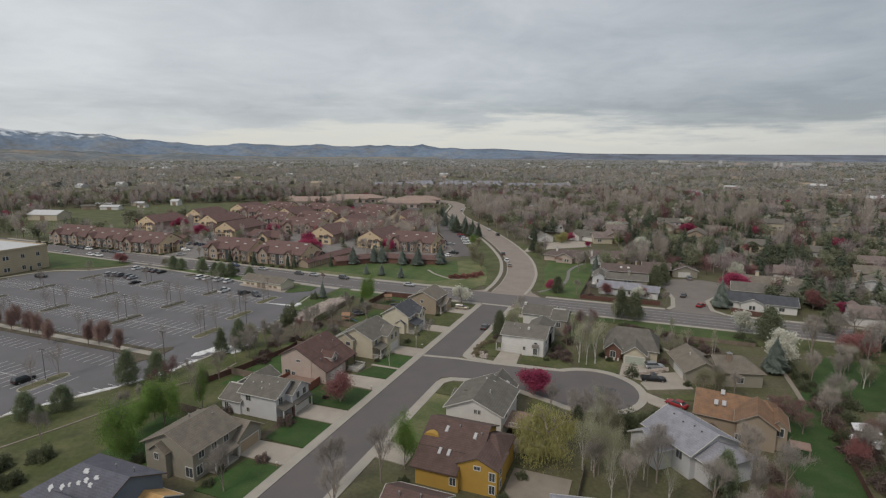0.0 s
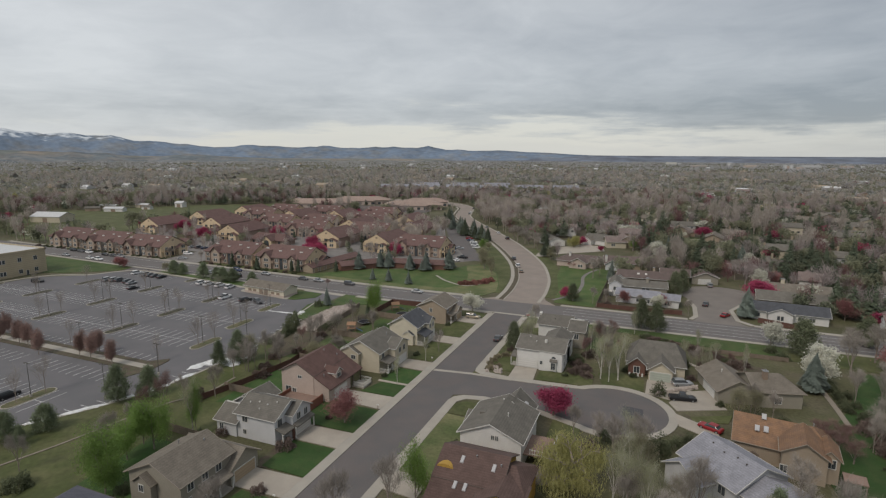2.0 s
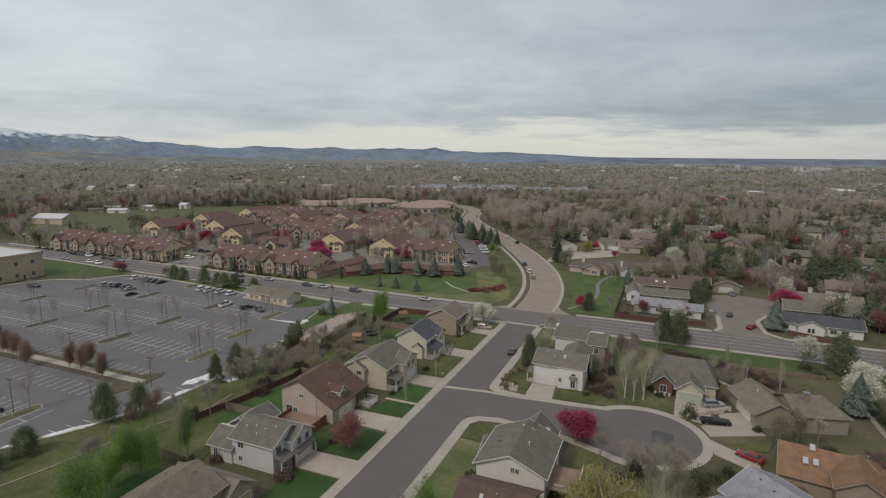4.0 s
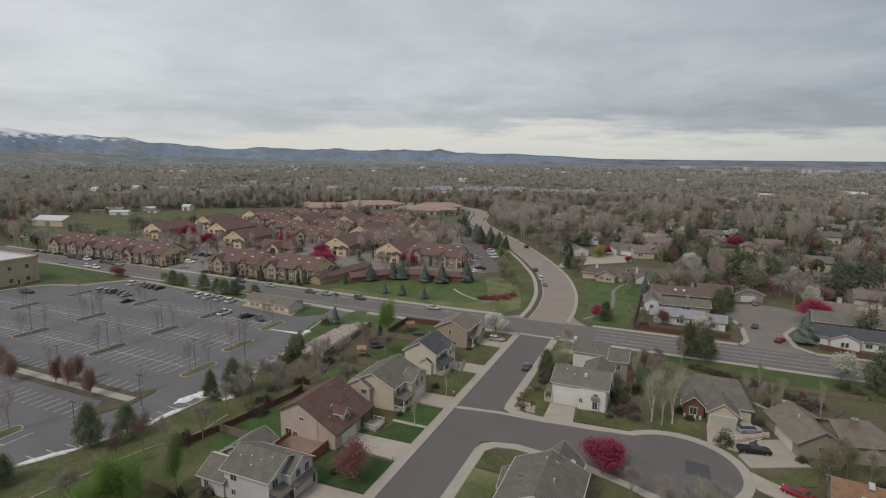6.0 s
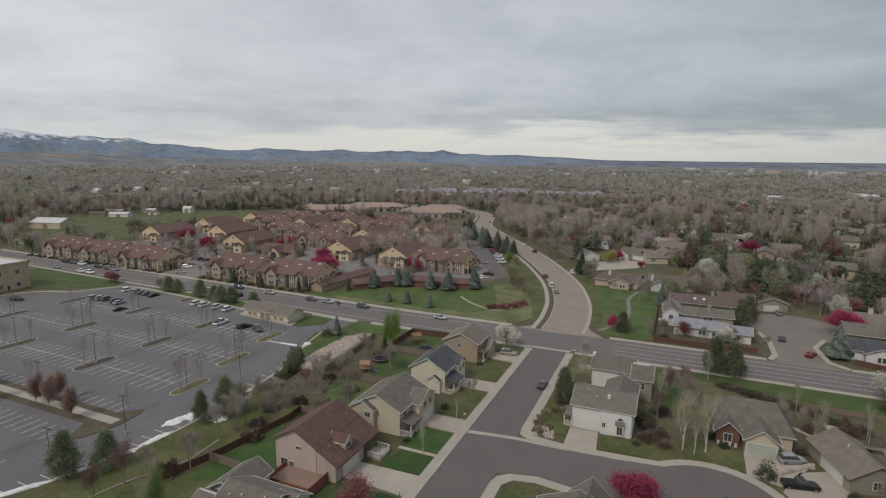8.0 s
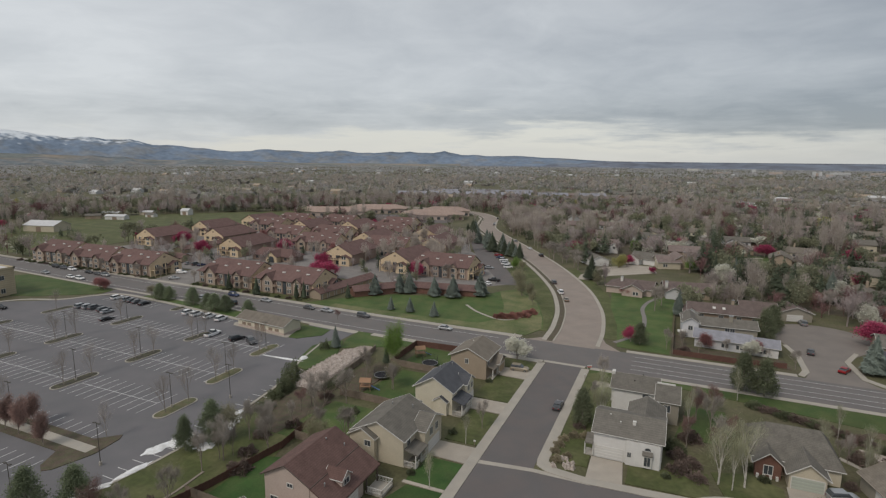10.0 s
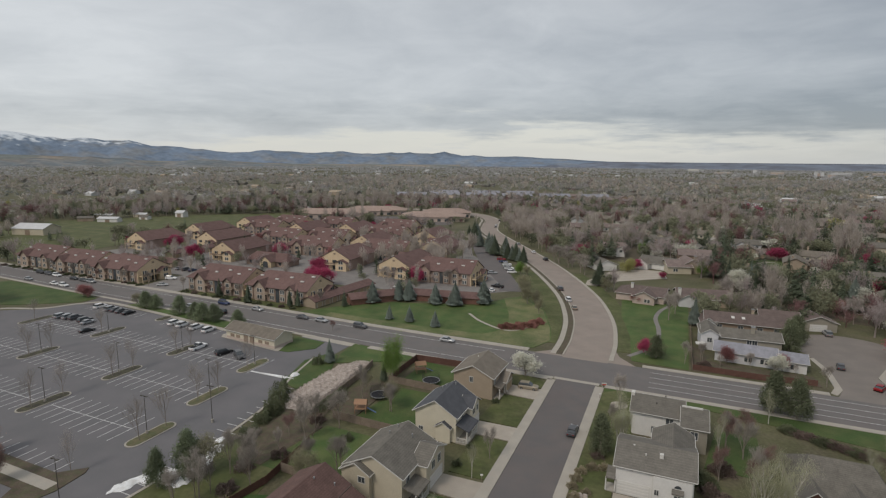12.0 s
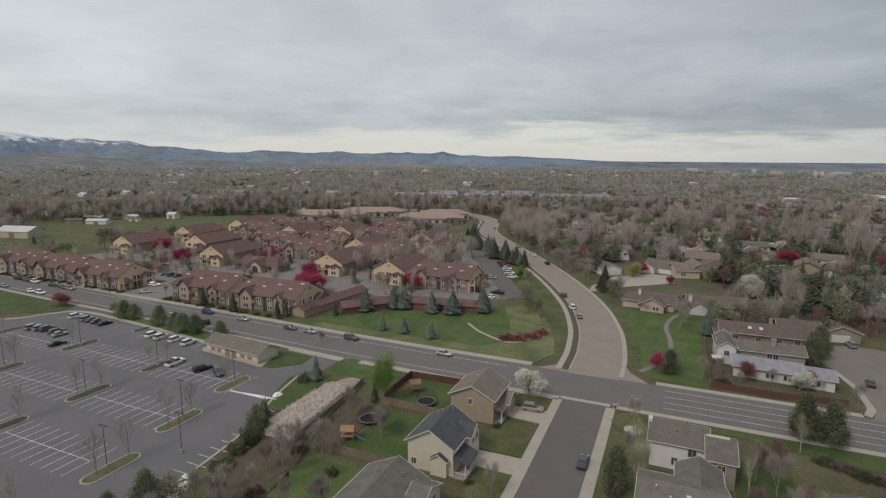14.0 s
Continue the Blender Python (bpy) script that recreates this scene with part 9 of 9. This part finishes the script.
def hedge(x0, y0, x1, y1, w, h, label):
    """A clipped hedge: many small leaves over a rounded box, on stems."""
    gen = np.random.RandomState(77)
    n, length = 5200, math.hypot(x1 - x0, y1 - y0)
    u, a = gen.uniform(-0.5, 0.5, n), gen.uniform(0, np.pi, n)
    r = gen.uniform(0.8, 1.04, n) * (1 + 0.06 * np.sin(u * 31))
    p = np.stack([np.sign(np.cos(a)) * np.abs(np.cos(a)) ** 0.45 * w / 2 * r, u * length, np.sin(a) ** 0.45 * h * r], 1)
    way, side = gen.normal(size=(n, 3)), gen.normal(size=(n, 3))
    s = gen.uniform(0.07, 0.16, (n, 1))
    tris = np.stack([p - side * s * 0.4, p + side * s * 0.4, p + way * s * 0.7], 1)
    tris[:, :, 2] = np.maximum(tris[:, :, 2], 0.0)
    t = thing("hedge", (x0 + x1) / 2, (y0 + y1) / 2, 0.05, math.degrees(math.atan2(y1 - y0, x1 - x0)) - 90, label, "hedge")
    part("foliage", triangles("foliage", tris, M["shrub"]), None, t)
    g = Solid()
    for i in range(9):
        y = length * (i - 4) / 9
        g.rod((0, y, -0.1), (0.1, y + 0.2, h * 0.8), 0.06, 0.02, 5)
    part("stem", g, M["bark"], t)


hedge(-48.0, -42.0, -48.6, -30.6, 2.2, 1.8, "long clipped dark green hedge beside the rock bed")


def snow_pile(x, y, w, l, h, turn=0):
    gen = random.Random(int(abs(x * 7 + y * 3)))
    g = Solid()
    n = 26
    ring = [(math.cos(2 * math.pi * i / n) * w * gen.uniform(0.55, 1.15), math.sin(2 * math.pi * i / n) * l * gen.uniform(0.7, 1.1)) for i in range(n)]
    k = len(g.v)
    g.v += [(a, b, 0.0) for a, b in ring] + [(a * 0.62, b * 0.62, h * gen.uniform(0.6, 1.0)) for a, b in ring] + [(0, 0, h)]
    for i in range(n):
        j = (i + 1) % n
        g.f += [(k + i, k + j, k + n + j, k + n + i), (k + n + i, k + n + j, k + 2 * n)]
    s = tagged(new("snow_bank", mesh_of("snow_bank", g, M["snow"], True)), "melting heap of old snow at the car park edge", "snow", "snow heaps")
    s.matrix_basis = pose(x, y, 0.1, 0, 0, turn)


for x, y, w, l, h, a in ((-61.6, -76.0, 1.6, 3.4, 0.35, -12), (-60.0, -72.8, 2.6, 2.4, 0.45, 20), (-57.2, -70.6, 2.8, 2.2, 0.5, 35), (-54.0, -71.6, 2.4, 1.6, 0.4, 60), (-55.6, -66.0, 1.8, 3.2, 0.5, 10), (-56.6, -61.6, 1.2, 2.6, 0.4, 14), (-58.6, -58.4, 1.0, 1.4, 0.3, 10), (-59.0, -83, 0.9, 3.6, 0.3, -6), (-60, -90, 1.0, 4, 0.4, -18), (-65, -103.5, 0.8, 5, 0.3, -30), (-68.6, -110.5, 0.8, 3, 0.3, -30), (-71, -116, 0.8, 3.4, 0.35, -28), (-62.4, -36, 2.0, 1.6, 0.7, 20), (-66.4, -26.4, 1.2, 1.6, 0.5, 0), (-70, -28.6, 6.0, 0.5, 0.15, 3), (-62.2, -97, 0.7, 3, 0.3, -25)):
    snow_pile(x, y, w, l, h, a)
setting("stop_bar", Solid().box(-78.5, -66.5, -29.2, -28.6, 0.02, 0.056), M["paint"], "wide white painted bar in the car park", "road marking")


def lamp_post(x, y, turn=0):
    if "lamp" not in FITTING:
        p = thing("lamp_post", x, y, 0, turn, "tall dark car park lamp post with box heads", "lamp post", "car park lamps")
        part("base", Solid().rod((0, 0, -0.1), (0, 0, 0.75), 0.28, 0.26, 12), M["concrete"], p, "round concrete base")
        part("pole", Solid().rod((0, 0, 0.7), (0, 0, 8.2), 0.075, 0.05, 8), M["pole"], p)
        for s in (-1, 1):
            a = part("arm", Solid().rod((0, 0, 8.1), (0.7 * s, 0, 8.15), 0.035, 0.035, 6), M["pole"], p)
            part("head", Solid().box(0.6 * s - 0.3, 0.6 * s + 0.3, -0.18, 0.18, 8.05, 8.2, 0.03), M["pole"], a)
        FITTING["lamp"] = p
        return p
    return copy_thing(FITTING["lamp"], pose(x, y, 0, 0, 0, turn))


for x, y in ((-65.8, -53.6), (-78, -42.8), (-108.6, -43.6), (-143, -42.4), (-73.8, -62.6), (-107.6, -62), (-142.4, -62), (-107.6, -25), (-80.8, -25), (-65.8, -98), (-81.6, -104), (-100, -80), (-135, -80), (-177, -44), (-177, -62), (-66, -84), (-142.2, -23)):
    lamp_post(x, y)


def trampoline(x, y, r=2.1, net=True):
    t = thing("trampoline", x, y, 0, 0, "round black garden trampoline with a pale rim" + (" and safety net" if net else ""), "trampoline", "garden play things")
    part("mat", Solid().prism(arc(0, 0, r * 0.92, 0, 345, 22), 0.82, 0.86), M["net"], t)
    rim = Solid()
    a, b = arc(0, 0, r, 0, 360, 22), arc(0, 0, r * 0.9, 0, 360, 22)
    for i in range(22):
        rim.hexa([(*a[i], 0.8), (*a[i + 1], 0.8), (*b[i + 1], 0.8), (*b[i], 0.8)], [(*a[i], 0.92), (*a[i + 1], 0.92), (*b[i + 1], 0.92), (*b[i], 0.92)])
    part("rim_pad", rim, M["steel"], t)
    for i in range(6):
        px, py = a[int(i * 22 / 6)]
        part("leg", Solid().rod((px, py, -0.05), (px, py, 2.6 if net else 0.85), 0.03, 0.03, 6), M["pole"], t)
    if net:
        g = Solid()
        for i in range(22):
            for j in range(6):
                z = 1.0 + j * 0.3
                g.beam((*a[i], z), (*a[i + 1], z), 0.02, 0.02)
            g.rod((*a[i], 0.9), (*a[i], 2.55), 0.012, 0.012, 3)
        part("safety_net", g, M["net"], t)


setting("tree_ring", Solid().prism([(11.3 + 1.9 * math.cos(i * math.pi / 7), -9.9 + 1.9 * math.sin(i * math.pi / 7)) for i in range(14)], 0, 0.16), M["drive"], "pale gravel ring round a young tree", "garden bed")
barricade = thing("road_barricade", 6.9, -1.2, 0.16, 20, "small red and white road barricade on the corner walk", "barricade")
for z, m in ((0.5, "red_board"), (0.85, "trim")):
    part("board", Solid().box(-0.6, 0.6, -0.03, 0.03, z, z + 0.25), M[m], barricade)
for x in (-0.5, 0.5):
    part("leg", Solid().rod((x, -0.3, 0), (x, 0, 1.1), 0.03, 0.03, 5).rod((x, 0.3, 0), (x, 0, 1.1), 0.03, 0.03, 5), M["trim"], barricade)
trampoline(-32.6, -16.4, 2.2)
trampoline(-40.0, -28.8, 2.2)


def play_frame(x, y, turn=0):
    p = thing("play_frame", x, y, 0, turn, "orange-brown timber garden play frame", "play frame", "garden play things")
    for a in (-1.2, 1.2):
        for b in (-0.9, 0.9):
            part("post", Solid().box(a - 0.06, a + 0.06, b - 0.06, b + 0.06, -0.05, 2.4), M["plastic_orange"], p)
    part("platform", Solid().box(-1.3, 1.3, -1.0, 1.0, 1.1, 1.2), M["plastic_orange"], p)
    part("canopy", Solid().hexa([(-1.4, -1.1, 2.3), (1.4, -1.1, 2.3), (1.4, 1.1, 2.3), (-1.4, 1.1, 2.3)], [(-1.4, -0.05, 3.1), (1.4, -0.05, 3.1), (1.4, 0.05, 3.1), (-1.4, 0.05, 3.1)]), M["plastic_orange"], p)
    part("slide", Solid().beam((1.3, 0, 1.2), (3.4, 0, 0.1), 0.5, 0.08), M["plastic_blue"], p)


play_frame(-40.0, -36.8, 20)
play_frame(-38.0, -11.3, 40)
tarp = thing("boat_cover", 90.6, -66.4, 0, -6, "white tarpaulin-covered trailer in a yard", "trailer")
part("cover", Solid().hexa([(-2.7, -1.2, 0.5), (2.7, -1.2, 0.5), (2.7, 1.2, 0.5), (-2.7, 1.2, 0.5)], [(-2.5, -0.9, 1.6), (2.5, -0.8, 1.5), (2.5, 0.8, 1.5), (-2.5, 0.9, 1.6)]), M["tarp"], tarp)
for x in (-1.0, 1.0):
    part("wheel", Solid().rod((x, -1.3, 0.35), (x, 1.3, 0.35), 0.35, 0.35, 12), M["tyre"], tarp)


def post_box(x, y, turn=0):
    b = thing("mailbox", x, y, 0.1, turn, "small pale kerbside mailbox on a post", "mailbox", "mailboxes")
    part("post", Solid().box(-0.05, 0.05, -0.05, 0.05, -0.05, 1.0), M["wood"], b)
    part("box", Solid().box(-0.22, 0.22, -0.1, 0.1, 1.0, 1.25, 0.03), M["trim"], b)


for x, y in ((-7.2, -79.6), (-7.3, -50.2), (-7.2, -113), (-13.5, -15.4), (6.8, -8)):
    post_box(x, y)

shelter = thing("shade_tent", 91.6, -62.4, 0, -6, "white peaked garden shade tent on thin legs", "tent")
part("canopy", Solid().hexa([(-2.2, -1.6, 1.9), (2.2, -1.6, 1.9), (2.2, 1.6, 1.9), (-2.2, 1.6, 1.9)], [(-0.3, -0.1, 3.0), (0.3, -0.1, 3.0), (0.3, 0.1, 3.0), (-0.3, 0.1, 3.0)]), M["tarp"], shelter)
for x in (-2.1, 2.1):
    for y in (-1.5, 1.5):
        part("leg", Solid().rod((x, y, -0.05), (x, y, 1.95), 0.03, 0.03, 6), M["steel"], shelter)
setting("rock_garden", Solid().prism([(60.5, -20.5), (62.5, -25), (67.5, -26.5), (69, -24), (65, -21.5)], -0.05, 0.13), M["rock"], "bed of pale rock beside the hedge", "garden bed")
setting("garden_walk", ribbon(Solid(), curve([(52.5, -22.5), (55.3, -25.1), (58.4, -27.9), (61, -31)], 5), -0.5, 0.5, 0, 0.14), M["concrete"], "narrow concrete garden walk", "pavement")
stone_rng = random.Random(8)
dry_wall = thing("stone_wall", 52, -45.4, 0, 0, "low rough wall of tan stones between two drives", "stone wall")
for i in range(44):
    u = i / 43
    x, y = -4.2 + 8.6 * u, -4.0 + 8.0 * u ** 0.9
    for z in (0.2, 0.6):
        r = stone_rng.uniform(0.28, 0.46)
        part("stone", Solid().box(x - r, x + r, y - r * 0.8, y + r * 0.8, z - 0.1, z + stone_rng.uniform(0.22, 0.36), r * 0.3), M["rock"], dry_wall, at=pose(stone_rng.uniform(-0.15, 0.15), stone_rng.uniform(-0.15, 0.15), 0))
for i in range(16):
    x, y, r = 7.6 + stone_rng.uniform(0, 4.4), -51.0 + stone_rng.uniform(0, 3.4), stone_rng.uniform(0.25, 0.6)
    stone = tagged(new("boulder", mesh_of("boulder", Solid().box(-r, r, -r * 0.8, r * 0.7, -0.1, r * 1.1, r * 0.4), M["rock"])), "pale landscaping boulder in a corner bed", "boulder", "boulders in the corner bed")
    stone.matrix_basis = pose(x, y, 0.1, 0, 0, stone_rng.uniform(0, 180))
